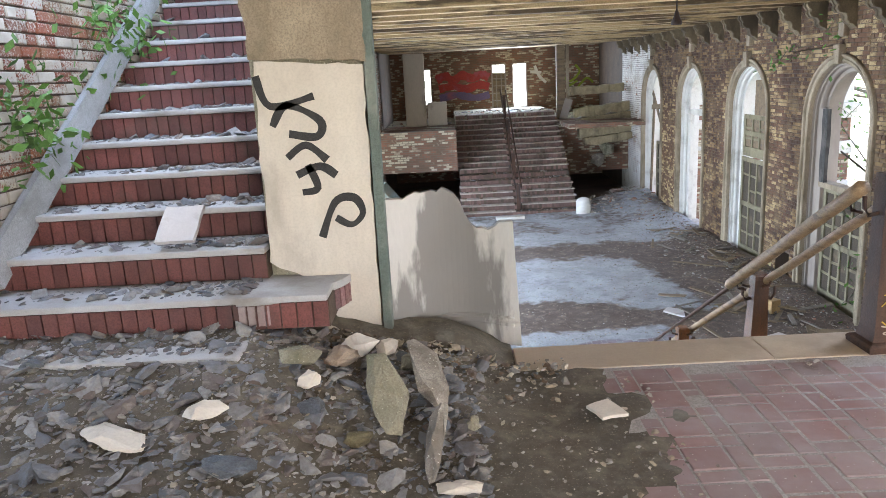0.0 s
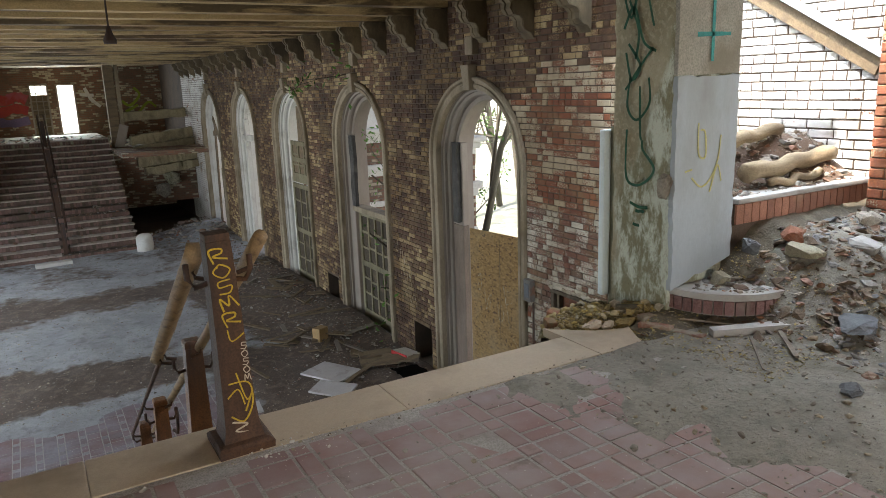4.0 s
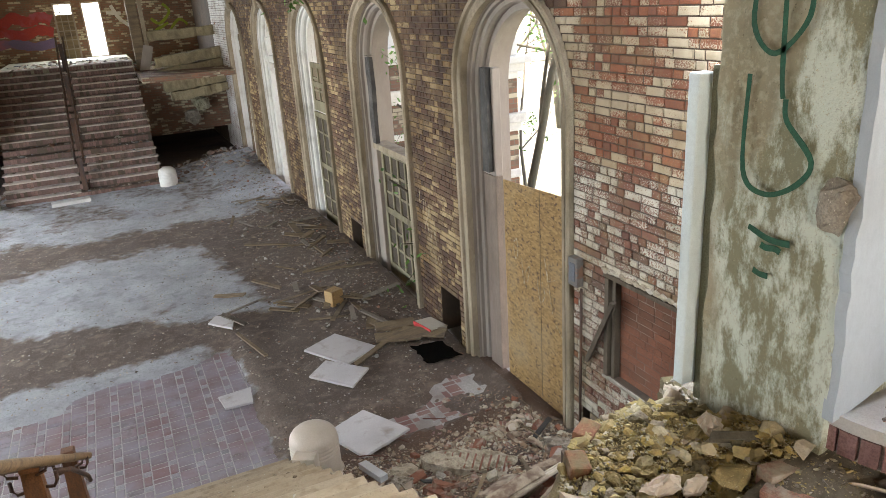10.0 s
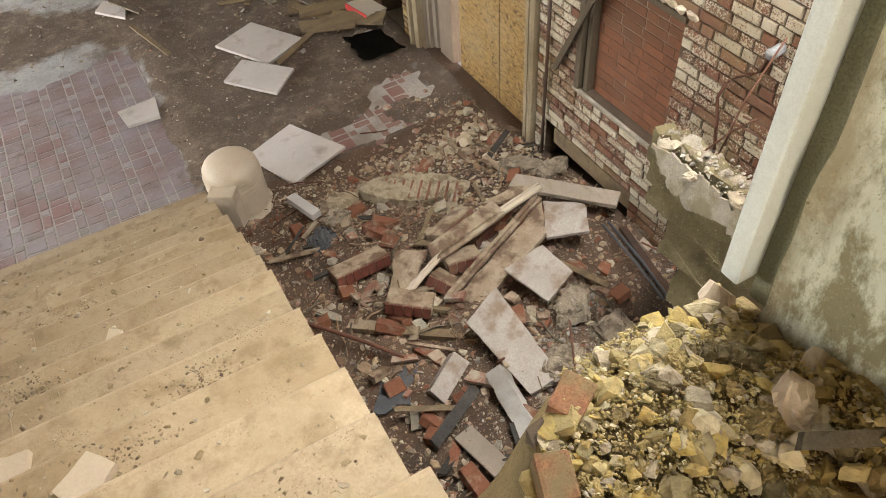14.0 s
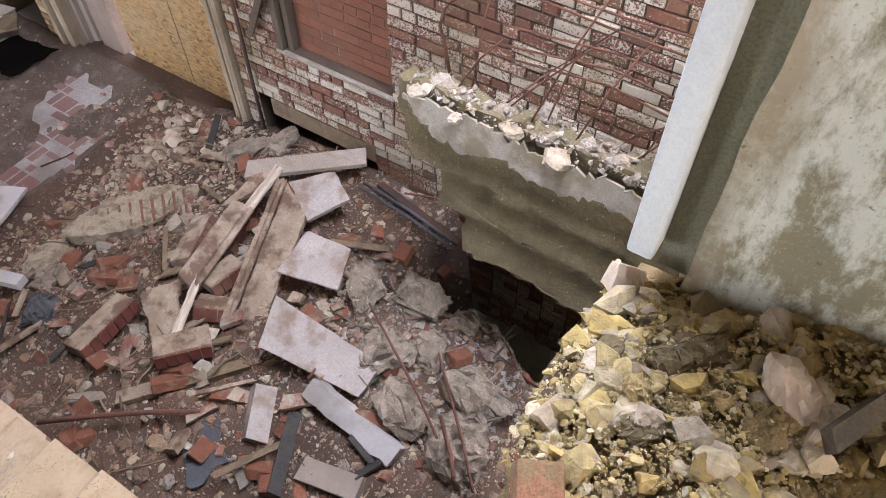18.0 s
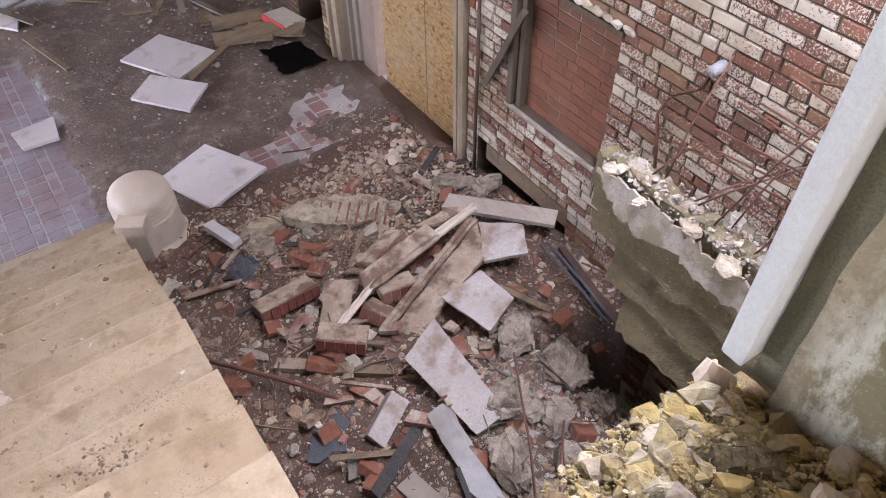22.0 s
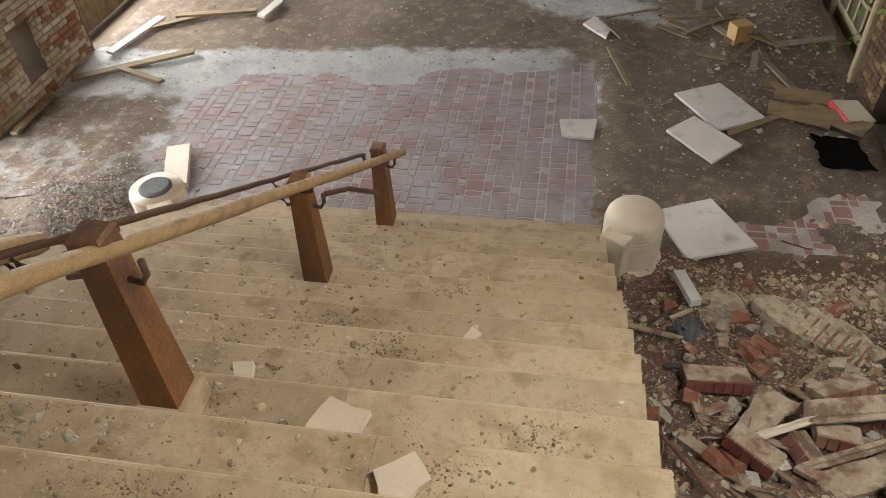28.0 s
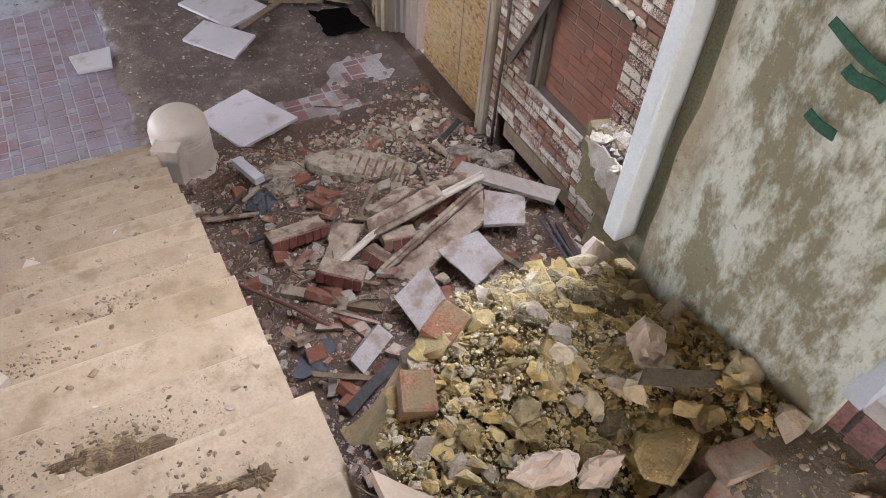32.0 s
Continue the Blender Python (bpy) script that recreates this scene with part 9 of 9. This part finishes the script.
for name, strokes, w, mat, lab in (
        ("graffiti", [[(-0.4, 1.35), (0.0, 1.5), (0.35, 1.3), (0.75, 1.5), (1.2, 1.35), (1.6, 1.5), (1.95, 1.35)]], 0.42, M_REDPAINT, "red spray-paint mass"),
        ("graffiti", [[(-0.3, 0.95), (0.3, 1.05), (0.9, 0.9), (1.5, 1.05), (1.95, 0.95)]], 0.40, M_REDPAINT, "red spray-paint mass"),
        ("graffiti", [[(-0.3, 0.55), (0.5, 0.65), (1.3, 0.5), (1.95, 0.6)]], 0.36, M_VIOLET, "violet spray-paint band"),
        ("graffiti", [[(4.0, 1.75), (4.2, 1.3), (4.5, 1.0)], [(3.8, 1.5), (4.3, 1.45)]], 0.14, M_STONE_W, "white spray-paint strokes"),
        ("graffiti", [[(5.3, 1.2), (5.6, 1.0), (6.0, 1.4), (5.8, 1.7)], [(5.9, 0.7), (6.3, 1.1), (6.6, 0.9)], [(5.4, 0.75), (5.9, 1.0)]], 0.12, M_LIME, "lime spray-paint strokes")):
    ribbon(name, strokes, w, FW @ Matrix.Translation((0, 0, 0.003 if w < 0.3 else 0)), mat, wall_far, lab)
fp = empty("timber_post", "broken timber post at the head of the far stairs", "post")
slab("shaft", M_WOOD, 4.30, FAR_TOP - 0.15, -0.4, 4.62, FAR_TOP + 0.1, 2.45, fp, "", 0.02)
slab("casing", M_STONE, 4.66, FAR_TOP - 0.16, 0.2, 4.78, FAR_TOP - 0.06, 2.45, fp)
plank("fallen_slab", "pale broken slab leaning on the far post", "slab", M_JAMB, (4.35, FAR_TOP - 0.3, -0.85), (4.75, FAR_TOP - 0.25, 0.4), 0.3, 0.05, 80)
far_up = empty("far_broken_stairs", "olive stained underside of broken stairs in overlapping layers", "stair slab")
M_OLIVE_FAR = worn("tan_mossy_concrete", (0.34, 0.28, 0.17), (0.25, 0.20, 0.12), (0.13, 0.10, 0.06), 3.0, 30.0, 0.95, 0.9, 30.0, (0.5, 0.68), 2.5)
for k, (zt, h, y) in enumerate(((0.86, 0.30, 28.2), (0.16, 0.34, 27.35), (-0.20, 0.36, 27.20), (-0.57, 0.36, 27.05), (-0.94, 0.28, 26.90))):
    bm = bmesh.new()
    x0 = 4.75 + 0.05 * k + (0.12 if k == 4 else 0.0)
    box(bm, x0, y, zt - h, WX - 0.01, y + 0.5, zt)
    bmesh.ops.subdivide_edges(bm, edges=[e for e in bm.edges if abs(e.verts[0].co.x - e.verts[1].co.x) > 1], cuts=22)
    for v in bm.verts:
        v.co.z += 0.05 * noise.noise(Vector((v.co.x * 3, k * 5.0, v.co.z * 3))) + (0.10 if k else 0.03) * (v.co.x - 5.8)
        v.co.y += 0.06 * noise.noise(Vector((v.co.x * 4, k * 3.0, 7)))
    soften(bm, 0.02)
    part("concrete_layer", bm, M_OLIVE_FAR, far_up)
structure(slab("far_bay_wall", M_FARBRICK, 4.22, 27.60, -2.32, WX, 27.85, -0.4), "brown brick wall of the far bay over a dark opening", "wall")
chunk("concrete_lump", "pale concrete lump hanging at the far bay", "concrete", M_CONC, (5.85, 27.15, -1.42), (0.75, 0.5, 0.5), (0, 10, 0), 420, 0.04)
chunk("concrete_lump", "pale concrete lump hanging at the far bay", "concrete", M_CONC_PALE, (5.62, 27.25, -1.85), (0.5, 0.4, 0.55), (0, -14, 0), 421, 0.04)
for x0, x1 in ((-0.75, 0.0), (-1.6, -0.8)):
    slab("far_pilaster", M_PLASTER, x0, FAR_TOP - 0.3, -0.35, x1, FAR_TOP, 0.55 if x0 > -0.8 else 2.4, None, "", 0.03)
for n_ in ("far_pilaster", "far_pilaster.001"):
    tagged(bpy.data.objects[n_], "sooty white plaster pilaster, broken", "pilaster")


def far_heap(r):
    x, y = r.uniform(4.3, WX), r.uniform(22.8, 25.5)
    return (x, y, hall_height(x, min(y, 24.8)))


scatter("far_heap", 420, far_heap, (0.05, 0.3), [M_RUBBLE, M_GRAVEL], 93, "rubble heap beside the far stairs", "rubble")
plank("fallen_beam", "fallen grey-green plastered beam with a broken end, leaning by the west wall", "beam", worn("teal_plaster", (0.30, 0.36, 0.33), (0.22, 0.26, 0.23), (0.34, 0.26, 0.20), 2.0, 20.0, 0.9, 0.5), (-2.38, 24.0, -1.92), (-1.62, 24.45, -2.98), 0.55, 0.28, 0, ends=0.06, seed=4)


def west_far(r):
    x, y = r.uniform(-2.3, 0.2), 24.2 + 0.5 * r.normal(0, 0.7)
    return (x, y, hall_height(x, min(y, 24.8)))


scatter("far_west_heap", 260, west_far, (0.05, 0.28), [M_RUBBLE, M_GRAVEL, M_CRUMB], 97, "broken plaster and brick by the dark opening", "rubble")
plank("fallen_slab", "pale stone slab lying before the far stairs", "slab", M_STONE_W, (1.4, 22.6, FL + 0.08), (2.3, 22.7, FL + 0.08), 0.3, 0.08, 0)

# ---- outside the arches ----


PIER_Y = 11.92


def outer_pier(y):
    e = empty("outer_pier", "brick pier with pale stone cornices outside the arcade", "pier", "outer piers")
    bm = bmesh.new()
    cells(bm, 7.95, 8.55, y - 0.34, y + 0.34, -3.9, 0.20, [])
    part("brick_shaft", bm, M_FARBRICK, e)
    for z0, z1, w in ((0.20, 0.30, 0.36), (0.30, 0.42, 0.42), (0.42, 0.52, 0.50), (-0.55, -0.42, 0.38), (-0.42, -0.28, 0.44), (-1.25, -1.12, 0.37)):
        slab("cornice", M_STONE_W, 7.95 - (w - 0.34), y - w, z0, 8.55 + (w - 0.34), y + w, z1, e, "", 0.02)
    slab("upper_shaft", M_STONE_W, 8.05, y - 0.28, 0.52, 8.6, y + 0.28, 2.6, e, "", 0.02)


for y in (PIER_Y + 3.87 * k for k in range(4)):
    outer_pier(y)


structure(slab("sky_backdrop", M_HAZE, 95.0, -160, -6, 95.5, 190, 45), "bright hazy sky beyond the trees", "backdrop")
structure(slab("sky_backdrop_north", M_HAZE, -90, 120, -6, 90, 120.5, 45), "bright hazy sky beyond the far windows", "backdrop")


def tree(x, y, z, h, lean, seed, leafy):
    e = empty("tree", "bare spring tree with a few green shoots outside the arches", "tree", "trees outside")
    r = np.random.default_rng(seed)
    bm = bmesh.new()
    tips = []

    def limb(p, d, L, rad, depth):
        pts = [p]
        for i in range(5):
            d = (d + Vector(r.normal(0, 0.10, 3)) + Vector((0, 0, 0.04))).normalized()
            pts.append(pts[-1] + d * L / 5)
        tube(bm, pts, rad, 7 if depth < 2 else 4, 0.45)
        tips.extend(pts[2:])
        if depth < 3:
            for k in range(3 if depth else 13):
                t = r.integers(1, 6)
                nd = (d + Vector(r.normal(0, 0.75, 3))).normalized()
                limb(pts[t], nd, L * r.uniform(0.35, 0.6), rad * 0.42, depth + 1)

    limb(Vector((0, 0, 0)), Vector((lean[0], lean[1], 1)).normalized(), h, h * 0.014, 0)
    part("trunk", bm, M_BARK, e, smooth=True)
    if leafy:
        vs, fs = [], []
        for _ in range(leafy):
            p = tips[r.integers(len(tips))] + Vector(r.normal(0, 0.12, 3))
            a, b2 = Vector(r.normal(0, 1, 3)).normalized(), Vector(r.normal(0, 1, 3)).normalized()
            s = r.uniform(0.03, 0.07)
            n = len(vs)
            vs += [(p - a * s)[:], (p + b2 * s * 0.5)[:], (p + a * s)[:], (p - b2 * s * 0.5)[:]]
            fs.append((n, n + 1, n + 2, n + 3))
        raw("crown", vs, fs, M_LEAF, e)
    e.location = (x, y, z)


tree(10.1, 14.5, -3.8, 7.0, (0.05, -0.37), 5, 3200)
tree(15.5, 19.6, -3.8, 9.0, (0.05, 0.1), 6, 700)
tree(15.0, 24.5, -3.8, 9.5, (0, 0), 7, 900)
tree(17.0, 20.0, -3.8, 10, (0, 0), 8, 900)
tree(19.0, 26.0, -3.8, 10, (0, 0), 9, 900)


def shrub(name, label, place, n, spread, seed, size):
    r = np.random.default_rng(seed)
    vs, fs = [], []
    for _ in range(n):
        p = Vector(r.normal(0, 1, 3)) * spread * 0.5
        p = Vector((p.x * 0.5, p.y, p.z))
        a, b2 = Vector(r.normal(0, 1, 3)).normalized(), Vector(r.normal(0, 1, 3)).normalized()
        s = r.uniform(0.5, 1.2) * size
        k = len(vs)
        vs += [(p - a * s)[:], (p + b2 * s * 0.55)[:], (p + a * s)[:], (p - b2 * s * 0.55)[:]]
        fs.append((k, k + 1, k + 2, k + 3))
    ob = raw(name, vs, fs, M_LEAF)
    ob.location = place
    return tagged(ob, label, "plant")


shrub("creeper", "bright green creeper growing over the west wall", (WL + 0.10, 5.3, 2.0), 380, 0.55, 1, 0.045)
shrub("creeper", "bright green creeper growing over the west wall", (WL + 0.08, 4.1, 1.35), 240, 0.4, 2, 0.045)

# ---- pavers, laid last ----
structure(empty("landing_paving", "dusty dark red pavers of three sizes", "paving"))
pav = bpy.data.objects["landing_paving"]


def lay(name, spec, z, parent, mat, mat_rest, pale, centre):
    shared = {}
    spec = sorted(spec, key=lambda q: math.hypot(q[1] - centre[0], q[2] - centre[1]))
    rest = [[], []]
    r = np.random.default_rng(17)
    for k, (kind, x, y, w, h) in enumerate(spec):
        dz = float(r.normal(0, 0.0012))
        light = pale and kind == 3
        if k < 300:
            if kind not in shared:
                bm = bmesh.new()
                box(bm, -w / 2 + 0.006, -h / 2 + 0.006, -0.03, w / 2 - 0.006, h / 2 - 0.006, 0)
                top = [e for e in bm.edges if all(v.co.z > -0.001 for v in e.verts)]
                bmesh.ops.bevel(bm, geom=top, offset=0.004, segments=1, affect="EDGES")
                me = bpy.data.meshes.new("paver")
                bm.to_mesh(me)
                bm.free()
                me.materials.append(pale if light else mat)
                shared[kind] = me
            ob = new("paver", shared[kind])
            ob.parent = parent
            ob.matrix_world = pose(x, y, z + dz, float(r.normal(0, 0.25)), float(r.normal(0, 0.25)), float(r.normal(0, 0.4)))
        else:
            rest[1 if light else 0].append((x - w / 2 + 0.006, y - h / 2 + 0.006, z - 0.03, x + w / 2 - 0.006, y + h / 2 - 0.006, z + dz))
    for q, mt in ((rest[0], mat_rest), (rest[1], pale)):
        if q:
            tagged(boxes("paver_rest", q, mt, parent), "further pavers", kind="stuff")


lay("landing", three_sizes(0.33, 4.6, -0.9, 3.445, lambda x, y: land_dirt(x, y) < 0.85, PAVE_LAND), 0.0, pav, M_PAVER, M_PAVER_J, None, (2.2, 2.4))
hp = structure(empty("hall_paving", "dusty red pavers with pale small squares", "paving"))
lay("hall", three_sizes(-1.4, 4.3, 8.8, 12.6, lambda x, y: bare(x, y) > 0.12), FL + 0.0, hp, M_PAVER_HALL, M_PAVER_HALL_J, M_PALE_PAVER, (2.4, 9.8))
hp = structure(empty("door_paving", "dusty red pavers left bare before the boarded door", "paving"))
lay("door", three_sizes(4.6, 6.7, 8.3, 10.2, lambda x, y: bare(x, y) > 0.25), FL - 0.004, hp, M_PAVER_DOOR, M_PAVER_J, None, (5.8, 9.1))

# ---- the nearest bricks of the east wall, one by one ----
kinds = {}
for q in near:
    L = round(q[1] - q[0], 2)
    if L not in kinds:
        bm = bmesh.new()
        box(bm, -0.002, -L / 2, -0.031, 0.05, L / 2, 0.031)
        fr = [e for e in bm.edges if all(v.co.x < 0 for v in e.verts)]
        bmesh.ops.bevel(bm, geom=fr, offset=0.006, segments=1, affect="EDGES")
        me = bpy.data.meshes.new("brick")
        bm.to_mesh(me)
        bm.free()
        me.materials.append(M_BRICK_OBJ)
        kinds[L] = me
    ob = new("brick", kinds[L])
    ob.parent = wall_east
    ob.matrix_world = pose(WX + float(rng.uniform(-0.002, 0.003)), (q[0] + q[1]) / 2, (q[2] + q[3]) / 2, float(rng.normal(0, 0.3)), 0, float(rng.normal(0, 0.4)))
